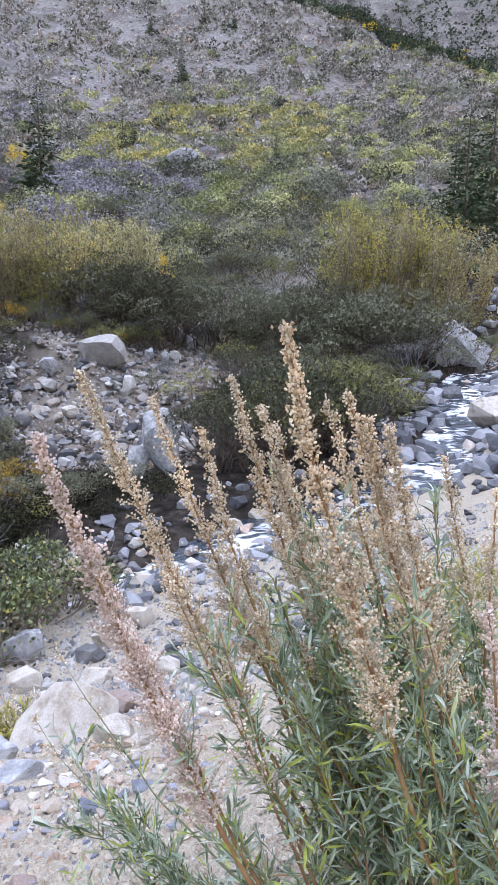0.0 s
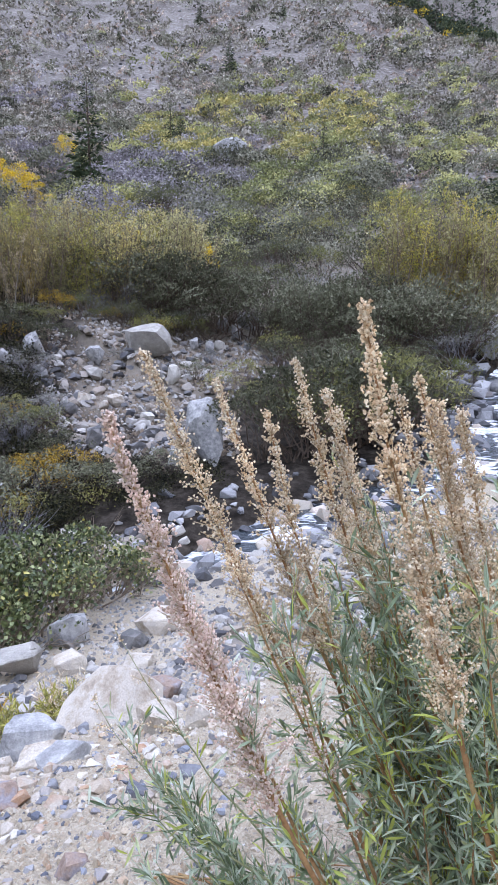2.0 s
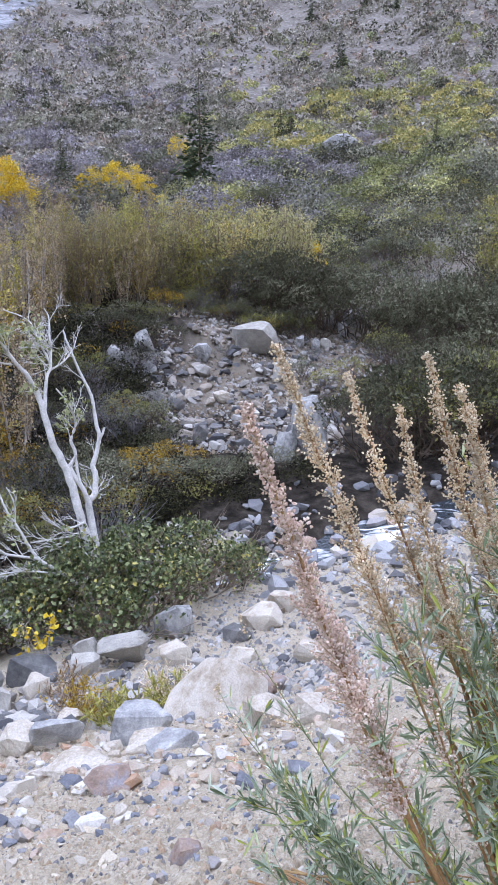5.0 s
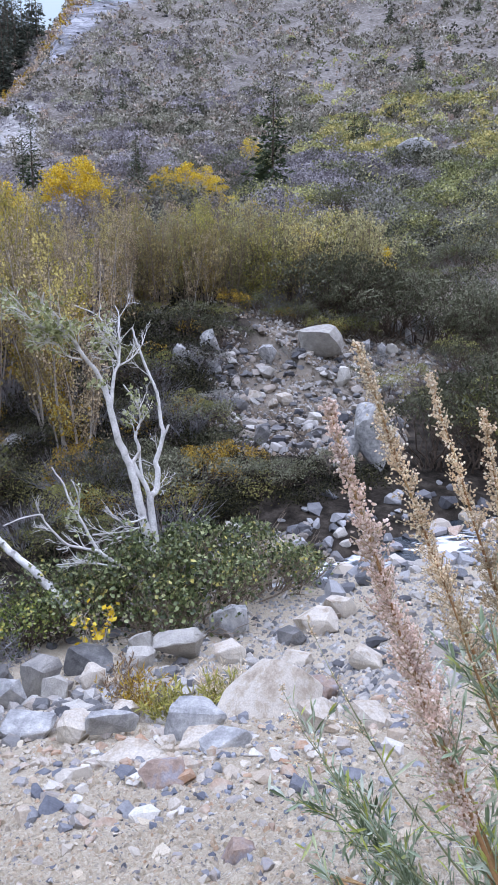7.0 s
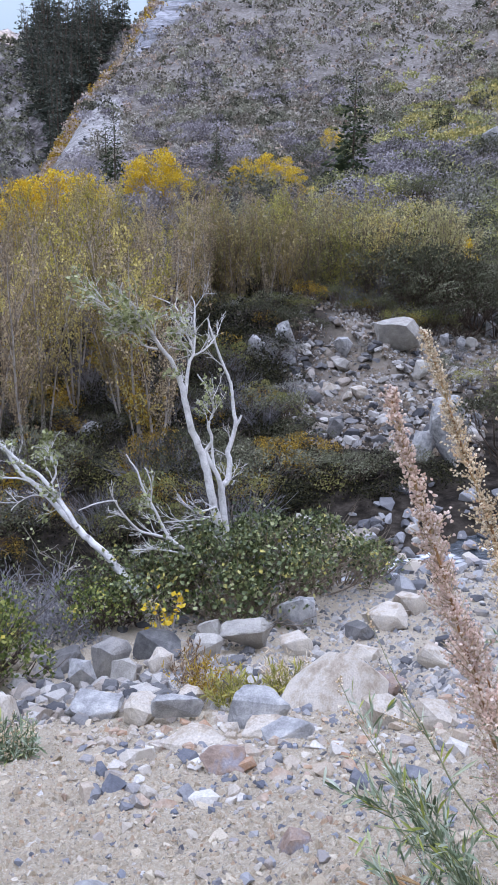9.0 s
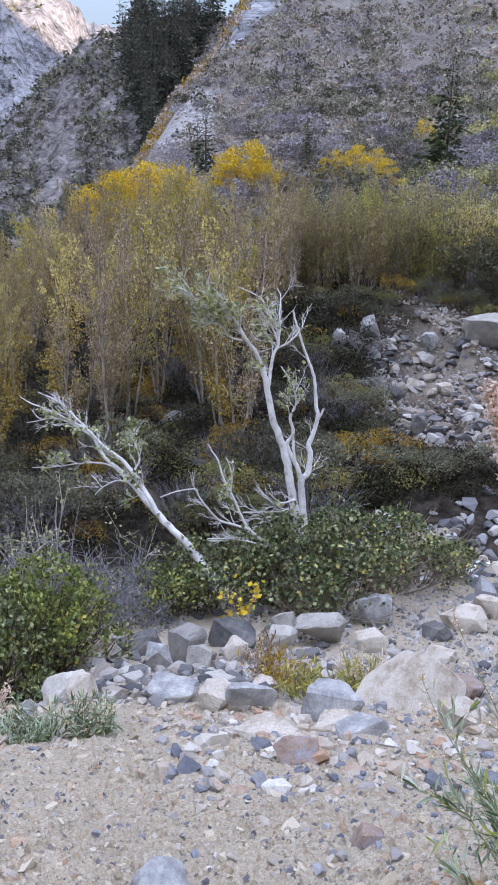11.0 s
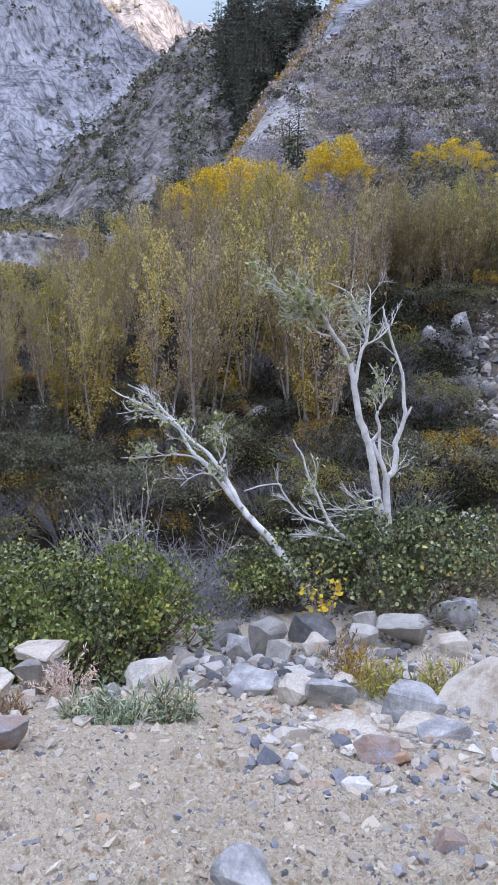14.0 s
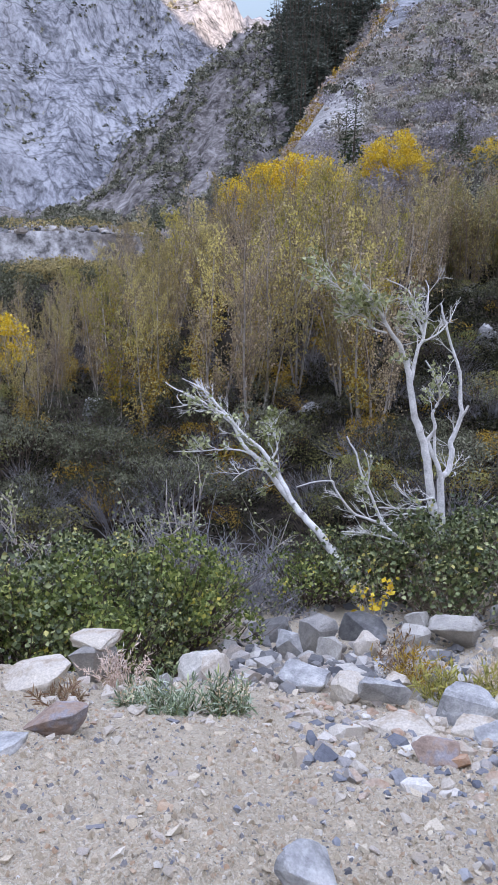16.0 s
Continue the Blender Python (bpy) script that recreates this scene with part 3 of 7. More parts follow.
# ---- the ground: one sheet to the horizon ----
def make_ground():
    az = np.concatenate([np.arange(-180, -24, 4.0), np.arange(-22, 66, 0.28), np.arange(68, 180, 4.0)])
    r = np.concatenate([[0.02, 0.3, 0.5], np.geomspace(0.7, 1.3, 30), np.geomspace(1.31, 5, 210), np.geomspace(5.05, 8, 40), np.geomspace(8.2, 1000, 200), [1200, 1600, 2400, 4000]])
    A, Rr = np.meshgrid(np.radians(az), r, indexing="ij")
    X, Y = (-Rr * np.sin(A)).ravel(), (Rr * np.cos(A)).ravel()
    Z = height(X, Y) + relief(X, Y)
    na, nr = len(az), len(r)
    i, j = np.meshgrid(np.arange(na), np.arange(nr - 1), indexing="ij")
    i2 = (i + 1) % na
    F = np.stack([i * nr + j, i * nr + j + 1, i2 * nr + j + 1, i2 * nr + j], -1).reshape(-1, 4)
    b = Build()
    b.add(np.stack([X, Y, Z], 1), F[:, ::-1])
    me = b.mesh("ground", ground_material(), True)
    rad, bea = np.hypot(X, Y), bearing(X, Y)
    d, zc, side = creek_at(X, Y)
    jit = np.array([noise.noise((x * 0.35 / (1 + q / 40), y * 0.35 / (1 + q / 40), 0.7)) for x, y, q in zip(X, Y, rad)])
    red = np.where(side < 0, 1.0, 0.0) * (rad < 90)
    gully = 35.2 - (rad - 150) * 0.033
    slabs = smooth(-4.6, -3.4, bea - gully + jit) * smooth(0.2, -0.4, bea - gully + 0.5 * jit) * smooth(225, 250, rad) * smooth(640, 600, rad)
    green = np.maximum(slabs, ((bea > gully + 0.4) & (bea < 96) & (rad > 205)) * np.where(rad < 440, 0.15 + 0.55 * smooth(0.05, 0.35, jit), 0.85 + 0.15 * smooth(-0.35, 0.1, jit + 0.25)))
    scree = smooth(29.6, 30.8, bea + jit) * smooth(34.9, 34.1, bea + 0.5 * jit) * smooth(88, 97, rad) * smooth(172, 152, rad + 25 * jit)
    rubble = smooth(8, 10, d + jit) * smooth(18.0, 16.0, d + jit) * smooth(17.0, 14, bea + 2 * jit) * smooth(-12, -8, bea) * (side > 0)
    red = np.maximum(red, 0.3 * rubble)
    bars = smooth(48, 50, bea) * smooth(70, 80, rad) * smooth(200, 180, rad)
    talus = 0.10 * smooth(150, 190, rad + 60 * jit) * smooth(420, 330, rad) * smooth(5, 10, bea + 6 * jit) * smooth(31, 26, bea)
    blue = np.clip(scree + talus + bars, 0, 1)
    # where litter and its painted shade cover the far bank, fading uphill
    litter_shade = (side > 0) * smooth(95, 40, rad + 25 * jit) * (1 - 0.85 * rubble)
    rock = ((bea > gully + 0.4) & (bea < 56) & (rad > 205) & (rad < 440)) * 1.0
    col = np.stack([red, green, blue, litter_shade], 1)
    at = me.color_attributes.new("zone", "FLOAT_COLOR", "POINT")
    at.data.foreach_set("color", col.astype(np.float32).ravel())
    me.attributes.new("crag", "FLOAT", "POINT").data.foreach_set("value", rock.astype(np.float32))
    return tagged(part("ground", me, None), "sandy gravel bank, grey brushy hillside and granite canyon walls", "ground", kind="structure")


make_ground()


def make_water():
    pts = []
    for a, b in zip(CREEK[:-1], CREEK[1:]):
        k = max(2, int(np.linalg.norm(b - a) / 0.22))
        pts += [a + (b - a) * t for t in np.linspace(0, 1, k, endpoint=False)]
    pts = np.array(pts)
    ker = np.hanning(23)
    ker /= ker.sum()
    for c in range(3):
        pts[:, c] = np.convolve(np.pad(pts[:, c], 11, "edge"), ker, "valid")
    tan = np.gradient(pts, axis=0)
    tan[:, 2] = 0
    tan /= np.linalg.norm(tan, axis=1, keepdims=True)
    nor = np.stack([-tan[:, 1], tan[:, 0]], 1)
    cross = np.linspace(-1.45, 1.45, 17)
    slim = np.where(pts[:, 1] > 8, 0.64, 0.9)
    rows, foam = [], []
    drop = np.gradient(pts[:, 2]) / 0.22
    for k, p in enumerate(pts):
        for c in cross:
            x, y = p[0] + nor[k, 0] * c * slim[k], p[1] + nor[k, 1] * c * slim[k]
            q = noise.fractal((x * 1.3, y * 1.3, 2.0), 0.9, 2.0, 4)
            step = noise.noise((x * 0.45 + 9, y * 0.45, 5.0))
            rows.append((x, y, p[2] + 0.07 + 0.06 * q + 0.10 * step))
            foam.append(0.10 * abs(q) + min(0.16, max(0.0, -drop[k] - 0.04) * 1.0) + 0.26 * max(0.0, step) - 0.02 + 0.06 * (p[1] > 16.5))
    nc = len(cross)
    i, j = np.meshgrid(np.arange(len(pts) - 1), np.arange(nc - 1), indexing="ij")
    F = np.stack([i * nc + j, i * nc + j + 1, (i + 1) * nc + j + 1, (i + 1) * nc + j], -1).reshape(-1, 4)
    b = Build()
    b.add(rows, F)
    me = b.mesh("creek", water_material(), True)
    at = me.attributes.new("foam", "FLOAT", "POINT")
    at.data.foreach_set("value", np.array(foam, np.float32))
    return tagged(part("creek", me, None), "fast mountain creek with white broken water", "creek", kind="structure")


make_water()


# ---- stones ----
def ball(level):
    bm = bmesh.new()
    bmesh.ops.create_icosphere(bm, subdivisions=level, radius=1.0)
    v = np.array([q.co for q in bm.verts])
    f = np.array([[q.index for q in g.verts] for g in bm.faces])
    bm.free()
    return v, f


BALLS = {k: ball(k) for k in (1, 2, 3, 4)}


def finer(v, f):
    """Every triangle cut in four."""
    e = np.sort(np.concatenate([f[:, [0, 1]], f[:, [1, 2]], f[:, [2, 0]]]), axis=1)
    u, inv = np.unique(e, axis=0, return_inverse=True)
    inv = inv.reshape(-1) + len(v)
    m = len(f)
    a, b, c = inv[:m], inv[m:2 * m], inv[2 * m:]
    v = np.concatenate([v, (v[u[:, 0]] + v[u[:, 1]]) / 2])
    return v, np.concatenate([np.stack(q, 1) for q in ((f[:, 0], a, c), (a, f[:, 1], b), (c, b, f[:, 2]), (a, b, c))])


def blunt(v, f, k):
    """Wears the edges."""
    s, n = np.zeros_like(v), np.zeros(len(v))
    for i, j in ((0, 1), (1, 2), (2, 0)):
        np.add.at(s, f[:, i], v[f[:, j]])
        np.add.at(n, f[:, i], 1)
    return v + (s / n[:, None] - v) * k


def broken_form(rng, points=13, cuts=0, rough=0.0, square=3.2, corners=None):
    """A piece of broken rock about 2 across, with flat faces and sharp edges."""
    q = rng.uniform(-1, 1, (points, 3))
    q /= ((np.abs(q) ** square).sum(axis=1, keepdims=True)) ** (1 / square)
    q *= rng.uniform(0.82, 1.0, (points, 1))
    q = q if corners is None else np.array(corners, float)
    bm = bmesh.new()
    for p in q:
        bm.verts.new(p)
    res = bmesh.ops.convex_hull(bm, input=bm.verts)
    bmesh.ops.delete(bm, geom=list({g for g in res["geom_interior"] + res["geom_unused"] if isinstance(g, bmesh.types.BMVert)}), context="VERTS")
    bmesh.ops.triangulate(bm, faces=bm.faces)
    bm.verts.index_update()
    v = np.array([p.co for p in bm.verts])
    f = np.array([[p.index for p in g.verts] for g in bm.faces])
    bm.free()
    for k in range(cuts):
        v, f = finer(v, f)
        if k:
            v = blunt(v, f, 0.22)
    if rough:
        o = rng.uniform(-50, 50, 3)
        for k in range(len(v)):
            p = v[k] * 1.7 + o
            step = noise.noise(p * 1.3) * 3
            v[k] += v[k] * (rough * noise.fractal(p, 0.75, 2.1, 5) + 0.9 * rough * (math.floor(step) - 0.0) * 0.5)
    if corners is None:
        v /= np.abs(v).max(axis=0)
    return v, f


def stone_form(rng, level=3, cuts=14, rough=0.035, round_off=0.0):
    """An angular block about 2 across: a ball cut by planes, then roughened."""
    v, f = BALLS[level]
    v = v.copy()
    for _ in range(cuts):
        n = rng.normal(size=3)
        n /= np.linalg.norm(n)
        c = rng.uniform(0.42, 0.70) + round_off
        d = v @ n
        over = d > c
        v[over] -= (d[over] - c)[:, None] * n * rng.uniform(0.85, 1.0)
    if rough:
        o = rng.uniform(-50, 50, 3)
        for k in range(len(v)):
            q = v[k]
            v[k] += q * rough * noise.fractal((q[0] * 2.2 + o[0], q[1] * 2.2 + o[1], q[2] * 2.2 + o[2]), 0.8, 2.0, 4)
    v /= np.abs(v).max(axis=0)
    return v, f


def stone(name, x, y, wide, high, deep, turn, mat, label, seed, level=3, cuts=10, sink=0.25, tip=0.0, group="", category="rock", z=None, round_off=0.0):
    rng = np.random.default_rng(seed)
    v, f = broken_form(rng, cuts + 5, level - 1, 0.05) if round_off == 0 else stone_form(rng, level, cuts + 5, 0.035, round_off)
    v = v * np.array([wide / 2, deep / 2, high / 2 / (1 - sink / 2)])
    b = Build()
    b.add(v, f)
    ob = part(name, b, mat, None, smooth_faces=False)
    gz = ground_z(x, y) if z is None else z
    roll = rng.normal() * 11 if wide < 0.7 else 0.0
    ob.matrix_basis = pose(x, y, gz + high / 2 * (1 - sink), tip + rng.normal() * 5, roll, turn)
    return tagged(ob, label, category, group)

# ---- plants ----
def wander(rng, p, direction, length, steps, bend=0.15, lift=0.0):
    """A crooked line from p."""
    pts = [np.array(p, float)]
    d = np.array(direction, float)
    d /= np.linalg.norm(d)
    for _ in range(steps):
        d = d + rng.normal(size=3) * bend + np.array([0, 0, lift])
        d /= np.linalg.norm(d)
        pts.append(pts[-1] + d * length / steps)
    return np.array(pts)


def scatter_leaves(b, rng, lines, count, size, spread, width=0.55, start=0.25, up=0.3, middle=None, clump=1):
    """Leaves along the outer part of the lines."""
    w = np.array([np.linalg.norm(q[-1] - q[0]) for q in lines])
    few = -(-count // clump)
    pick = np.repeat(rng.choice(len(lines), few, p=w / w.sum()), clump)[:count]
    t = np.repeat(start + (1 - start) * rng.random(few) ** 0.8, clump)[:count]
    pos = np.empty((count, 3))
    for k, (i, u) in enumerate(zip(pick, t)):
        q = lines[i]
        f = u * (len(q) - 1)
        a = min(int(f), len(q) - 2)
        pos[k] = q[a] + (q[a + 1] - q[a]) * (f - a)
    pos += rng.normal(size=(count, 3)) * spread
    along = rng.normal(size=(count, 3)) + np.array([0, 0, up])
    face = None
    if middle is not None:
        face = pos - np.array(middle)
        face /= np.linalg.norm(face, axis=1, keepdims=True) + 1e-9
        face += rng.normal(size=(count, 3)) * 0.45
    b.leaves(pos, along, size * rng.uniform(0.6, 1.35, count), width, rng, 0.08, face)


def aspen(name, seed, tall, leaf_mat, leaf_count, label, leaf_size=0.088, bark=None, slim=1.0, low=0.12, group="", lower=None):
    """A slender tree with steep, feathery branches: trunk, branches and crown."""
    rng = np.random.default_rng(seed)
    tree = thing(name, label, "tree", group)
    tr, br, lv = Build(), Build(), Build()
    lines = []
    stems = rng.integers(1, 4)
    for s in range(stems):
        top = tall * (1 if s == 0 else rng.uniform(0.6, 0.9))
        d = np.array([rng.normal() * 0.10, rng.normal() * 0.10, 1.0])
        p = wander(rng, (rng.normal() * 0.12 * s, rng.normal() * 0.12 * s, -0.3), d, top + 0.3, 9, 0.045, 0.02)
        tr.tube(p, np.linspace(0.0095 * tall * rng.uniform(0.7, 1.0), 0.006, 10), 5)
        for u in low + (0.98 - low) * np.sort(rng.random(int(26 / (1 + 0.35 * (stems - 1)) + 6))):
            f = u * 9
            a = min(int(f), 8)
            q = p[a] + (p[a + 1] - p[a]) * (f - a)
            th = rng.uniform(0, 6.283)
            out = np.array([math.cos(th), math.sin(th), rng.uniform(1.3, 2.8)])
            ln = top * rng.uniform(0.15, 0.30) * (0.45 + 0.75 * math.sin(math.pi * min(1.0, u * 1.05))) * slim
            w = wander(rng, q, out, ln, 4, 0.10, 0.06)
            br.tube(w, np.linspace(0.0026 * tall * (1.1 - 0.6 * u), 0.005, 5), 3)
            lines += [w, w]
            for _ in range(2):
                a2 = rng.integers(1, 4)
                w2 = wander(rng, w[a2], (w[a2] - w[0]) / ln + rng.normal(size=3) * 0.30 + np.array([0, 0, 0.15]), ln * rng.uniform(0.35, 0.65), 2, 0.10, 0.06)
                br.tube(w2, np.linspace(0.0075, 0.004, 3), 3)
                lines.append(w2)
    scatter_leaves(lv, rng, lines, leaf_count, leaf_size, 0.045 * tall / 6, 0.6, 0.15, 0.6, None, 2)
    part("trunk", tr, bark or BARK_GREY, tree, "", True)
    part("branchwork", br, TWIG_TAN, tree)
    part("crown", lv, leaf_mat, tree)
    if lower is not None:
        lw = Build()
        scatter_leaves(lw, rng, [q for q in lines if q[0][2] < tall * 0.45] or lines, leaf_count // 4, leaf_size * 1.1, 0.10, 0.75)
        part("lower_leaves", lw, lower, tree)
    return tree


def lobe_leaves(rng, centre, radius, count, leaf, flat=0.75, spiky=0.3, up=0.25):
    """Leaves over one rounded lobe of foliage, most of them lying in its surface, some standing out."""
    q = rng.normal(size=(count, 3)) + np.array([0, 0, 0.75])
    q /= np.linalg.norm(q, axis=1, keepdims=True)
    shell = rng.uniform(0.72, 1.06, (count, 1))
    pos = centre + q * radius * shell * np.array([1, 1, flat])
    al = rng.normal(size=(count, 3))
    al -= q * (al * q).sum(axis=1, keepdims=True)
    al /= np.linalg.norm(al, axis=1, keepdims=True) + 1e-9
    out = rng.random((count, 1)) < spiky
    al = np.where(out, q + rng.normal(size=(count, 3)) * 0.35, al) + np.array([0, 0, up])
    return pos, al, leaf * rng.uniform(0.6, 1.4, count), q + rng.normal(size=(count, 3)) * 0.28


def mound_shrub(name, seed, wide, tall, leaf_mat, leaves, label, leaf=0.09, bark=None, lobes=16, group="", spiky=0.35, width=0.45, layered=0.55, ragged=0.0):
    """A broad dense shrub: a crown of many leafy lobes in layers over crooked limbs."""
    rng = np.random.default_rng(seed)
    bush = thing(name, label, "shrub", group)
    br, lv = Build(), Build()
    got = []
    for k in range(lobes):
        th = k * 2.4 + rng.normal() * 0.5
        rad = wide / 2 * math.sqrt((k + 0.5) / lobes) * rng.uniform(0.72, 0.98)
        dome = math.sqrt(max(0.05, 1 - (rad / (wide / 2)) ** 2 * 0.9))
        c = np.array([math.cos(th) * rad, math.sin(th) * rad, tall * (0.12 + 0.68 * dome * rng.uniform(0.55, 1.0))])
        size = wide * rng.uniform(0.08, 0.18)
        n = int(leaves / lobes * rng.uniform(0.7, 1.3))
        got.append(lobe_leaves(rng, c, size, n, leaf, layered, spiky))
        p = np.linspace((c[0] * 0.15, c[1] * 0.15, -0.15), c, 6) + rng.normal(size=(6, 3)) * 0.04 * tall
        br.tube(p, np.linspace(0.010 * tall + 0.004, 0.005, 6), 4)
        for _ in range(3 + int(ragged * 8)):
            e = c + np.array([math.cos(th), math.sin(th), 0.6]) * size * 0.9 + rng.normal(size=3) * size * 0.6
            br.tube(np.linspace(p[3], e, 4) + rng.normal(size=(4, 3)) * 0.03, np.linspace(0.006, 0.0025, 4), 3)
    lv.leaves(*[np.concatenate(q) for q in list(zip(*got))[:3]], width, rng, 0.08, np.concatenate([q[3] for q in got]))
    part("foliage", lv, leaf_mat, bush)
    part("branchwork", br, bark or BARK_BROWN, bush)
    return bush


def willow(name, seed, wide, tall, leaf_mat, leaves, label, group="", bark=None, leaf=0.115):
    """A vase of many straight stems that fan out from one foot, feathery with upright twigs and narrow leaves."""
    rng = np.random.default_rng(seed)
    bush = thing(name, label, "willow", group)
    br, lv = Build(), Build()
    lines = []
    for k in range(13):
        th, lean = rng.uniform(0, 6.283), rng.random() ** 0.7
        goal = np.array([math.cos(th) * wide / 2 * lean, math.sin(th) * wide / 2 * lean, tall * rng.uniform(0.72, 1.0) * (1 - 0.28 * lean)])
        foot = np.array([math.cos(th) * 0.25 * lean, math.sin(th) * 0.25 * lean, -0.2])
        p = wander(rng, foot, goal - foot, np.linalg.norm(goal - foot), 7, 0.05, 0.015)
        st = Build()
        st.tube(p, np.linspace(0.030, 0.007, 8), 4)
        part("stem", st, TWIG_TAN, bush, "", True)
        for u in rng.uniform(0.16, 0.98, 18):
            f = u * 7
            a = min(int(f), 6)
            q = p[a] + (p[a + 1] - p[a]) * (f - a)
            w = wander(rng, q, goal / tall + np.array([0, 0, 0.6]) + rng.normal(size=3) * 0.45, tall * rng.uniform(0.09, 0.20), 3, 0.10, 0.05)
            br.tube(w, np.linspace(0.010, 0.004, 4), 3)
            lines.append(w)
    scatter_leaves(lv, rng, lines, leaves, leaf, 0.06, 0.5, 0.1, 0.5)
    part("branchwork", br, bark or TWIG_TAN, bush)
    part("foliage", lv, leaf_mat, bush)
    return bush


def shrub(name, seed, wide, tall, leaf_mat, leaf_count, label, leaf_size=0.06, bark=None, stems=14, group="", spread=0.05, twiggy=2, width=0.5, category="shrub", up=0.4, fan=0.6):
    """A many-stemmed bush: branches and foliage."""
    rng = np.random.default_rng(seed)
    bush = thing(name, label, category, group)
    br, lv = Build(), Build()
    lines = []
    for _ in range(stems):
        th = rng.uniform(0, 6.283)
        rad = wide / 2 * rng.random() ** 0.5
        goal = np.array([math.cos(th) * rad, math.sin(th) * rad, tall * rng.uniform(0.55, 1.0) * math.sqrt(max(0.12, 1 - (rad / wide * 1.9) ** 2))])
        start = np.array([math.cos(th) * rad, math.sin(th) * rad, 0]) * (1 - fan)
        start[2] = -0.15
        p = wander(rng, start, goal - start, np.linalg.norm(goal - start), 5, 0.13)
        r0 = 0.012 * tall + 0.004
        br.tube(p, np.linspace(r0 * 0.7, 0.003, 6), 4)
        lines.append(p)
        for _ in range(3 if twiggy else 2):
            k = rng.integers(1, 5)
            q = wander(rng, p[k], (p[k] - p[0]) / 2 + rng.normal(size=3) * 0.35 * tall, 0.45 * tall * rng.uniform(0.5, 1.0), 4, 0.2, 0.05)
            br.tube(q, np.linspace(r0 * 0.35, 0.0025, 5), 3)
            lines += [q, q]
            for _ in range(twiggy):
                k2 = rng.integers(1, 4)
                w = wander(rng, q[k2], q[k2] - q[0] + rng.normal(size=3) * 0.25 * tall, 0.22 * tall * rng.uniform(0.5, 1.2), 3, 0.2)
                br.tube(w, np.linspace(0.0045, 0.002, 4), 3)
                lines.append(w)
    if leaf_count:
        scatter_leaves(lv, rng, lines, leaf_count, leaf_size, spread, width, 0.2, up, (0, 0, 0.2 * tall) if twiggy == 0 else None, 6 if twiggy == 0 else 1)
        part("foliage", lv, leaf_mat, bush)
    part("branchwork", br, bark or BARK_BROWN, bush)
    return bush


def round_tree(name, seed, tall, wide, leaf_mat, label, group, clumps=26, each=85, leaf=0.17):
    """A spreading tree: trunk, limbs, and a crown of many leafy clumps with gaps between them."""
    rng = np.random.default_rng(seed)
    tree = thing(name, label, "tree", group)
    tr, br, lv = Build(), Build(), Build()
    trunk = wander(rng, (0, 0, -0.3), (0.05, 0.03, 1), tall * 0.75, 7, 0.07)
    tr.tube(trunk, np.linspace(0.016 * tall, 0.02, 8), 6)
    for _ in range(clumps):
        th, u = rng.uniform(0, 6.283), rng.random()
        rad = wide / 2 * math.sqrt(max(0.05, 1 - (2 * u - 0.9) ** 2)) * rng.uniform(0.45, 1.0)
        c = np.array([math.cos(th) * rad, math.sin(th) * rad, tall * (0.30 + 0.64 * u)])
        k = int(np.clip((c[2] / tall - 0.25) * 8, 1, 6))
        line = np.linspace(trunk[k], c, 4) + rng.normal(size=(4, 3)) * 0.06
        br.tube(line, np.linspace(0.05, 0.012, 4), 3)
        q = rng.normal(size=(each, 3))
        q /= np.linalg.norm(q, axis=1, keepdims=True)
        size = wide * rng.uniform(0.10, 0.19)
        pos = c + q * size * rng.random((each, 1)) ** 0.35 * np.array([1, 1, 0.8])
        lv.leaves(pos, rng.normal(size=(each, 3)), leaf * rng.uniform(0.6, 1.3, each), 0.75, rng, 0.08, q + rng.normal(size=(each, 3)) * 0.6)
    part("trunk", tr, BARK_GREY, tree, "", True)
    tagged(part("branchwork", br, BARK_GREY, tree), kind="stuff")
    part("crown", lv, leaf_mat, tree)
    return tree


def conifer(name, seed, tall, label, group="", wide=0.17, rows=16, needles=None, bare=0.1):
    rng = np.random.default_rng(seed)
    tree = thing(name, label, "conifer", group)
    tr, lv = Build(), Build()
    tr.tube([(0, 0, -0.5), (0.02 * tall * rng.normal() * 0.3, 0, tall * 0.5), (0, 0, tall)], [0.014 * tall, 0.008 * tall, 0.01], 5)
    pos, al, sz = [], [], []
    for k in range(rows):
        u = bare + (1 - bare) * (k + 0.5) / rows
        z = u * tall
        ln = wide * tall * (1.04 - u) * rng.uniform(0.75, 1.15) + 0.02 * tall
        for j in range(int(8 + 5 * (1 - u))):
            th = rng.uniform(0, 6.283)
            L = ln * rng.uniform(0.6, 1.15)
            c, s = math.cos(th), math.sin(th)
            for w in np.linspace(0.15, 0.95, 6 if rows > 10 else 3):
                pos.append((c * L * w, s * L * w, z - 0.25 * L * w + rng.normal() * 0.012 * tall))
                al.append((c + rng.normal() * 0.7, s + rng.normal() * 0.7, -0.15 + rng.normal() * 0.35))
                sz.append(L * (0.34 if rows > 10 else 0.62) * rng.uniform(0.7, 1.3))
    lv.leaves(np.array(pos), np.array(al), np.array(sz), 0.42, rng, 0.05)
    part("trunk", tr, BARK_BROWN, tree)
    part("needles", lv, needles or NEEDLE, tree)
    return tree


def set_down(ob, x, y, turn=0.0, size=1.0, sink=0.0, tip=0.0):
    ob.matrix_basis = pose(x, y, ground_z(x, y) - sink, tip, 0, turn) @ Matrix.Scale(size, 4)
    return ob


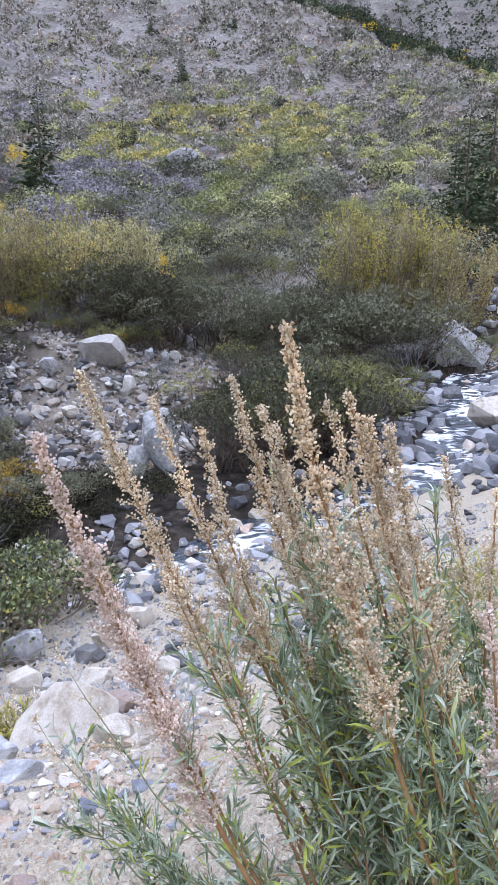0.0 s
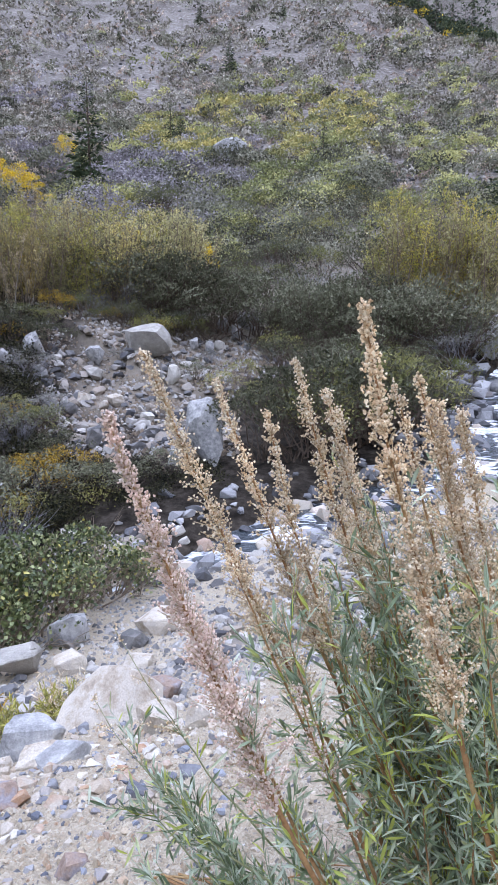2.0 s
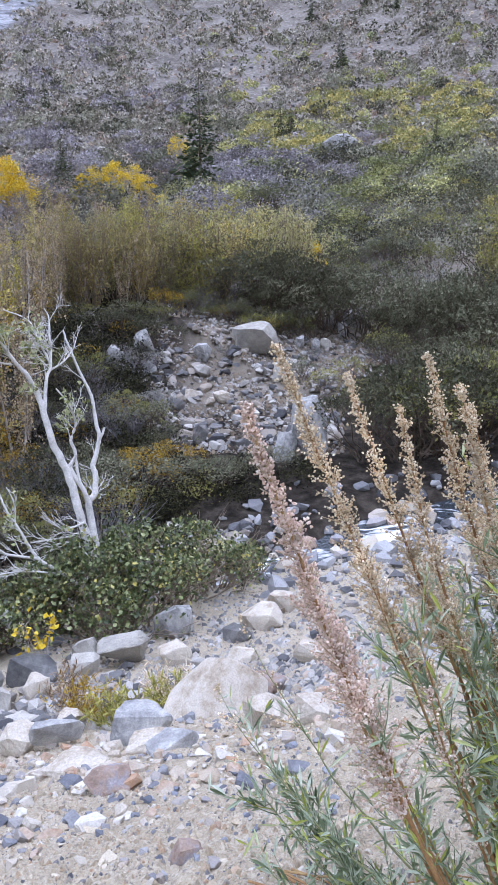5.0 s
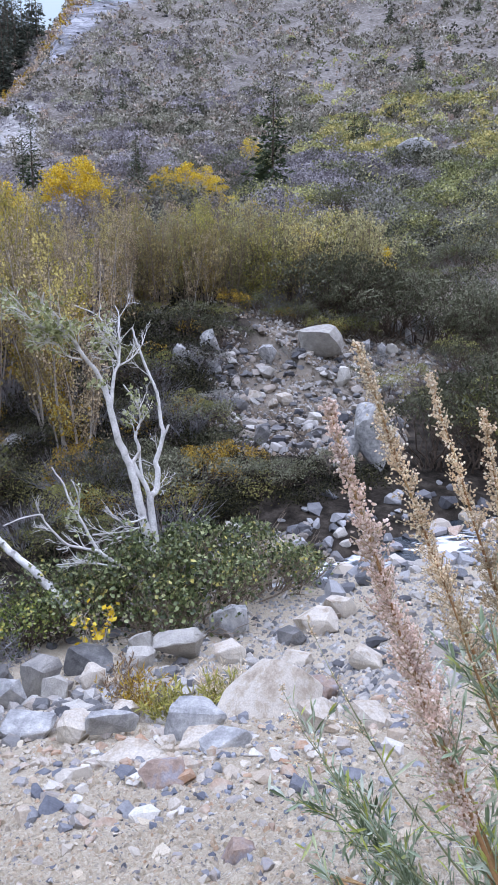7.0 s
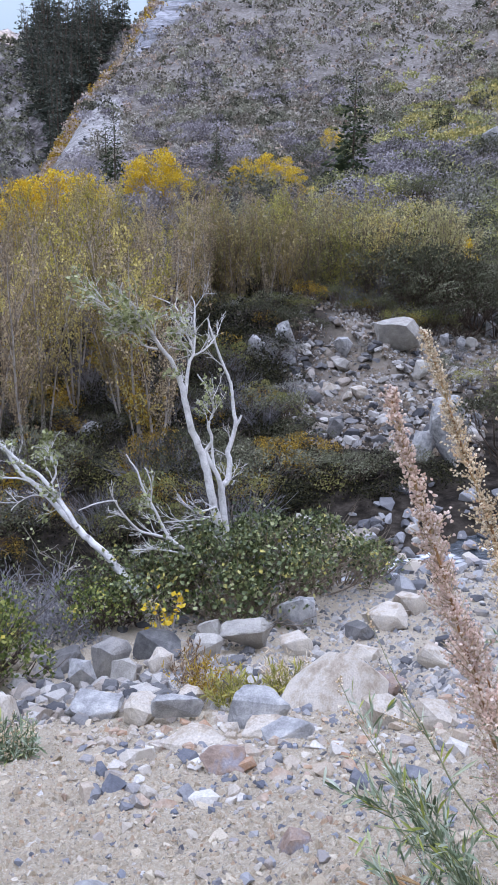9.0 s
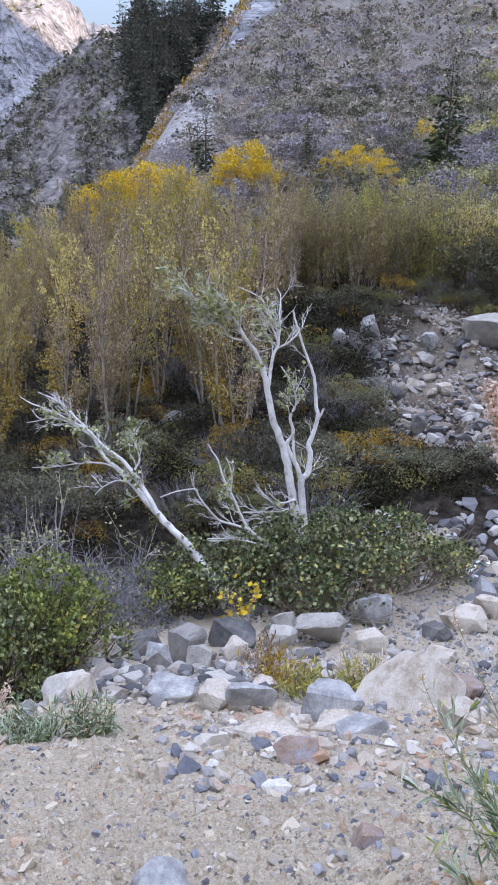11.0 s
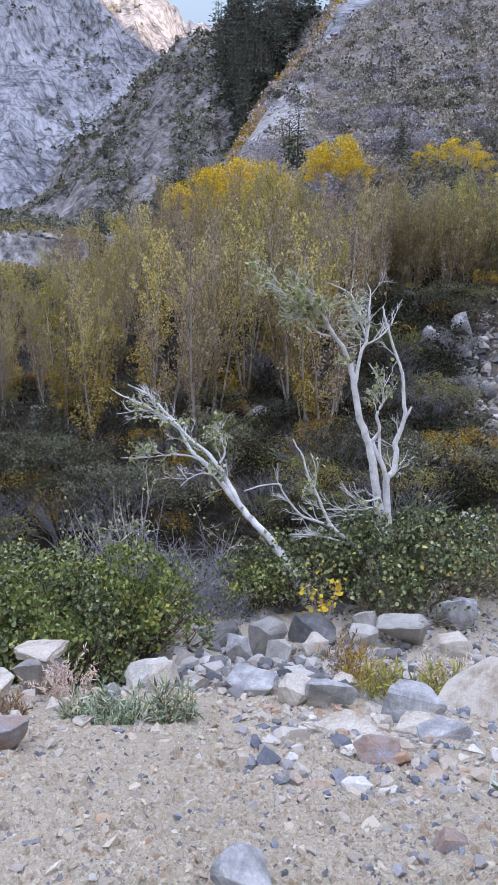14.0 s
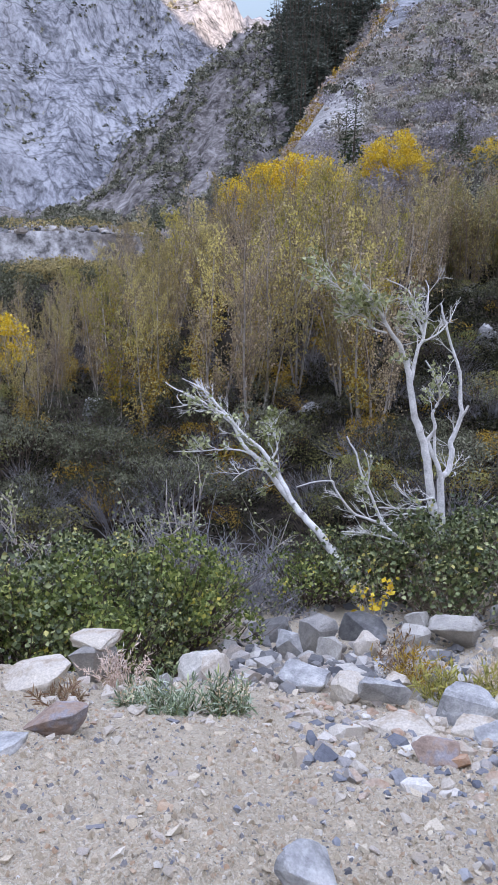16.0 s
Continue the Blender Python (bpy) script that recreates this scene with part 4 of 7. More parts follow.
def copy_down(ob, x, y, turn, size, sink=0.0, tip=0.0, tall=1.0):
    c = copy_thing(ob, Matrix())
    c.matrix_basis = pose(x, y, ground_z(x, y) - sink, tip, 0, turn) @ Matrix.Diagonal((size, size, size * tall, 1))
    return c


def spread(rng, count, az0, az1, r0, r1, power=1.0):
    """Places between two bearings and two distances."""
    out = []
    for _ in range(count):
        az = rng.uniform(az0, az1)
        r = r0 + (r1 - r0) * rng.random() ** power
        out.append((*spot(az, r), az, r))
    return out


# ---- the grove beyond the creek ----
def plant_grove():
    rng = np.random.default_rng(11)
    g = "grove of slender trees"
    kinds = [
        aspen("aspen", 101, 6.0, LEAF_KHAKI, 1900, "slender aspen with thin khaki autumn leaves", group=g, lower=LEAF_OCHRE),
        aspen("aspen", 102, 6.0, LEAF_DRY, 1500, "slender aspen with dry tan leaves and grey twigs", group=g),
        aspen("aspen", 103, 6.0, LEAF_GOLD, 1900, "slender aspen with olive-yellow leaves", group=g, lower=LEAF_OCHRE, low=0.2),
        aspen("aspen", 104, 6.0, LEAF_KHAKI, 1700, "slender many-stemmed aspen with khaki leaves", group=g, low=0.25),
        aspen("aspen", 105, 6.0, LEAF_DRY, 700, "nearly bare aspen with pale grey twigs", group=g, low=0.2, slim=1.1),
    ]
    first = [True] * len(kinds)

    def put(k, x, y, turn, size, tall=1.0):
        if first[k]:
            first[k] = False
            set_down(kinds[k], x, y, turn, size)
        else:
            copy_down(kinds[k], x, y, turn, size, tall=tall)

    # rows from front to back; the tops follow one even outline against the hill
    for az0, az1, r0, r1, n in ((27, 58, 19.0, 24, 30), (43, 59, 22, 34, 34), (25, 58, 24, 30, 42), (25, 55, 30, 36, 40), (24, 48, 36, 43, 40), (17.5, 26, 31, 35, 20), (17, 26, 35, 44, 24)):
        for x, y, az, r in spread(rng, n, az0, az1, r0, r1):
            if creek_at(np.array([x]), np.array([y]))[0][0] < 4:
                continue
            env = np.interp(az, [8, 11, 15, 20, 26, 30, 34, 37, 40, 43, 46, 50, 58], [1.6, 3.4, 3.8, 4.4, 4.4, 4.5, 5.0, 4.7, 3.8, 2.6, 1.0, -1.4, -4.6])
            back = 41.0
            top = env - (back - min(r, back)) * (0.17 if az < 26 else 0.21) - rng.random() ** 1.5 * 2.6
            size = (1.4 + r * math.tan(radians(top)) - ground_z(x, y)) / 6.0
            put(int(rng.choice(5, p=[0.27, 0.25, 0.22, 0.14, 0.12])), x, y, rng.uniform(0, 360), max(0.35, size * 1.0), rng.uniform(0.97, 1.06))
    # lighter aspens behind the hedge
    for x, y, az, r in spread(rng, 8, -14.0, -6.4, 36, 40):
        put(int(rng.choice([0, 2, 2, 4])), x, y, rng.uniform(0, 360), rng.uniform(0.75, 0.98))


plant_grove()


def plant_willows():
    rng = np.random.default_rng(15)
    g = "willows on the far bank"
    kinds = [
        willow("willow", 171, 3.6, 4.6, LEAF_WILLOW, 3000, "pale olive willow with feathery upright stems", g),
        willow("willow", 172, 3.2, 4.6, LEAF_KHAKI, 2100, "tan willow with dry khaki leaves and grey twigs", g),
        willow("willow", 173, 3.4, 4.6, LEAF_LIME, 2700, "olive willow turning yellow low down", g),
    ]
    used = set()
    # bearing, distance, angle at which the top is seen, kind
    for az, r, el, k in ((20.6, 32.6, 3.6, 0), (19.2, 31.4, 2.6, 1), (18.0, 33.0, 4.2, 2), (17.0, 31.6, 3.0, 0), (15.9, 32.8, 4.3, 1), (14.9, 31.4, 2.8, 2), (13.8, 32.6, 4.0, 0), (12.6, 31.8, 3.2, 1), (11.4, 32.8, 3.6, 0), (10.2, 33.6, 2.6, 2),
                         (8.6, 34.6, 3.9, 0), (7.5, 35.2, 3.7, 0), (16.4, 36.5, 4.6, 0), (12.8, 37, 4.4, 2), (19.8, 36.5, 4.4, 2), (9.4, 37.5, 4.1, 1), (24.0, 33.5, 3.2, 0), (22.4, 32.2, 3.4, 1),
                         (-6.6, 38.0, 3.4, 2), (-7.8, 36.6, 4.0, 0), (-9.2, 37.6, 4.6, 2), (-10.6, 36.4, 3.8, 0), (-12.0, 37.4, 3.9, 2), (-13.6, 36.2, 3.2, 0), (-15.0, 37.4, 3.8, 1), (-8.6, 41.0, 4.8, 0)):
        x, y = spot(az, r)
        size = max(0.5, (1.4 + r * math.tan(radians(el)) - ground_z(x, y)) / 4.5)
        (copy_down if k in used else set_down)(kinds[k], x, y, rng.uniform(0, 360), size)
        used.add(k)


plant_willows()


def plant_yellow():
    rng = np.random.default_rng(12)
    g = "bright yellow aspens"
    a = round_tree("yellow_aspen", 120, 6.0, 5.2, LEAF_YELLOW, "aspen in full bright yellow autumn leaf", g)
    b = round_tree("yellow_aspen", 121, 5.0, 4.0, LEAF_YELLOW, "bushy aspen in bright yellow leaf", g)
    # bearing, distance, angle at which the top is seen
    spots = [(38.6, 46, 3.6), (37.4, 47, 4.2), (36.3, 47, 4.7), (35.2, 48, 5.0), (34.2, 48, 5.2), (33.0, 50, 4.8), (32.2, 51, 4.4), (29.4, 60, 5.8), (28.5, 60, 6.4), (27.6, 61, 6.5), (26.8, 60, 5.8), (22.4, 68, 5.4), (21.4, 68, 6.1), (20.3, 68, 6.3), (19.2, 67, 6.2), (18.2, 66, 5.4),
             (17.4, 60, 3.4), (16.6, 58, 2.9), (15.6, 60, 2.6), (12.4, 44, 2.3), (11.6, 43, 2.0), (6.7, 41, 0.9), (15.8, 92, 8.0), (55.4, 24, -6.2)]
    for k, (az, r, el) in enumerate(spots):
        src = (a, b)[k % 2]
        x, y = spot(az, r)
        s = max(0.3, (1.4 + r * math.tan(radians(el)) - ground_z(x, y)) / (6.3, 5.3)[k % 2])
        if k < 2:
            set_down(src, x, y, rng.uniform(0, 360), s)
        else:
            copy_down(src, x, y, rng.uniform(0, 360), s)


plant_yellow()


def plant_conifers():
    rng = np.random.default_rng(13)
    g = "scattered conifers"
    big = conifer("pine_tree", 130, 10.0, "dark green pine with a loose crown", g, 0.22, 22)
    thin = conifer("fir_tree", 131, 10.0, "narrow dark fir on the slope", g, 0.16, 22, bare=0.02)
    done = {0: False, 1: False}
    spots = [(0, 14.3, 70, 1.05), (1, 8.7, 112, 0.62), (0, 8.0, 113, 0.45), (0, -15.0, 52, 0.98), (0, -16.6, 55, 1.05), (1, -14.2, 58, 0.8), (1, -1.9, 95, 0.42), (1, 23.8, 77, 0.5), (1, 30.8, 66, 0.72), (1, 31.4, 68, 0.6), (0, 4.6, 215, 0.95),
             (0, 6.6, 330, 0.9), (0, 3.0, 335, 0.7), (0, 1.0, 330, 0.7), (1, -6.5, 350, 1.0), (0, 12, 260, 0.5), (0, 44.6, 60, 0.62), (1, 24.6, 140, 0.6), (1, 26, 150, 0.6)]
    for kind, az, r, s in spots:
        src = (big, thin)[kind]
        x, y = spot(az, r)
        (copy_down if done[kind] else set_down)(src, x, y, rng.uniform(0, 360), s)
        done[kind] = True
    # the dark stand beside the gully, and trees on the ledges of the canyon
    far = conifer("fir_tree", 132, 10.0, "dark fir of a dense stand on the ridge", "fir stand on the ridge", 0.16, 8, NEEDLE_HAZED, 0.0)
    set_down(far, *spot(33.4, 300), 0, 2.2)
    for x, y, az, r in spread(rng, 270, 29.6, 37.0, 262, 385):
        if az > 36.8 - (385 - r) * 0.012 or az < 35.0 - (r - 255) * 0.042 or ground_z(x, y) < 20:
            continue
        copy_down(far, x, y, rng.uniform(0, 360), rng.uniform(1.5, 2.5))
    for x, y, az, r in spread(rng, 40, 36, 50, 235, 380):
        copy_down(far, x, y, rng.uniform(0, 360), rng.uniform(0.5, 1.0))
    for x, y, az, r in spread(rng, 22, 40, 56, 560, 640):
        copy_down(far, x, y, rng.uniform(0, 360), rng.uniform(0.8, 1.5))
    for x, y, az, r in spread(rng, 70, -19, -2, 430, 640):
        copy_down(far, x, y, rng.uniform(0, 360), rng.uniform(1.5, 2.4))


plant_conifers()


# ---- brush on the hillside ----
def brush(name, seed, label, mat, places, dense=1.0, flat=0.7):
    """Low bushes past counting, each of a few leafy lobes; far ones have fewer and coarser leaves."""
    rng = np.random.default_rng(seed)
    b = Build()
    got, shade = [], []
    for x, y, s in places:
        z = ground_z(x, y)
        far = math.hypot(x, y)
        leaf = max(0.05, 0.0031 * far)
        quads = int(np.clip(dense * 1.7 * (s / leaf) ** 2, 10, 480))
        lobes = int(np.clip(quads / 26, 1, 9))
        own = rng.uniform(0.0, 1.0)
        for k in range(lobes):
            th = k * 2.4 + rng.normal() * 0.4
            rad = 0 if lobes == 1 else s * 0.5 * math.sqrt((k + 0.4) / lobes) * rng.uniform(0.6, 0.95)
            c = np.array([x + math.cos(th) * rad, y + math.sin(th) * rad, z + s * flat * (0.52 - 0.55 * (rad / s) - 0.02 * k) * rng.uniform(0.7, 1.1)])
            size = s * (0.48 if lobes == 1 else rng.uniform(0.22, 0.33))
            got.append(lobe_leaves(rng, c, size, max(6, quads // lobes), leaf, 0.8, 0.25))
            shade.append(own + rng.normal() * 0.07 + rng.normal(size=max(6, quads // lobes)) * 0.08)
    b.leaves(*[np.concatenate(q) for q in list(zip(*got))[:3]], 0.65, rng, 0.1, np.concatenate([q[3] for q in got]))
    ob = part(name, b, mat)
    tone = np.repeat(np.concatenate(shade), 4).astype(np.float32)
    ob.data.attributes.new("tone", "FLOAT", "POINT").data.foreach_set("value", tone)
    return tagged(ob, label, "brush", kind="stuff")


def plant_brush():
    rng = np.random.default_rng(14)

    def field(n, az0, az1, r0, r1, s0, s1, grow=0.0, gap=-0.10):
        out = []
        for _ in range(n):
            az = rng.uniform(az0, az1)
            r = r0 * (r1 / r0) ** rng.random()
            if noise.noise((az * 0.33, math.log(r) * 7, n * 0.01)) < gap:
                continue
            if r > 140 and -3.7 < az - 35.2 + (r - 150) * 0.033 < 0.2 and noise.noise((az * 1.3, r * 0.05, 8.0)) < 0.22:
                continue       # bare slabs and scree
            if 30.2 < az < 34.6 and 92 < r < 158 and noise.noise((az * 1.3, r * 0.05, 8.0)) < 0.25:
                continue
            if 150 < r < 360 and 7 < az < 29 and rng.random() < 0.2:
                continue       # open talus
            x, y = spot(az, r)
            out.append((x, y, rng.uniform(s0, s1) * (1 + grow * (r - r0) / (r1 - r0))))
        return out

    brush("sagebrush", 141, "low grey-green sagebrush over the hillside", HILL_SAGE, field(12500, -18, 33, 84, 430, 0.8, 1.9, 0.8, -0.14), 0.9)
    brush("dry_brush", 142, "low dry tan and rust brush", HILL_RUST, field(2600, -18, 30, 60, 400, 0.6, 1.3, 1.2))
    brush("hill_shrubs", 143, "olive shrubs on the hillside", HILL_OLIVE, field(300, -18, 16, 48, 130, 2.0, 4.4) + field(380, -18, 14, 120, 300, 1.8, 4.0))
    brush("yellowing_shrubs", 144, "yellow-green shrubs in a band across the hill", HILL_LIME, field(640, -5, 11.5, 92, 172, 1.8, 3.8) + field(60, -8, 6, 52, 80, 1.2, 2.4))
    brush("grey_thicket", 145, "leafless grey thicket at the hill foot", HILL_PLUM, field(210, 3, 34, 54, 110, 2.2, 4.6) + field(80, 5, 13, 66, 96, 2.6, 4.8) + field(650, 14, 33, 90, 300, 1.6, 4.0, 0, 0.08))
    brush("dark_shrubs", 146, "dark green shrubs on the hillside", HILL_DARK, field(330, -18, 24, 46, 92, 2.4, 5.0) + field(1900, -18, 33, 100, 430, 1.6, 4.6, 0.4, 0.10))
    # the shade below the trees is carried by the leaf colour here
    brush("undergrowth", 150, "undergrowth of the far bank, shade under the trees in its colour", LEAF_SHADED, field(420, 20, 58, 15.5, 34, 0.9, 1.9) + field(120, 19, 25, 23, 34, 0.8, 1.7) + field(60, 17, 22, 15.5, 20, 0.7, 1.2), 0.42)
    brush("yellow_undergrowth", 151, "ochre and yellow undergrowth under the trees", LEAF_OCHRE, field(120, 20, 50, 16, 30, 0.6, 1.2))
    brush("bare_undergrowth", 152, "bare grey brush under the trees", LEAF_PLUM, field(200, 18, 58, 16, 36, 0.8, 1.6))
    brush("ridge_brush", 147, "dark brush on the ledges of the canyon", HILL_DARK, field(5200, 33, 52, 205, 390, 0.9, 2.8) + field(700, 40, 56, 470, 720, 1.6, 3.8))
    brush("valley_brush", 153, "dark and olive brush on the valley floor", LEAF_DARK, field(300, 38, 60, 60, 210, 1.4, 3.0) + field(330, 41, 60, 34, 64, 1.0, 2.2), 0.6)
    brush("valley_shrubs", 154, "pale dry shrubs on the valley floor", LEAF_KHAKI, field(240, 40, 60, 38, 160, 1.4, 3.0))
    brush("far_forest", 155, "dark forest on the far slope", NEEDLE, field(1500, -20, 0, 425, 820, 4.0, 8.0, 0, -2), 0.8, 1.3)

    def along_creek(n, near, wide, s0, s1, k0, k1):
        out = []
        for _ in range(n):
            k = int(rng.integers(k0, k1))
            p = CREEK[k] + (CREEK[k + 1] - CREEK[k]) * rng.random()
            t = CREEK[k + 1] - CREEK[k]
            ln = math.hypot(t[0], t[1])
            off = near + wide * rng.random()
            x, y = p[0] + t[1] / ln * off, p[1] - t[0] / ln * off
            if y < 17.5 and math.hypot(x + 3.3, y - 13.3) > 2.2 and math.hypot(x + 2.1, y - 18.6) > 1.6:
                out.append((x, y, rng.uniform(s0, s1)))
        return out

    # same near-black leaves: shade at the creek's far edge, painted in
    brush("bank_brush", 156, "shrubs crowding the far edge of the creek, darkened with painted shade", LEAF_SHADED, along_creek(120, 2.5, 3.5, 0.6, 1.2, 6, 11))
    brush("bank_willow", 157, "olive shrubs crowding the far edge of the creek", LEAF_OLIVE, along_creek(60, 2.6, 5.0, 0.7, 1.4, 4, 10))
    brush("gully_brush", 148, "yellow and orange brush down a gully", LEAF_OCHRE, [(*spot(35.2 - (r - 150) * 0.033 + rng.normal() * 0.7, r), rng.uniform(1.2, 3.8)) for r in rng.uniform(150, 390, 300) if noise.noise((r * 0.09, 3.0, 1.0)) > -0.05])
    brush("gully_shrubs", 158, "rust and brown brush down a gully", HILL_RUST, [(*spot(35.2 - (r - 150) * 0.033 + rng.normal() * 0.9, r), rng.uniform(1.2, 3.6)) for r in rng.uniform(150, 390, 320)])
    brush("far_aspens", 149, "yellow aspens among the far conifers", LEAF_YELLOW, [(*spot(az, r), rng.uniform(5, 9)) for az, r in zip(rng.uniform(-17, -4, 80), rng.uniform(430, 700, 80))])


plant_brush()

# ---- the near bank: boulders ----
def place_boulders():
    g = "boulders along the edge of the gravel bank"
    pale, blue, grey, dark, rust = GRANITE_PALE, GRANITE_BLUE, GRANITE, ROCK_DARK, ROCK_RUST
    # x, y, width, height, depth, turn, material, seed, sink, words
    rows = [
        (-3.30, 2.26, 0.40, 0.20, 0.32, 30, pale, 201, 0.15, "rounded pale granite boulder on the gravel"),
        (-3.50, 2.80, 0.29, 0.31, 0.25, 20, grey, 272, 0.1, "blocky grey boulder under the bush"),
        (-3.56, 2.86, 0.38, 0.09, 0.30, 5, pale, 203, 0.0, "flat slab of rock lying on a block"),
        (-3.30, 3.60, 0.38, 0.26, 0.32, -10, grey, 204, 0.15, "angular grey rock with a flat face"),
        (-3.02, 3.42, 0.22, 0.20, 0.20, 55, pale, 255, 0.15, "pale tan rock beside a grey one"),
        (-2.53, 3.72, 0.41, 0.17, 0.31, 15, blue, 206, 0.15, "whitish-blue granite boulder on the crest"),
        (-2.10, 3.55, 0.29, 0.18, 0.24, -20, pale, 207, 0.15, "rounded speckled boulder on gravel"),
    ]
    more = [
        (-1.86, 3.52, 0.33, 0.15, 0.17, 35, blue, 208, 0.1, "tilted oblong dark-speckled rock"),
        (-2.02, 4.02, 0.18, 0.13, 0.16, 10, pale, 209, 0.15, "tan angular rock on the crest"),
        (-3.55, 5.55, 0.32, 0.42, 0.31, -15, grey, 252, 0.1, "upright grey boulder with a pointed top"),
        (-3.30, 5.35, 0.26, 0.26, 0.24, 70, grey, 254, 0.1, "grey rock leaning on a taller one"),
        (-3.52, 5.02, 0.24, 0.29, 0.22, 25, blue, 211, 0.1, "small blue-grey rock at the bank"),
        (-4.25, 5.75, 0.46, 0.22, 0.34, 0, grey, 212, 0.2, "low grey rock beside the bush"),
        (-3.50, 6.30, 0.52, 0.30, 0.44, 20, dark, 258, 0.3, "big dark slab in the shade of the bush"),
        (-3.18, 5.76, 0.26, 0.30, 0.24, -30, pale, 214, 0.2, "tan block of broken rock"),
        (-3.05, 6.55, 0.32, 0.27, 0.27, 15, grey, 215, 0.2, "dark broken rock under leaves"),
        (-3.20, 7.00, 0.33, 0.30, 0.30, -5, grey, 216, 0.2, "flat-topped dark rock by the bush"),
    ]
    last = [
        (-2.75, 6.90, 0.58, 0.38, 0.42, 18, grey, 217, 0.2, "long grey boulder under the leaves"),
        (-2.52, 7.92, 0.47, 0.41, 0.38, -12, blue, 218, 0.15, "blue-grey boulder with a slanting top"),
        (-2.20, 6.84, 0.37, 0.21, 0.29, 30, pale, 219, 0.2, "pale flat rock on the bank"),
        (-1.50, 6.80, 0.35, 0.17, 0.27, -8, pale, 237, 0.2, "pale slab at the top of the slope"),
        (-1.36, 3.52, 0.32, 0.21, 0.24, 14, blue, 220, 0.12, "blue-grey granite boulder on the crest"),
        (-1.24, 3.28, 0.32, 0.10, 0.21, 8, pale, 221, 0.1, "flat pale rock leaning on a boulder"),
        (-1.02, 2.98, 0.26, 0.08, 0.15, -6, blue, 222, 0.1, "flat grey stone on gravel"),
        (-0.66, 3.48, 0.24, 0.18, 0.19, 33, pale, 224, 0.2, "broken tan rock on the crest"),
        (-1.02, 2.24, 0.19, 0.07, 0.14, 12, rust, 225, 0.15, "rust and mauve coloured rock"),
        (-1.40, 2.74, 0.32, 0.09, 0.21, 16, pale, 226, 0.2, "thin tan slab of rock"),
    ]
    small = [
        (-0.82, 1.10, 0.145, 0.090, 0.12, 20, blue, 227, 0.2, "blue-white stone on the sand"),
        (-1.57, 8.25, 0.55, 0.26, 0.40, 10, pale, 229, 0.2, "pale rock on the lip above the creek"),
        (-1.75, 7.70, 0.40, 0.20, 0.30, -20, grey, 230, 0.2, "grey rock on the bank"),
        (-1.42, 9.05, 0.48, 0.28, 0.36, 25, pale, 231, 0.2, "tan rock on the lip above the creek"),
        (-0.70, 5.90, 0.30, 0.20, 0.24, -15, pale, 232, 0.2, "pale rock among gravel"),
        (-0.86, 4.65, 0.25, 0.17, 0.22, 40, rust, 233, 0.2, "brownish rock among the gravel"),
        (-0.42, 3.28, 0.22, 0.14, 0.18, 10, pale, 234, 0.2, "pale stone among the gravel"),
        (-2.16, 1.50, 0.26, 0.09, 0.18, 25, rust, 238, 0.2, "orange-brown slab in the gravel"),
        (-2.08, 1.22, 0.20, 0.07, 0.15, 40, blue, 239, 0.2, "blue-white slab in the gravel"),
        (-0.55, 1.56, 0.10, 0.060, 0.075, 20, rust, 236, 0.2, "orange stone on the gravel"),
    ]
    for row in (*rows, *more, *last, *small):
        x, y, w, h, d, turn, mat, seed, sink, words = row
        z = ground_z(-3.5, 2.8) + 0.19 if seed == 203 else None
        stone("boulder" if w > 0.3 else "rock", x, y, w, h, d, turn, mat, words, seed, 4 if w * 4 > math.hypot(x, y) * 0.3 else 3, 11, sink, 0, g, z=z)
    # the great pale slab, leaning towards the creek
    slab = Build()
    slab.add(*broken_form(np.random.default_rng(302), 0, 3, 0.010, corners=[(-0.50, -0.02, 0.03), (-0.34, -0.30, -0.02), (0.08, -0.34, 0.0), (0.40, -0.20, 0.06), (0.47, 0.08, 0.24), (0.10, 0.10, 0.44), (0.26, 0.02, 0.40), (-0.08, 0.26, 0.36), (0.40, 0.36, 0.12), (-0.42, 0.26, 0.10), (-0.4, -0.2, -0.3), (0.4, -0.1, -0.3), (0.35, 0.35, -0.3), (-0.4, 0.25, -0.3)]))
    ob = part("boulder", slab, GRANITE_PALE)
    ob.matrix_basis = pose(-1.09, 4.12, ground_z(-1.05, 4.12) - 0.03, 0, 0, 14) @ Matrix.Diagonal((0.70, 0.80, 0.80, 1))
    tagged(ob, "great pale angular boulder with a slanting face", "rock", g)


place_boulders()


def ico_stone(rng):
    """A rough block of twenty faces."""
    bm = bmesh.new()
    bmesh.ops.create_icosphere(bm, subdivisions=1, radius=1.0)
    v = np.array([q.co for q in bm.verts]) * rng.uniform(0.7, 1.15, (len(bm.verts), 1))
    f = np.array([[q.index for q in g.verts] for g in bm.faces])
    bm.free()
    return v, f


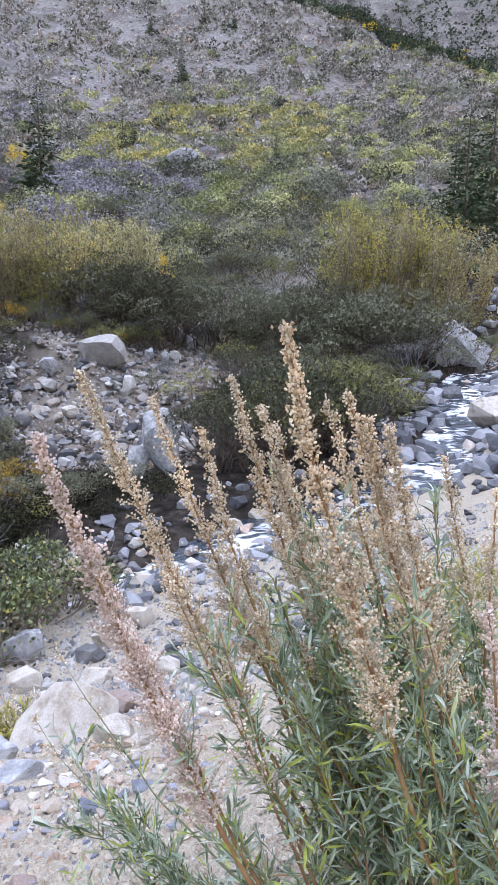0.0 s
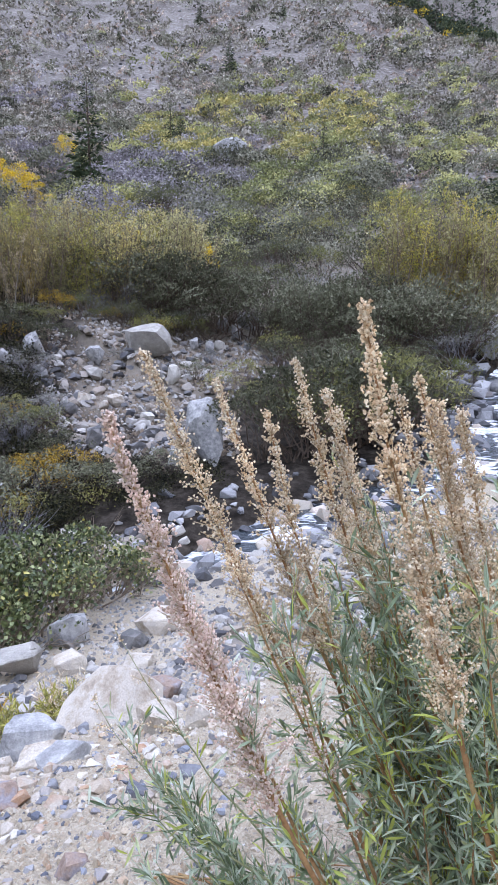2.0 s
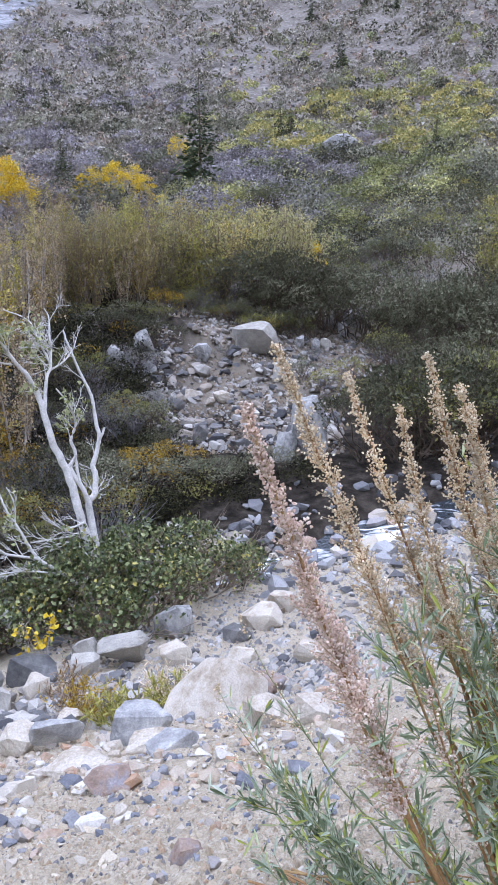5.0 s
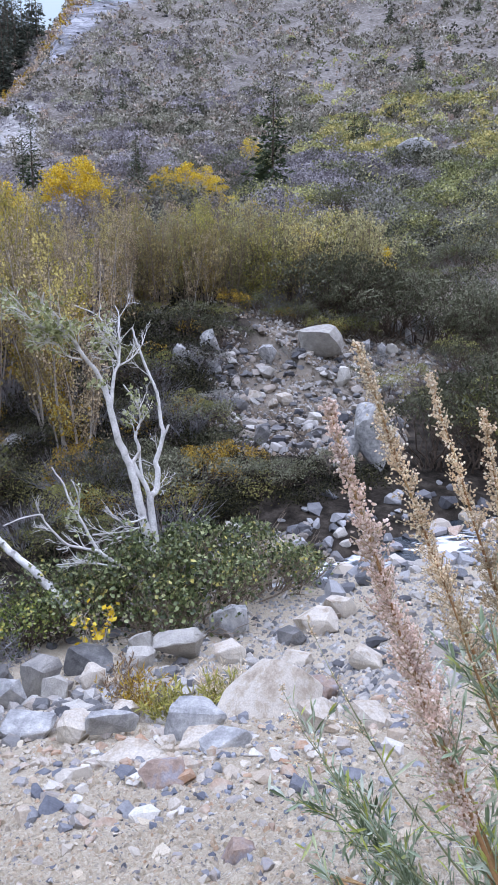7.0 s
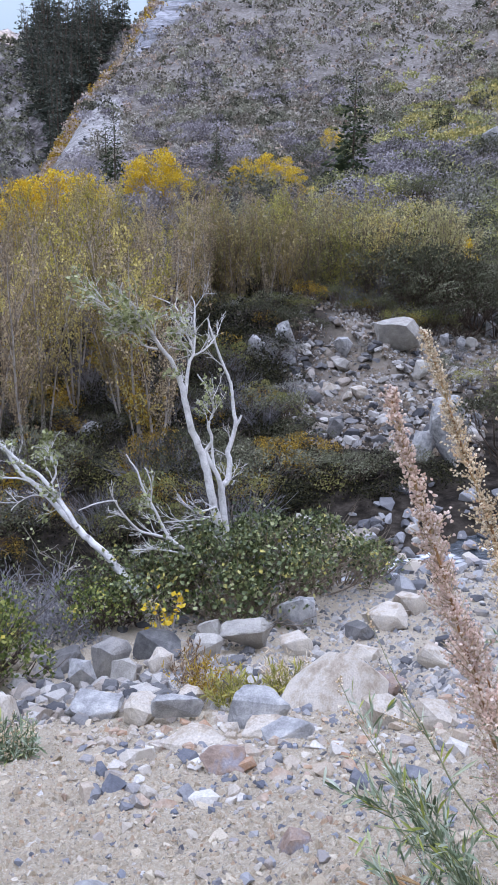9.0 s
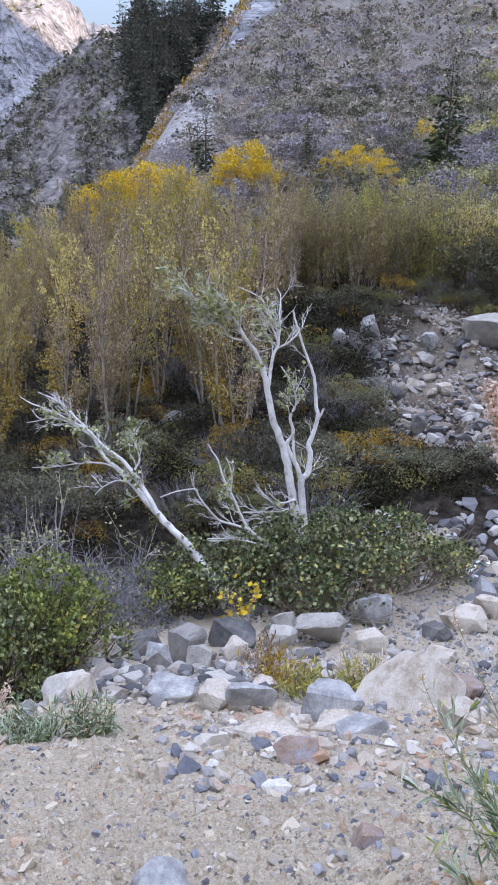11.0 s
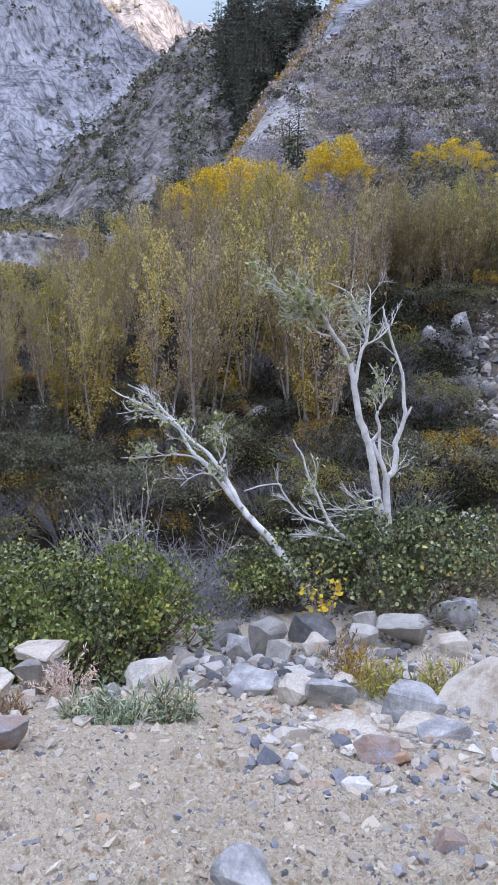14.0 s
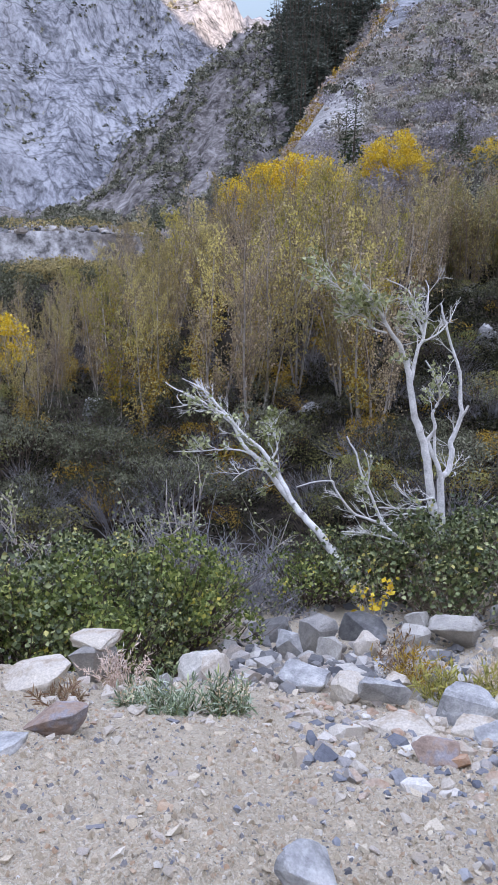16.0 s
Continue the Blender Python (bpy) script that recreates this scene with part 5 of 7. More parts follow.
def scatter_stones():
    """Loose stones of the bank, the creek and the far bank, one by one."""
    rng = np.random.default_rng(31)
    forms = []
    for k in range(9):
        v, f = broken_form(np.random.default_rng(400 + k), 13)
        for mat in (TAN_STONE, PEBBLE, GRANITE_PALE):
            b = Build()
            b.add(v * np.array([0.5, 0.4, 0.3]), f)
            forms.append((b.mesh("stone", mat), mat))

    def put(name, x, y, s, label, group, pool, z=None, lift=0.12):
        me = forms[pool[int(rng.integers(len(pool)))]][0]
        ob = new(name, me)
        ob.matrix_basis = pose(x, y, (ground_z(x, y) if z is None else z) + lift * s, rng.normal() * 14, rng.normal() * 14, rng.uniform(0, 360)) @ Matrix.Scale(s, 4)
        return tagged(ob, label, "stone", group)

    bulk = {}

    def heap(name, x, y, s, label, mat, z=None, lift=0.12):
        """A stone that joins the heap of that name."""
        b = bulk.setdefault((name, label, mat.name), (Build(), mat))[0]
        v, f = plain[int(rng.integers(len(plain)))]
        m = pose(x, y, (ground_z(x, y) if z is None else z) + lift * s, rng.normal() * 14, rng.normal() * 14, rng.uniform(0, 360))
        q = v * np.array([0.5, 0.4, 0.3]) * s
        b.add(q @ np.array(m.to_3x3()).T + np.array(m.translation), f)

    plain = [broken_form(np.random.default_rng(440 + k), 14, 1, 0.04) for k in range(11)]
    HEAP = material("loose granite", [(0.0, (0.08, 0.08, 0.085)), (0.3, (0.19, 0.185, 0.18)), (0.5, (0.34, 0.29, 0.235)), (0.75, (0.33, 0.315, 0.295)), (1.0, (0.48, 0.45, 0.40))], scale=6, rough=0.85, bump=0.4, fine=90, per="island", mixf=0.25)
    MIXED = material("mixed stones", [(0.0, (0.13, 0.135, 0.155)), (0.2, (0.28, 0.28, 0.285)), (0.4, (0.42, 0.34, 0.25)), (0.55, (0.48, 0.43, 0.36)), (0.65, (0.38, 0.23, 0.14)), (0.75, (0.44, 0.39, 0.32)), (1.0, (0.60, 0.57, 0.52))], scale=14, rough=0.85, bump=0.3, fine=120, per="island", mixf=0.15)
    WET = material("wet creek stone", [(0.0, (0.07, 0.07, 0.075)), (0.5, (0.20, 0.20, 0.205)), (1.0, (0.42, 0.415, 0.41))], scale=6, rough=0.5, bump=0.4, fine=90, per="island", mixf=0.25)
    g_all = list(range(0, 27, 3))
    p_all = list(range(1, 27, 3))
    w_all = list(range(2, 27, 3))
    # stones of the gravel bench
    for _ in range(150):
        az = rng.uniform(-4, 57)
        r = 1.5 * (6.5 / 1.5) ** rng.random()
        put("stone", *spot(az, r), rng.uniform(0.015, 0.045) * (0.6 + r * 0.3), "loose angular stone on the gravel bank", "loose stones", g_all)
    # the patch of bluish stones on the crest
    for _ in range(120):
        x, y = -0.66 + rng.normal() * 0.26, 2.15 + rng.normal() * 0.40
        put("stone", x, y, rng.uniform(0.014, 0.038), "bluish stone in a loose patch", "patch of bluish stones", p_all)
    for _ in range(150):
        az = rng.uniform(-3, 57)
        s = rng.uniform(3.3, 4.5) + 0.25 * rng.normal()
        t = math.tan(radians(az))
        y = s / (0.848 + 0.53 * t)
        put("rock", -y * t, y, 0.03 + 0.10 * rng.random() ** 2, "rock on the crest of the bank", "rocks on the crest", g_all + w_all)
    for _ in range(420):
        az = rng.uniform(2, 36)
        q = rng.uniform(2.0, 4.0)
        t = math.tan(radians(az))
        y = q / (0.848 + 0.53 * t)
        heap("crest_stones", -y * t, y, 0.022 + 0.075 * rng.random() ** 2.2, "small broken stones of mixed colours among the boulders", MIXED)
    for _ in range(520):
        az = rng.uniform(20, 47)
        s = rng.uniform(4.3, 6.9)
        t = math.tan(radians(az))
        y = s / (0.848 + 0.53 * t)
        heap("slope_rubble", -y * t, y, 0.035 + 0.17 * rng.random() ** 2.2, "broken rock on the slope to the creek", HEAP)
    for _ in range(420):
        az, r = rng.uniform(4, 40), rng.uniform(4.6, 9.0)
        heap("slope_rubble", *spot(az, r), 0.03 + 0.14 * rng.random() ** 2.5, "broken rock on the slope to the creek", HEAP)
    for _ in range(760):
        az, r = rng.uniform(-17, 6), rng.uniform(6.0, 15.0)
        heap("cobbles", *spot(az, r), 0.05 + 0.20 * rng.random() ** 2, "grey cobbles of the gravel bar", HEAP)
    # angular stones of the gravel, and the boulder field of the valley floor
    small = [(q[0], q[1]) for q in (ico_stone(np.random.default_rng(490 + k)) for k in range(5))]
    chips = [broken_form(np.random.default_rng(470 + k), 11) for k in range(9)]
    for k in range(2600):
        az = rng.uniform(-6, 64)
        r = 1.15 * (6.4 / 1.15) ** rng.random()
        x, y = spot(az, r)
        s = (0.009 + 0.034 * rng.random() ** 5) * (0.6 + 0.28 * r)
        b = bulk.setdefault(("angular_stones", "angular tan, grey and bluish stones on the sand", "grit"), (Build(), GRIT))[0]
        v, f = chips[k % 9]
        m = pose(x, y, ground_z(x, y) + 0.04 * s, rng.normal() * 18, rng.normal() * 18, rng.uniform(0, 360))
        b.add((v * np.array([0.55, 0.38, 0.20]) * s) @ np.array(m.to_3x3()).T + np.array(m.translation), f)
    for k in range(2600):
        az, r = rng.uniform(-18, 33), 70 * (400 / 70) ** rng.random()
        if noise.noise((az * 0.4, math.log(r) * 8, 3.3)) < -0.05:
            continue
        x, y = spot(az, r)
        s = rng.uniform(0.3, 1.0) * (0.6 + r / 260)
        b = bulk.setdefault(("hill_rocks", "pale rocks scattered over the hillside", "hill"), (Build(), HEAP))[0]
        v, f = small[k % 5]
        b.add(v * np.array([0.5, 0.42, 0.3]) * s + np.array([x, y, ground_z(x, y) + 0.1 * s]), f)
    for _ in range(330):
        heap("valley_boulders", *spot(rng.uniform(44, 60), rng.uniform(50, 125)), rng.uniform(0.5, 1.5), "pale boulders piled on the valley floor", HEAP)
    # creek bed
    for _ in range(620):
        k = rng.integers(1, 10)
        t = rng.random()
        p = CREEK[k] + (CREEK[k + 1] - CREEK[k]) * t
        tn = CREEK[k + 1] - CREEK[k]
        nx, ny = -tn[1], tn[0]
        ln = math.hypot(nx, ny)
        off = rng.choice([-1, 1]) * abs(rng.normal() * 0.7 + (1.15 if p[1] > 15 else 1.5))
        x, y = p[0] + nx / ln * off, p[1] + ny / ln * off
        heap("creek_rocks", x, y, rng.uniform(0.2, 0.75) * (1.15 if p[1] > 19 else 0.6), "wet grey rocks beside the creek", WET)
    for k in range(95):
        q = rng.integers(2, 9)
        p = CREEK[q] + (CREEK[q + 1] - CREEK[q]) * rng.random()
        put("rock", p[0] + rng.normal() * 0.7, p[1] + rng.normal() * 0.7, rng.uniform(0.2, 0.65), "dark wet rock breaking the creek", "rocks of the creek", g_all, p[2] + 0.02, 0.0)
    for _ in range(110):
        heap("cobbles", -3.2 + rng.normal() * 0.7, 13.5 + rng.normal() * 0.6, rng.uniform(0.12, 0.38), "grey cobbles of the gravel bar", HEAP)
    # rubble of the eroded bank
    for _ in range(1500):
        az = rng.uniform(4.5, 18.5) if rng.random() < 0.8 else rng.uniform(-9, 5)
        r = rng.uniform(19.5, 31) if az > 4.5 else rng.uniform(28, 33)
        x, y = spot(az, r)
        heap("bank_rubble", x, y, 0.08 + 0.42 * rng.random() ** 3.2, "grey rubble of the eroded far bank", HEAP)

    for (name, label, _), (b, mat) in bulk.items():
        tagged(part(name, b, mat), label, "rubble", kind="stuff")


scatter_stones()


def far_boulders():
    g = "large rocks of the far bank"
    for k, (x, y, w, h, mat) in enumerate((
            (-5.2, 27.4, 1.8, 1.1, GRANITE), (-6.74, 26.0, 0.71, 0.71, GRANITE_BLUE), (-1.87, 34.9, 1.4, 0.9, GRANITE_BLUE), (-0.84, 37.6, 0.9, 1.2, GRANITE), (0.19, 36.2, 1.3, 1.1, GRANITE), (-3.0, 32.8, 0.68, 0.66, GRANITE_BLUE), (-2.36, 32.3, 0.55, 0.66, GRANITE_BLUE),
            (-3.79, 29.4, 0.42, 0.5, GRANITE_BLUE), (-3.22, 29.7, 0.36, 0.44, GRANITE_BLUE), (-2.87, 30.1, 0.5, 0.43, GRANITE), (-5.48, 23.3, 0.64, 0.42, GRANITE_PALE), (-6.41, 23.1, 0.48, 0.34, GRANITE_PALE), (-6.49, 24.9, 0.66, 0.42, GRANITE), (-7.96, 24.0, 0.5, 0.45, GRANITE_BLUE),
            (-6.53, 21.9, 0.52, 0.42, GRANITE), (-5.16, 19.4, 0.52, 0.54, GRANITE), (-5.76, 22.8, 0.36, 0.34, GRANITE_PALE), (-4.21, 21.8, 0.42, 0.36, GRANITE), (-3.99, 25.2, 0.6, 0.62, GRANITE), (4.88, 34.2, 0.6, 0.55, GRANITE))):
        stone("boulder", x, y, w, h, w * 0.85, k * 67 % 180, mat, "grey granite boulder in the eroded bank", 501 + k, 3, 10, 0.2, 0, g)
    for x, y, w, h, d, turn, mat, seed in (
            (-2.05, 18.4, 1.05, 1.75, 0.8, 25, GRANITE_BLUE, 522), (-2.75, 18.3, 0.6, 0.8, 0.6, 5, GRANITE_BLUE, 512),
            (-3.32, 13.1, 0.95, 0.72, 0.7, -15, GRANITE_PALE, 515), (9.2, 33.2, 2.2, 2.0, 1.6, -30, GRANITE_BLUE, 516), (8.3, 33.0, 1.5, 1.2, 1.2, 10, GRANITE_BLUE, 517), (7.3, 23.0, 1.4, 1.1, 1.1, 40, GRANITE_PALE, 518), (5.3, 25.0, 1.1, 0.9, 0.9, 0, ROCK_DARK, 519),
            (7.2, 28.0, 1.3, 0.7, 1.0, 0, ROCK_DARK, 520)):
        stone("boulder", x, y, w, h, d, turn, mat, "granite boulder beside the creek", seed, 3, 10, 0.25, 0, g)
    x, y = spot(4.5, 93)
    stone("boulder", x, y, 4.4, 3.0, 3.2, 30, GRANITE_BLUE, "lone pale blue boulder on the hillside", 533, 3, 9, 0.2, 0, g)
    for az, r, w, seed in ((33.4, 20.5, 0.8, 542), (49.6, 22, 0.7, 543), (46.4, 11.2, 0.9, 545), (21.0, 26, 0.8, 547), (18.6, 27, 0.9, 548)):
        x, y = spot(az, r)
        stone("boulder", x, y, w, w * 0.9, w * 0.8, seed * 37 % 90, GRANITE_BLUE, "pale boulder among the trees", seed, 3, 10, 0.2, 0, g)


far_boulders()


def gravel():
    """Fine angular gravel past counting on the bank: chips half sunk in the sand."""
    rng = np.random.default_rng(33)
    chip_v = np.array([(0.22, 0.05, 0.62), (0.95, 0, -0.3), (0.30, 0.85, -0.3), (-0.75, 0.5, -0.3), (-0.7, -0.55, -0.3), (0.28, -0.85, -0.3), (-0.40, 0.1, 0.60)])
    chip_f = np.array([(0, 1, 2), (0, 2, 6), (6, 2, 3), (6, 3, 4), (6, 4, 0), (0, 4, 5), (0, 5, 1)])
    n = 54000
    az = rng.uniform(-18, 65, n)
    r = 1.05 * (8.0 / 1.05) ** (rng.random(n) ** 0.9)
    x, y = -r * np.sin(np.radians(az)), r * np.cos(np.radians(az))
    z = height(x, y) + relief(x, y)
    s = (0.0023 + 0.0105 * rng.random(n) ** 5.0) * (0.8 + 0.2 * r)
    V = []
    for k in range(n):
        q = chip_v * rng.uniform(0.6, 1.3, (7, 1)) * np.array([1, rng.uniform(0.6, 1), rng.uniform(0.7, 1.4)])
        a = rng.uniform(0, 6.283)
        c, t = math.cos(a), math.sin(a)
        q = np.stack([q[:, 0] * c - q[:, 1] * t, q[:, 0] * t + q[:, 1] * c, q[:, 2]], 1)
        V.append(q * s[k] + (x[k], y[k], z[k] + s[k] * 0.15))
    b = Build()
    b.add(np.concatenate(V), (np.arange(n)[:, None, None] * 7 + chip_f[None]).reshape(-1, 3))
    tagged(part("gravel", b, GRIT), "mixed sandy gravel with tan, grey and bluish chips", "gravel", kind="stuff")
    # coarser broken stone farther down the bank
    m = 17000
    az2, r2 = rng.uniform(-18, 30, m), 4.4 + 11 * rng.random(m) ** 1.2
    x2, y2 = -r2 * np.sin(np.radians(az2)), r2 * np.cos(np.radians(az2))
    keep = (creek_at(x2, y2)[2] < 0) & (0.53 * -x2 + 0.848 * y2 > 3.9)
    x2, y2 = x2[keep], y2[keep]
    z2 = height(x2, y2) + relief(x2, y2)
    V = []
    for k in range(len(x2)):
        q = chip_v * rng.uniform(0.6, 1.3, (7, 1)) * (0.012 + 0.055 * rng.random() ** 2.8)
        a = rng.uniform(0, 6.283)
        c, t = math.cos(a), math.sin(a)
        V.append(np.stack([q[:, 0] * c - q[:, 1] * t, q[:, 0] * t + q[:, 1] * c, q[:, 2]], 1) + (x2[k], y2[k], z2[k] + 0.004))
    b = Build()
    b.add(np.concatenate(V), (np.arange(len(x2))[:, None, None] * 7 + chip_f[None]).reshape(-1, 3))
    tagged(part("slope_gravel", b, GREY_GRIT), "grey broken gravel of the slope to the creek", "gravel", kind="stuff")


gravel()


def bank_gravel():
    """Brown earth clods and small stones between the rocks of the eroded bank."""
    rng = np.random.default_rng(34)
    v = np.array([(0.2, 0.05, 0.62), (0.95, 0, -0.3), (0.30, 0.85, -0.3), (-0.75, 0.5, -0.3), (-0.7, -0.55, -0.3), (0.28, -0.85, -0.3), (-0.40, 0.1, 0.60)])
    f = np.array([(0, 1, 2), (0, 2, 6), (6, 2, 3), (6, 3, 4), (6, 4, 0), (0, 4, 5), (0, 5, 1)])
    n = 12000
    az = rng.uniform(-10, 19, n)
    r = np.where(az > 4, rng.uniform(19, 32.5, n), rng.uniform(27, 33, n))
    x, y = -r * np.sin(np.radians(az)), r * np.cos(np.radians(az))
    z = height(x, y) + relief(x, y)
    s = 0.025 + 0.10 * rng.random(n) ** 3
    a = rng.uniform(0, 6.283, n)
    q = v[None] * rng.uniform(0.6, 1.3, (n, 7, 1)) * s[:, None, None]
    c, t = np.cos(a)[:, None], np.sin(a)[:, None]
    q = np.stack([q[..., 0] * c - q[..., 1] * t, q[..., 0] * t + q[..., 1] * c, q[..., 2]], -1) + np.stack([x, y, z + 0.2 * s], 1)[:, None]
    b = Build()
    b.add(q.reshape(-1, 3), (np.arange(n)[:, None, None] * 7 + f[None]).reshape(-1, 3))
    tagged(part("bank_gravel", b, EARTH_GRIT), "brown earth and small grey stones of the eroded bank", "gravel", kind="stuff")


bank_gravel()


# ---- the white trees by the creek ----
def spline(pts, k=4):
    pts = np.asarray(pts, float)
    t = np.linspace(0, len(pts) - 1, (len(pts) - 1) * k + 1)
    ext = np.vstack([2 * pts[0] - pts[1], pts, 2 * pts[-1] - pts[-2]])
    out = []
    for u in t:
        i = min(int(u), len(pts) - 2)
        f = u - i
        a, b, c, d = ext[i:i + 4]
        out.append(0.5 * (2 * b + (c - a) * f + (2 * a - 5 * b + 4 * c - d) * f * f + (3 * b - a - 3 * c + d) * f ** 3))
    return np.array(out)


def twigs(rng, b, line, count, length, thick, lines, bias=(0, 0, 0.2), start=0.1, end=0.8, depth=3):
    """Curved branchlets that leave a limb at a narrow angle and fork again."""
    for _ in range(count):
        k = int(rng.uniform(start, end) * (len(line) - 2))
        d = line[k + 1] - line[k]
        d = d / np.linalg.norm(d) + rng.normal(size=3) * 0.42 + np.array(bias) * 0.5
        w = wander(rng, line[k], d, length * rng.uniform(0.5, 1.2), 7, 0.16, 0.03)
        b.tube(w, np.linspace(thick, 0.0018, 8), 4)
        lines.append(w)
        if depth > 1:
            twigs(rng, b, w, 3, length * 0.52, thick * 0.55, lines, bias, 0.25, 1.0, depth - 1)


def white_tree(name, label, limbs, seed, spray, leaf_count, bias, leaf_on, reach=0.42):
    """Smooth pale limbs through the given bends, with sprays of fine twigs and a few leaves on some of them."""
    rng = np.random.default_rng(seed)
    base = np.array(limbs[0][0][0])
    tree = thing(name, label, "tree", "", base)
    lines, fine = [], Build()
    for n, (pts, r0, r1) in enumerate(limbs):
        p = spline(np.array(pts) - base)
        p[1:-1] += rng.normal(size=(len(p) - 2, 3)) * r0 * 0.06
        b = Build()
        rad = (r1 + (r0 - r1) * np.linspace(1, 0, len(p)) ** 1.2) * 0.78 * (1 + 0.025 * rng.normal(size=len(p)))
        b.tube(p, rad, 10 if r0 > 0.03 else 6)
        part("trunk" if n == 0 else "limb", b, BARK_WHITE, tree, "", True)
        if n in spray:
            got = []
            twigs(rng, fine, p, spray[n], reach, 0.0065, got, bias)
            if n in leaf_on:
                lines += got
    tagged(part("twig_tangle", fine, BARK_WHITE, tree), kind="stuff")
    lv = Build()
    scatter_leaves(lv, rng, lines, leaf_count, 0.055, 0.03, 0.85, 0.4, -0.3, None, 4)
    part("foliage", lv, LEAF_PALE, tree)
    return tree


def plant_white_trees():
    white_tree("white_barked_tree", "white-barked forked tree with wind-swept bare branches and few green leaves", [
        ([(-3.70, 8.66, -3.45), (-3.76, 8.68, -2.65), (-3.89, 8.75, -2.16), (-4.01, 8.80, -1.78), (-4.11, 8.85, -1.43), (-4.21, 8.86, -1.19), (-4.31, 8.86, -0.98), (-4.40, 8.89, -0.70), (-4.47, 8.92, -0.45), (-4.55, 8.94, -0.25)], 0.083, 0.047),
        ([(-3.76, 8.80, -2.49), (-3.88, 8.90, -2.01), (-3.94, 8.98, -1.74), (-3.89, 9.07, -1.66), (-3.90, 9.17, -1.43), (-3.95, 9.20, -1.31), (-3.92, 9.30, -1.15), (-3.92, 9.39, -0.98), (-3.99, 9.47, -0.70), (-4.05, 9.53, -0.45), (-4.16, 9.56, -0.24), (-4.26, 9.59, -0.03), (-4.36, 9.62, 0.18), (-4.45, 9.66, 0.39)], 0.065, 0.015),
        ([(-3.88, 9.30, -1.00), (-3.85, 9.34, -0.92), (-3.83, 9.39, -0.84)], 0.025, 0.018),
        ([(-3.89, 8.89, -1.76), (-3.96, 8.90, -1.57), (-4.07, 8.89, -1.38), (-4.14, 8.89, -1.24)], 0.040, 0.036),
        ([(-4.15, 8.87, -1.28), (-4.06, 8.93, -1.10), (-4.10, 8.91, -0.90), (-4.04, 8.94, -0.73), (-4.04, 8.92, -0.60), (-4.08, 8.88, -0.44), (-4.20, 8.80, -0.23)], 0.033, 0.012),
        ([(-3.93, 8.89, -1.62), (-4.01, 8.89, -1.42), (-4.06, 8.94, -1.18), (-4.07, 8.96, -1.09)], 0.025, 0.022),
        ([(-4.54, 8.93, -0.30), (-4.59, 8.88, -0.11), (-4.69, 8.80, 0.05), (-4.74, 8.74, 0.17), (-4.81, 8.67, 0.33), (-4.86, 8.59, 0.40), (-4.91, 8.54, 0.58), (-4.96, 8.47, 0.68), (-5.04, 8.39, 0.78), (-5.00, 8.38, 0.90)], 0.040, 0.009),
        ([(-4.82, 8.79, 0.25), (-4.93, 8.65, 0.36), (-5.08, 8.48, 0.47), (-5.17, 8.36, 0.57), (-5.29, 8.22, 0.71), (-5.32, 8.10, 0.73)], 0.022, 0.007),
        ([(-4.77, 8.82, 0.05), (-4.90, 8.69, 0.11), (-4.98, 8.62, 0.25), (-5.05, 8.52, 0.29), (-5.13, 8.39, 0.24)], 0.018, 0.007),
        ([(-4.43, 8.93, -0.52), (-4.45, 9.01, -0.36), (-4.47, 9.12, -0.15), (-4.45, 9.22, -0.03), (-4.51, 9.26, 0.09), (-4.60, 9.29, 0.23), (-4.70, 9.34, 0.43), (-4.81, 9.36, 0.57), (-5.07, 9.27, 0.69)], 0.036, 0.008),
        ([(-4.44, 9.20, -0.05), (-4.49, 9.35, 0.19), (-4.55, 9.45, 0.36), (-4.60, 9.58, 0.57), (-4.69, 9.65, 0.68)], 0.023, 0.007),
        ([(-4.44, 9.20, -0.06), (-4.33, 9.34, 0.02), (-4.28, 9.45, 0.11), (-4.28, 9.52, 0.19)], 0.017, 0.007),
    ], 61, {1: 7, 4: 5, 6: 15, 7: 12, 8: 8, 9: 14, 10: 10, 11: 6}, 1300, (-0.40, -0.12, 0.0), (6, 7, 8, 9, 4))
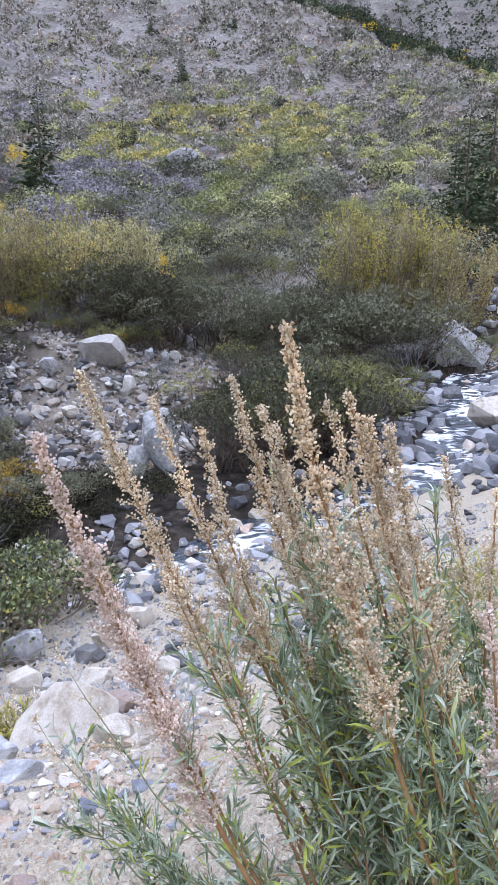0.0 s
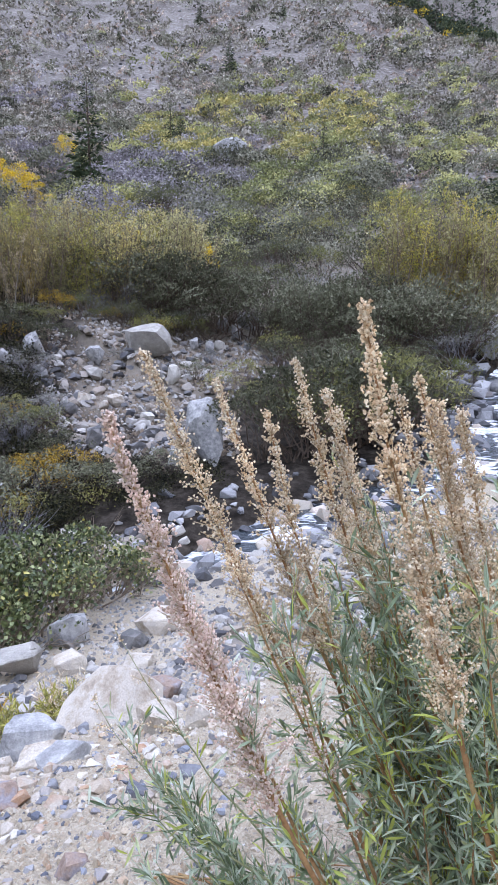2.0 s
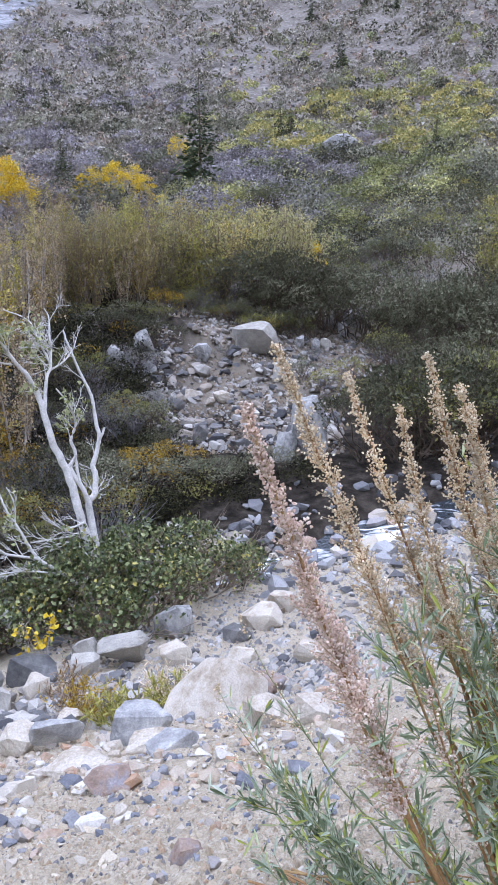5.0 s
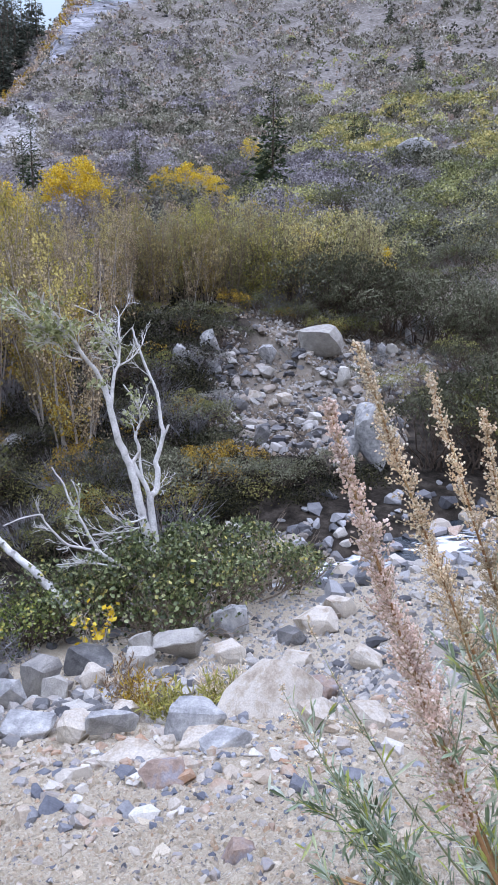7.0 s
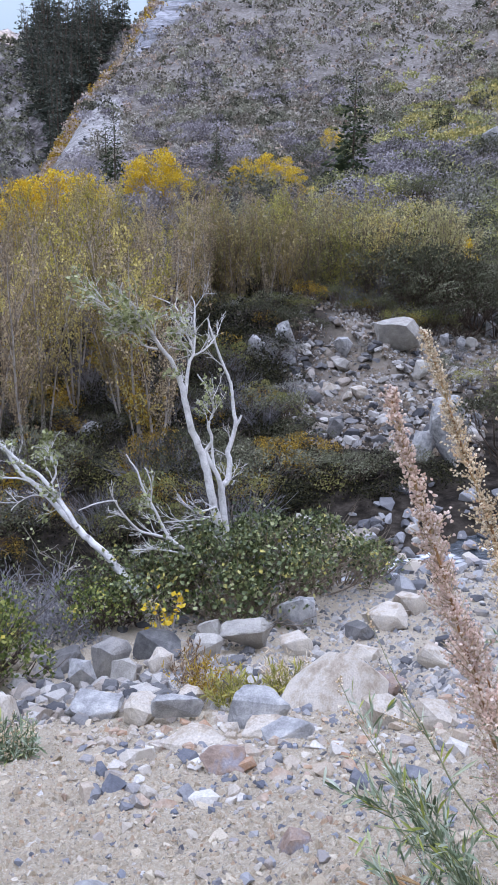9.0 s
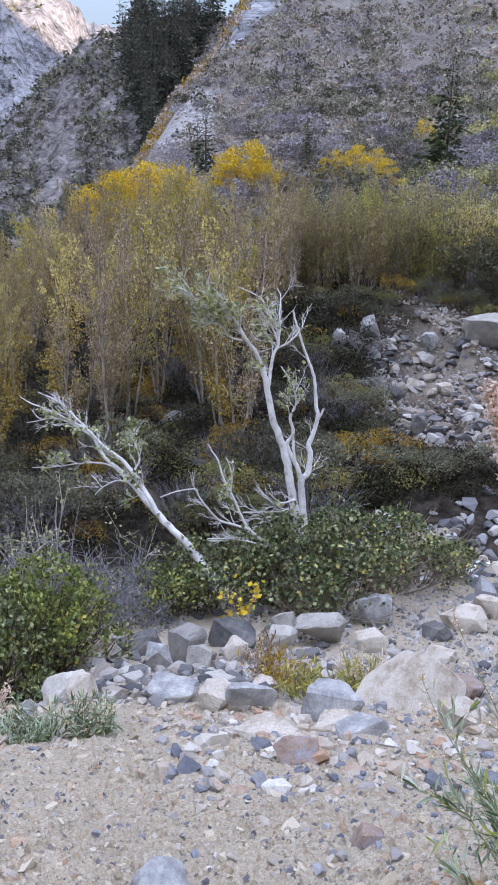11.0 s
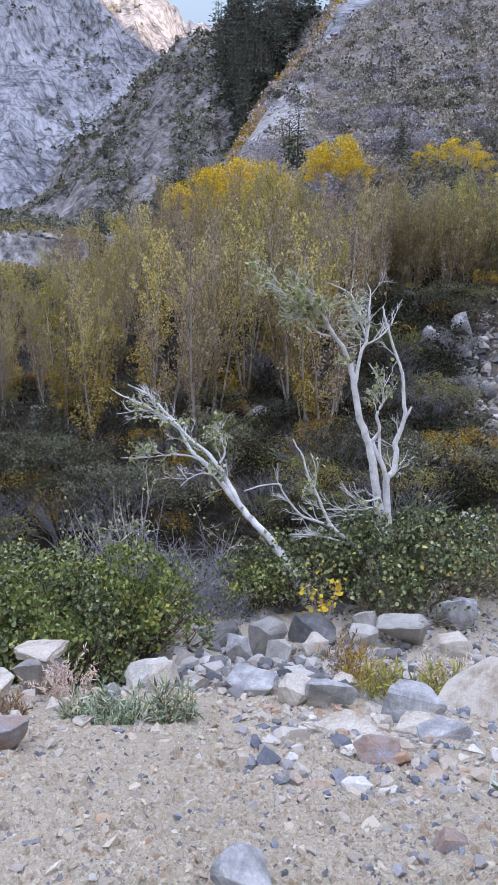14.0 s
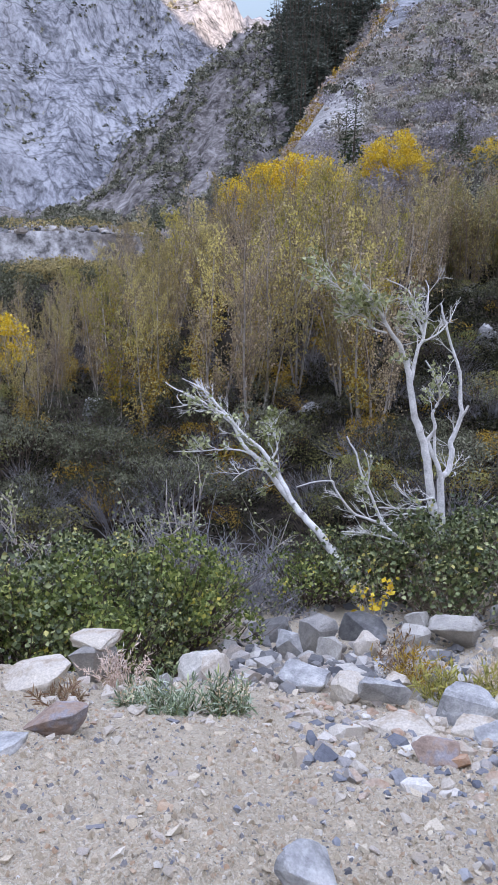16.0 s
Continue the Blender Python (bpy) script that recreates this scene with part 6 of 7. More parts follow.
    white_tree("leaning_white_tree", "white-barked tree leaning far over, its crown of bare twigs", [
        ([(-3.95, 7.50, -3.60), (-4.33, 7.44, -2.69), (-4.53, 7.50, -2.55), (-4.78, 7.58, -2.38), (-4.99, 7.63, -2.26), (-5.17, 7.67, -2.18), (-5.40, 7.73, -2.05), (-5.62, 7.78, -1.92), (-5.84, 7.83, -1.78), (-6.03, 7.87, -1.67), (-6.22, 7.90, -1.59)], 0.075, 0.038),
        ([(-6.20, 7.90, -1.61), (-6.40, 7.94, -1.48), (-6.55, 7.98, -1.31), (-6.71, 8.01, -1.18), (-6.88, 8.04, -1.10), (-7.06, 8.07, -0.98), (-7.23, 8.09, -0.91), (-7.44, 8.11, -0.86), (-7.63, 8.12, -0.82)], 0.035, 0.009),
        ([(-5.30, 7.64, -2.05), (-5.47, 7.69, -1.87), (-5.63, 7.73, -1.73), (-5.76, 7.76, -1.61), (-5.96, 7.80, -1.48), (-6.22, 7.83, -1.38), (-6.38, 7.86, -1.30), (-6.60, 7.89, -1.17), (-6.87, 7.91, -1.11), (-7.09, 7.93, -1.04), (-7.36, 7.94, -0.99), (-7.64, 7.95, -0.94), (-7.81, 7.96, -0.88)], 0.045, 0.009),
        ([(-6.47, 7.90, -1.28), (-6.91, 7.96, -1.15), (-7.24, 7.97, -1.12), (-7.55, 7.97, -1.20), (-7.71, 7.96, -1.24)], 0.017, 0.007),
        ([(-6.08, 7.88, -1.64), (-6.33, 7.85, -1.59), (-6.69, 7.80, -1.64), (-7.05, 7.75, -1.73), (-7.40, 7.69, -1.78)], 0.017, 0.007),
        ([(-5.83, 7.85, -1.65), (-5.77, 7.92, -1.48), (-5.86, 7.99, -1.36), (-6.00, 8.07, -1.24), (-6.11, 8.12, -1.23)], 0.020, 0.008),
        ([(-5.84, 7.83, -1.78), (-6.03, 7.77, -1.76), (-6.20, 7.69, -1.86), (-6.25, 7.60, -1.94)], 0.015, 0.007),
    ], 62, {1: 14, 2: 16, 3: 6, 4: 6, 5: 7, 6: 4}, 700, (-0.55, 0.05, 0.20), (2, 4, 5), 0.36)
    white_tree("fallen_dead_tree", "grey dead tree with crooked bare branches lying over the bush", [
        ([(-3.35, 8.05, -3.30), (-3.67, 8.14, -2.58), (-3.80, 8.09, -2.45), (-3.94, 8.04, -2.32), (-4.10, 7.97, -2.19), (-4.19, 7.94, -2.10), (-4.29, 7.93, -1.93), (-4.37, 7.93, -1.77), (-4.43, 7.92, -1.67), (-4.52, 7.91, -1.50), (-4.60, 7.92, -1.30), (-4.67, 7.91, -1.21), (-4.73, 7.90, -1.11)], 0.036, 0.011),
        ([(-4.18, 7.94, -2.12), (-4.33, 7.81, -2.05), (-4.46, 7.69, -1.97), (-4.58, 7.61, -1.80), (-4.66, 7.55, -1.65), (-4.67, 7.51, -1.57), (-4.83, 7.35, -1.58), (-4.96, 7.19, -1.63)], 0.023, 0.009),
        ([(-3.90, 8.70, -1.92), (-3.99, 8.57, -1.94), (-4.09, 8.45, -1.92), (-4.14, 8.38, -1.84), (-4.20, 8.30, -1.74)], 0.019, 0.009),
        ([(-3.88, 8.68, -2.02), (-4.03, 8.49, -2.04), (-4.23, 8.27, -2.02), (-4.35, 8.12, -2.00)], 0.019, 0.009),
        ([(-4.42, 7.92, -1.69), (-4.43, 7.97, -1.50), (-4.49, 7.99, -1.34), (-4.53, 7.99, -1.27)], 0.016, 0.007),
        ([(-3.79, 8.53, -2.30), (-3.92, 8.44, -2.11), (-4.08, 8.28, -2.06), (-4.18, 8.11, -2.18), (-4.29, 7.96, -2.23)], 0.017, 0.007),
        ([(-3.93, 8.04, -2.34), (-4.15, 7.84, -2.24), (-4.32, 7.66, -2.18), (-4.48, 7.47, -2.15)], 0.016, 0.007),

    ], 63, {0: 8, 1: 7, 2: 5, 3: 5, 5: 5, 6: 6}, 120, (-0.3, -0.1, 0.15), (0,), 0.34)


plant_white_trees()


def plant_near_bushes():
    g = "leafy bushes by the creek"
    for k, (az, r, wide, tall) in enumerate(((20.6, 9.2, 2.1, 1.35), (17.0, 9.9, 1.9, 1.25), (24.0, 9.0, 1.9, 1.3), (27.0, 9.0, 1.6, 1.05), (14.2, 10.6, 1.6, 0.85), (12.0, 11.2, 1.1, 0.6), (22.0, 8.3, 1.4, 0.85))):
        x, y = spot(az, r)
        set_down(mound_shrub("leafy_bush", 600 + k, wide, tall, LEAF_GREEN, int(900 * wide * tall), "round-leaved green bush with pale bare twigs by the creek", 0.052, TWIG_TAN, 22, g, 0.5, 0.85, 1.0, 0.35), x, y, k * 71)
    for k, (az, r, wide, tall) in enumerate(((44.6, 6.9, 1.7, 1.7), (48.6, 6.2, 1.7, 1.6), (52.6, 6.0, 1.7, 1.55), (56.8, 6.0, 1.6, 1.5), (42.6, 7.4, 1.2, 1.0), (50.5, 7.4, 1.9, 2.0), (33.5, 8.6, 1.2, 0.7), (30.4, 8.8, 1.5, 0.95), (59.6, 6.4, 1.6, 1.3))):
        x, y = spot(az, r)
        set_down(mound_shrub("leafy_bush", 620 + k, wide, tall, (LEAF_FRESH, LEAF_GREEN)[k % 2], int(1350 * wide * tall), "round-leaved green bush turning yellow at places", 0.042, BARK_BROWN, 22, g, 0.5, 0.85, 1.0, 0.35), x, y, k * 53)
    for k, (az, r, wide, tall) in enumerate(((38.5, 8.8, 1.6, 0.95), (42.5, 9.2, 2.2, 1.6), (46.6, 8.6, 2.2, 1.7), (35.5, 9.0, 1.5, 0.8), (51.0, 8.6, 2.0, 1.6), (36.8, 8.1, 1.1, 0.55), (54.6, 7.4, 1.8, 1.5), (40.4, 8.2, 1.5, 0.9))):
        x, y = spot(az, r)
        set_down(shrub("bare_thicket", 640 + k, wide, tall, LEAF_GREEN, 260, "tangle of bare silvery twigs by the creek", 0.045, TWIG_BLUE, 30, g, 0.06, 5, 0.6), x, y, k * 37)
    for k, (az, r, tall) in enumerate(((43.5, 10.2, 2.7), (46.5, 9.8, 2.5), (55.5, 9.2, 2.4), (37.6, 11.0, 2.4), (32.4, 11.5, 2.2))):
        x, y = spot(az, r)
        t = shrub("young_willow", 660 + k, 1.5, tall, LEAF_PALE, 700, "thin young willow with pale stems and small green leaves", 0.055, BARK_GREY, 8, g, 0.05, 2, 0.7)
        set_down(t, x, y, k * 91)
    x, y = spot(28.0, 7.4)
    set_down(shrub("yellow_sprig", 680, 0.4, 0.35, LEAF_YELLOW, 60, "sprig of bright yellow leaves hanging at the bush", 0.06, BARK_GREY, 5, g, 0.03, 1, 0.85), x, y, 0, 1.0, -0.35)


plant_near_bushes()


def plant_far_bank():
    rng = np.random.default_rng(71)
    g = "shrubs of the far bank"
    dark = [mound_shrub("dark_shrub", 700 + k, 3.2, 2.0, LEAF_DARK, 1500, "dense dark green shrub on top of the far bank", 0.085, None, 17, g) for k in range(3)]
    olive = [mound_shrub("olive_shrub", 710 + k, 2.5, 1.6, LEAF_OLIVE, 900, "olive shrub turning yellow on the far bank", 0.085, None, 13, g, layered=0.8) for k in range(2)]
    ochre = mound_shrub("ochre_shrub", 720, 1.9, 1.2, LEAF_OCHRE, 1200, "ochre-orange shrub by the creek", 0.06, None, 14, g, layered=0.9)
    silver = mound_shrub("silvery_shrub", 722, 2.1, 1.4, LEAF_SAGE, 800, "silvery grey-green shrub on the far bank", 0.075, TWIG_BLUE, 13, g, ragged=0.4)
    plum = mound_shrub("bare_shrub", 724, 2.2, 1.6, LEAF_PLUM, 420, "leafless plum-grey shrub of fine twigs", 0.09, TWIG_BLUE, 14, g, 0.8, 0.16, 0.9, 1.0)
    used = set()

    def put(src, az, r, s, tall=1.0):
        x, y = spot(az, r)
        if src.name in used:
            copy_down(src, x, y, rng.uniform(0, 360), s, tall=tall)
        else:
            used.add(src.name)
            set_down(src, x, y, rng.uniform(0, 360), s)

    for k in range(52):       # the dark hedge above the eroded bank
        put((dark + [silver])[k % 4], rng.uniform(-13, 14), rng.uniform(31.0, 40), rng.uniform(0.75, 1.8), rng.uniform(0.8, 1.25))
    for az, r, s in ((12.6, 32.4, 1.6), (10.2, 32.0, 1.75), (7.6, 32.3, 1.7), (5.4, 32.8, 1.45), (-1.8, 33.0, 1.5), (-4.6, 32.4, 1.65), (-7.6, 32.2, 1.6), (-10.6, 32.6, 1.5)):
        put(dark[int(rng.integers(3))], az, r, s, 1.05)
    for k in range(22):
        put((dark[0], olive[0], olive[1])[k % 3], rng.uniform(-12, 1.5), rng.uniform(24, 32), rng.uniform(0.55, 0.9))
    for k in range(26):
        put((olive + [silver, dark[0]])[k % 4], rng.uniform(-12, 17), rng.uniform(40, 52), rng.uniform(0.8, 1.3), rng.uniform(0.8, 1.2))
    for az, r, s in ((-2.4, 19.4, 1.35), (-4.4, 20.0, 1.65), (-6.8, 21.4, 1.6), (-9.0, 22.6, 1.2), (-10.8, 24.5, 0.85), (-4.2, 22.0, 1.1), (-7.0, 24.2, 1.1), (-1.2, 21.0, 0.9), (-11.6, 27.0, 0.9), (2.4, 22.5, 0.75)):
        put(olive[int(rng.integers(2))], az, r, s)
    for az, r, s in ((18.4, 17.2, 0.8), (16.9, 17.8, 0.75), (19.6, 18.0, 0.8)):
        put(ochre, az, r, s)
    for az, r, s in ((14.9, 16.6, 0.62), (13.2, 16.8, 0.55), (21.4, 17.4, 0.75), (17.6, 18.8, 0.62), (20.0, 20.5, 0.8), (9.6, 17.6, 0.5), (23.4, 18.0, 0.8)):
        put(dark[int(rng.integers(3))], az, r, s, 0.8)
    for az, r, s in ((18.2, 22.5, 0.7), (19.4, 25, 0.9), (17.8, 27.5, 0.7), (20.4, 28, 0.9), (19.0, 20.8, 0.7), (13.0, 27.2, 0.4), (7.2, 26.2, 0.5), (6.2, 28.4, 0.5), (1.2, 29.6, 0.6), (5.4, 24.4, 0.6), (3.6, 26.4, 0.6)):
        put((dark[0], olive[0], dark[1], silver)[int(az * 7) % 4], az, r, s, 0.9)
    for k in range(60):       # shrubs above the hedge and at the hill foot
        put((olive[0], silver, dark[1], olive[1], silver, dark[2])[k % 6], rng.uniform(-14, 12), rng.uniform(42, 66), rng.uniform(0.9, 1.6), rng.uniform(0.8, 1.1))
    for k in range(24):       # at the feet of the willows
        put((olive[0], dark[0], ochre, olive[1], silver)[k % 5], 8 + 0.75 * k, 30.6 + rng.normal() * 0.4, rng.uniform(0.5, 0.85))
    for k in range(110):      # undergrowth of the grove
        az, r = rng.uniform(19, 58), 14.5 + 11 * rng.random() ** 1.3
        if creek_at(np.array([spot(az, r)[0]]), np.array([spot(az, r)[1]]))[0][0] > 2.6:
            put((ochre, plum, olive[0], dark[1], plum, dark[2], plum)[k % 7], az, r, rng.uniform(0.5, 0.95), rng.uniform(0.8, 1.15))
    for az, r, s in ((2.2, 18.6, 1.1), (-0.6, 18.8, 1.35), (-3.2, 19.4, 1.5), (-6.0, 20.6, 1.45), (-1.6, 21.6, 1.3), (-5.0, 22.8, 1.4), (-8.6, 22.4, 1.1)):
        put(dark[int(rng.integers(3))], az, r, s, 1.0)
    for az, r, s in ((-14.5, 33, 0.9), (-16.4, 34.5, 1.0), (-13.2, 35.5, 1.1), (-15.6, 37, 1.2), (-17.4, 36, 1.1)):
        put(olive[int(rng.integers(2))], az, r, s)


plant_far_bank()

# ---- the flowering plant close to the camera ----
STEM = material("reddish stem", [(0.0, (0.22, 0.11, 0.05)), (0.5, (0.36, 0.205, 0.095)), (1.0, (0.42, 0.32, 0.15))], scale=16, rough=0.6, bump=0.1, fine=120)
STEM_GREEN = material("green stem", [(0.0, (0.22, 0.24, 0.12)), (1.0, (0.36, 0.36, 0.20))], scale=16, rough=0.7, bump=0.0, fine=120)
STALK = material("tan stalk", [(0.0, (0.42, 0.33, 0.20)), (1.0, (0.62, 0.52, 0.36))], scale=20, rough=0.8, bump=0.0)
FLOWER = leafy("dry flower heads", [(0.0, (0.64, 0.48, 0.30)), (0.3, (0.80, 0.66, 0.46)), (0.7, (0.90, 0.79, 0.61)), (1.0, (0.95, 0.89, 0.76))], thin=0.45)
FLOWER_PINK = leafy("pinkish dry flower heads", [(0.0, (0.68, 0.53, 0.44)), (0.4, (0.83, 0.69, 0.60)), (0.8, (0.91, 0.80, 0.72)), (1.0, (0.95, 0.88, 0.82))], thin=0.5)
SAGE_LEAF = leafy("grey-green leaves", [(0.0, (0.10, 0.135, 0.07)), (0.35, (0.23, 0.29, 0.17)), (0.65, (0.39, 0.455, 0.32)), (0.86, (0.60, 0.65, 0.53)), (1.0, (0.44, 0.48, 0.12))], rough=0.5, thin=0.2)


def blades(b, rng, pos, along, size, width):
    """Narrow lance-shaped leaves of six faces, bent and folded."""
    m = len(pos)
    along = along / np.linalg.norm(along, axis=1, keepdims=True)
    side = np.cross(along, rng.normal(size=(m, 3)) * 0.6 + np.array([0, 0, 1.0]))
    side /= np.linalg.norm(side, axis=1, keepdims=True) + 1e-9
    up = np.cross(side, along)
    bend = rng.normal(size=(m, 1)) * 0.16 - 0.05
    rows = []
    for u, w in ((0.0, 0.12), (0.3, 0.85), (0.62, 1.0), (1.0, 0.0)):
        c = pos + along * (size * u)[:, None] + up * (bend * (size * u * u)[:, None])
        h = (size * width * 0.5 * w)[:, None]
        if w > 0:
            rows += [c - side * h + up * h * 0.35, c, c + side * h + up * h * 0.35]
        else:
            rows += [c]
    v = np.stack(rows, 1)
    f4 = np.array([(0, 3, 4, 1), (1, 4, 5, 2), (3, 6, 7, 4), (4, 7, 8, 5)])
    f3 = np.array([(6, 9, 7), (7, 9, 8)])
    o = np.arange(m)[:, None, None] * 10
    b.v.append(v.reshape(-1, 3))
    b.f4.append((f4[None] + o).reshape(-1, 4) + b.n)
    b.f3.append((f3[None] + o).reshape(-1, 3) + b.n)
    b.n += m * 10


BUD_V = np.array([(0, 0, -1.0), (0.85, 0, -0.1), (-0.42, 0.74, 0.0), (-0.42, -0.74, 0.1), (0.2, 0.3, 0.8), (-0.1, -0.4, 0.85)])
BUD_F = np.array([(0, 2, 1), (0, 3, 2), (0, 1, 3), (1, 2, 4), (2, 3, 4), (3, 5, 4), (3, 1, 5), (1, 4, 5)])


def buds(b, rng, pos, size):
    m = len(pos)
    ax = rng.normal(size=(m, 3))
    ax /= np.linalg.norm(ax, axis=1, keepdims=True)
    s2 = np.cross(ax, rng.normal(size=(m, 3)))
    s2 /= np.linalg.norm(s2, axis=1, keepdims=True)
    s3 = np.cross(ax, s2)
    v = (s2[:, None, :] * BUD_V[None, :, :1] + s3[:, None, :] * BUD_V[None, :, 1:2] + ax[:, None, :] * BUD_V[None, :, 2:]) * size[:, None, None] * rng.uniform(0.8, 1.2, (m, 6, 1)) + pos[:, None, :]
    b.add(v.reshape(-1, 3), (BUD_F[None] + np.arange(m)[:, None, None] * 6).reshape(-1, 3))


def on_line(p, u):
    f = u * (len(p) - 1)
    a = np.minimum(f.astype(int), len(p) - 2)
    return p[a] + (p[a + 1] - p[a]) * (f - a)[:, None], p[a + 1] - p[a]


def sage_stem(plant, rng, foot, tip, head, dense, flower, leaves, thick=1.0, fine=False):
    """One stem: a bent line from foot to tip, its leaves, and a head of small dry flowers over the top part."""
    foot, tip = np.array(foot, float), np.array(tip, float)
    ln = np.linalg.norm(tip - foot)
    ctrl = foot + (tip - foot) * 0.5 + np.array([(tip[0] - foot[0]) * 0.10 + 0.02 * rng.normal(), rng.normal() * 0.03, -0.03])
    t = np.linspace(0, 1, 22)[:, None]
    p = foot * (1 - t) ** 2 + 2 * ctrl * t * (1 - t) + tip * t * t
    p += np.cumsum(rng.normal(size=p.shape) * 0.0016, axis=0)
    p += (tip - p[-1]) * t
    st = Build()
    st.tube(p, np.linspace(0.0060, 0.0011, 22) * (0.7 + 0.3 * ln) * thick, 6)
    stem = part("stem", st, STEM if thick > 0.7 else STEM_GREEN, plant, "", True)
    # flower head: short side sprays set with buds
    if head > 0:
        hb, sp = Build(), Build()
        pos, size = [], []
        n_s = int(dense * head * ln * 330)
        for u in np.sort(1 - head * rng.random(n_s) ** 1.25):
            q, d = on_line(p, np.array([u]))
            d = d[0] / np.linalg.norm(d[0])
            rel = (1 - u) / head
            L = (0.009 + 0.054 * rel ** 0.85) * rng.uniform(0.35, 1.25)
            side = rng.normal(size=3)
            side -= d * (side @ d)
            side /= np.linalg.norm(side)
            w = wander(rng, q[0], d * rng.uniform(0.8, 1.5) + side * 0.85, L, 2, 0.12)
            sp.tube(w, np.linspace(0.0009, 0.0006, 3), 3)
            k = max(5, int(L * 400 * rng.uniform(0.7, 1.2)))
            pp, _ = on_line(w, rng.uniform(0.15, 1.0, k))
            pos.append(pp + rng.normal(size=(k, 3)) * 0.0032)
            size.append(rng.uniform(0.0018, 0.0031, k))
        buds(hb, rng, np.concatenate(pos), np.concatenate(size))
        tagged(part("flower_head", hb, flower, stem), kind="stuff")
        part("spray", sp, STALK, stem)
    if leaves:
        lb = Build()
        u = rng.uniform(0.05, 1 - head * 0.75, leaves)
        q, d = on_line(p, u)
        d /= np.linalg.norm(d, axis=1, keepdims=True)
        al = rng.normal(size=(leaves, 3)) * 0.75 + d * 0.9 + np.array([0, 0, 0.15])
        blades(lb, rng, q, al, rng.uniform(0.028, 0.072, leaves) * (1.15 - 0.6 * u) * (0.5 if fine else 1.0), rng.uniform(0.09, 0.15))
        # small leafy side shoots
        m = leaves // 5
        us = rng.uniform(0.10, 1 - head * 0.8, m)
        qs, ds = on_line(p, us)
        for c in range(m):
            dd = ds[c] / np.linalg.norm(ds[c])
            w = wander(rng, qs[c], dd * 1.1 + rng.normal(size=3) * 0.45, rng.uniform(0.05, 0.13), 5, 0.10, 0.04)
            lb.tube(w, np.linspace(0.0012, 0.0006, 6), 3)
            k = 8
            pp, dp = on_line(w, rng.uniform(0.1, 1.0, k))
            blades(lb, rng, pp, dp / np.linalg.norm(dp, axis=1, keepdims=True) + rng.normal(size=(k, 3)) * 0.55, rng.uniform(0.018, 0.042, k), 0.15)
        part("foliage", lb, SAGE_LEAF, stem)
    return stem


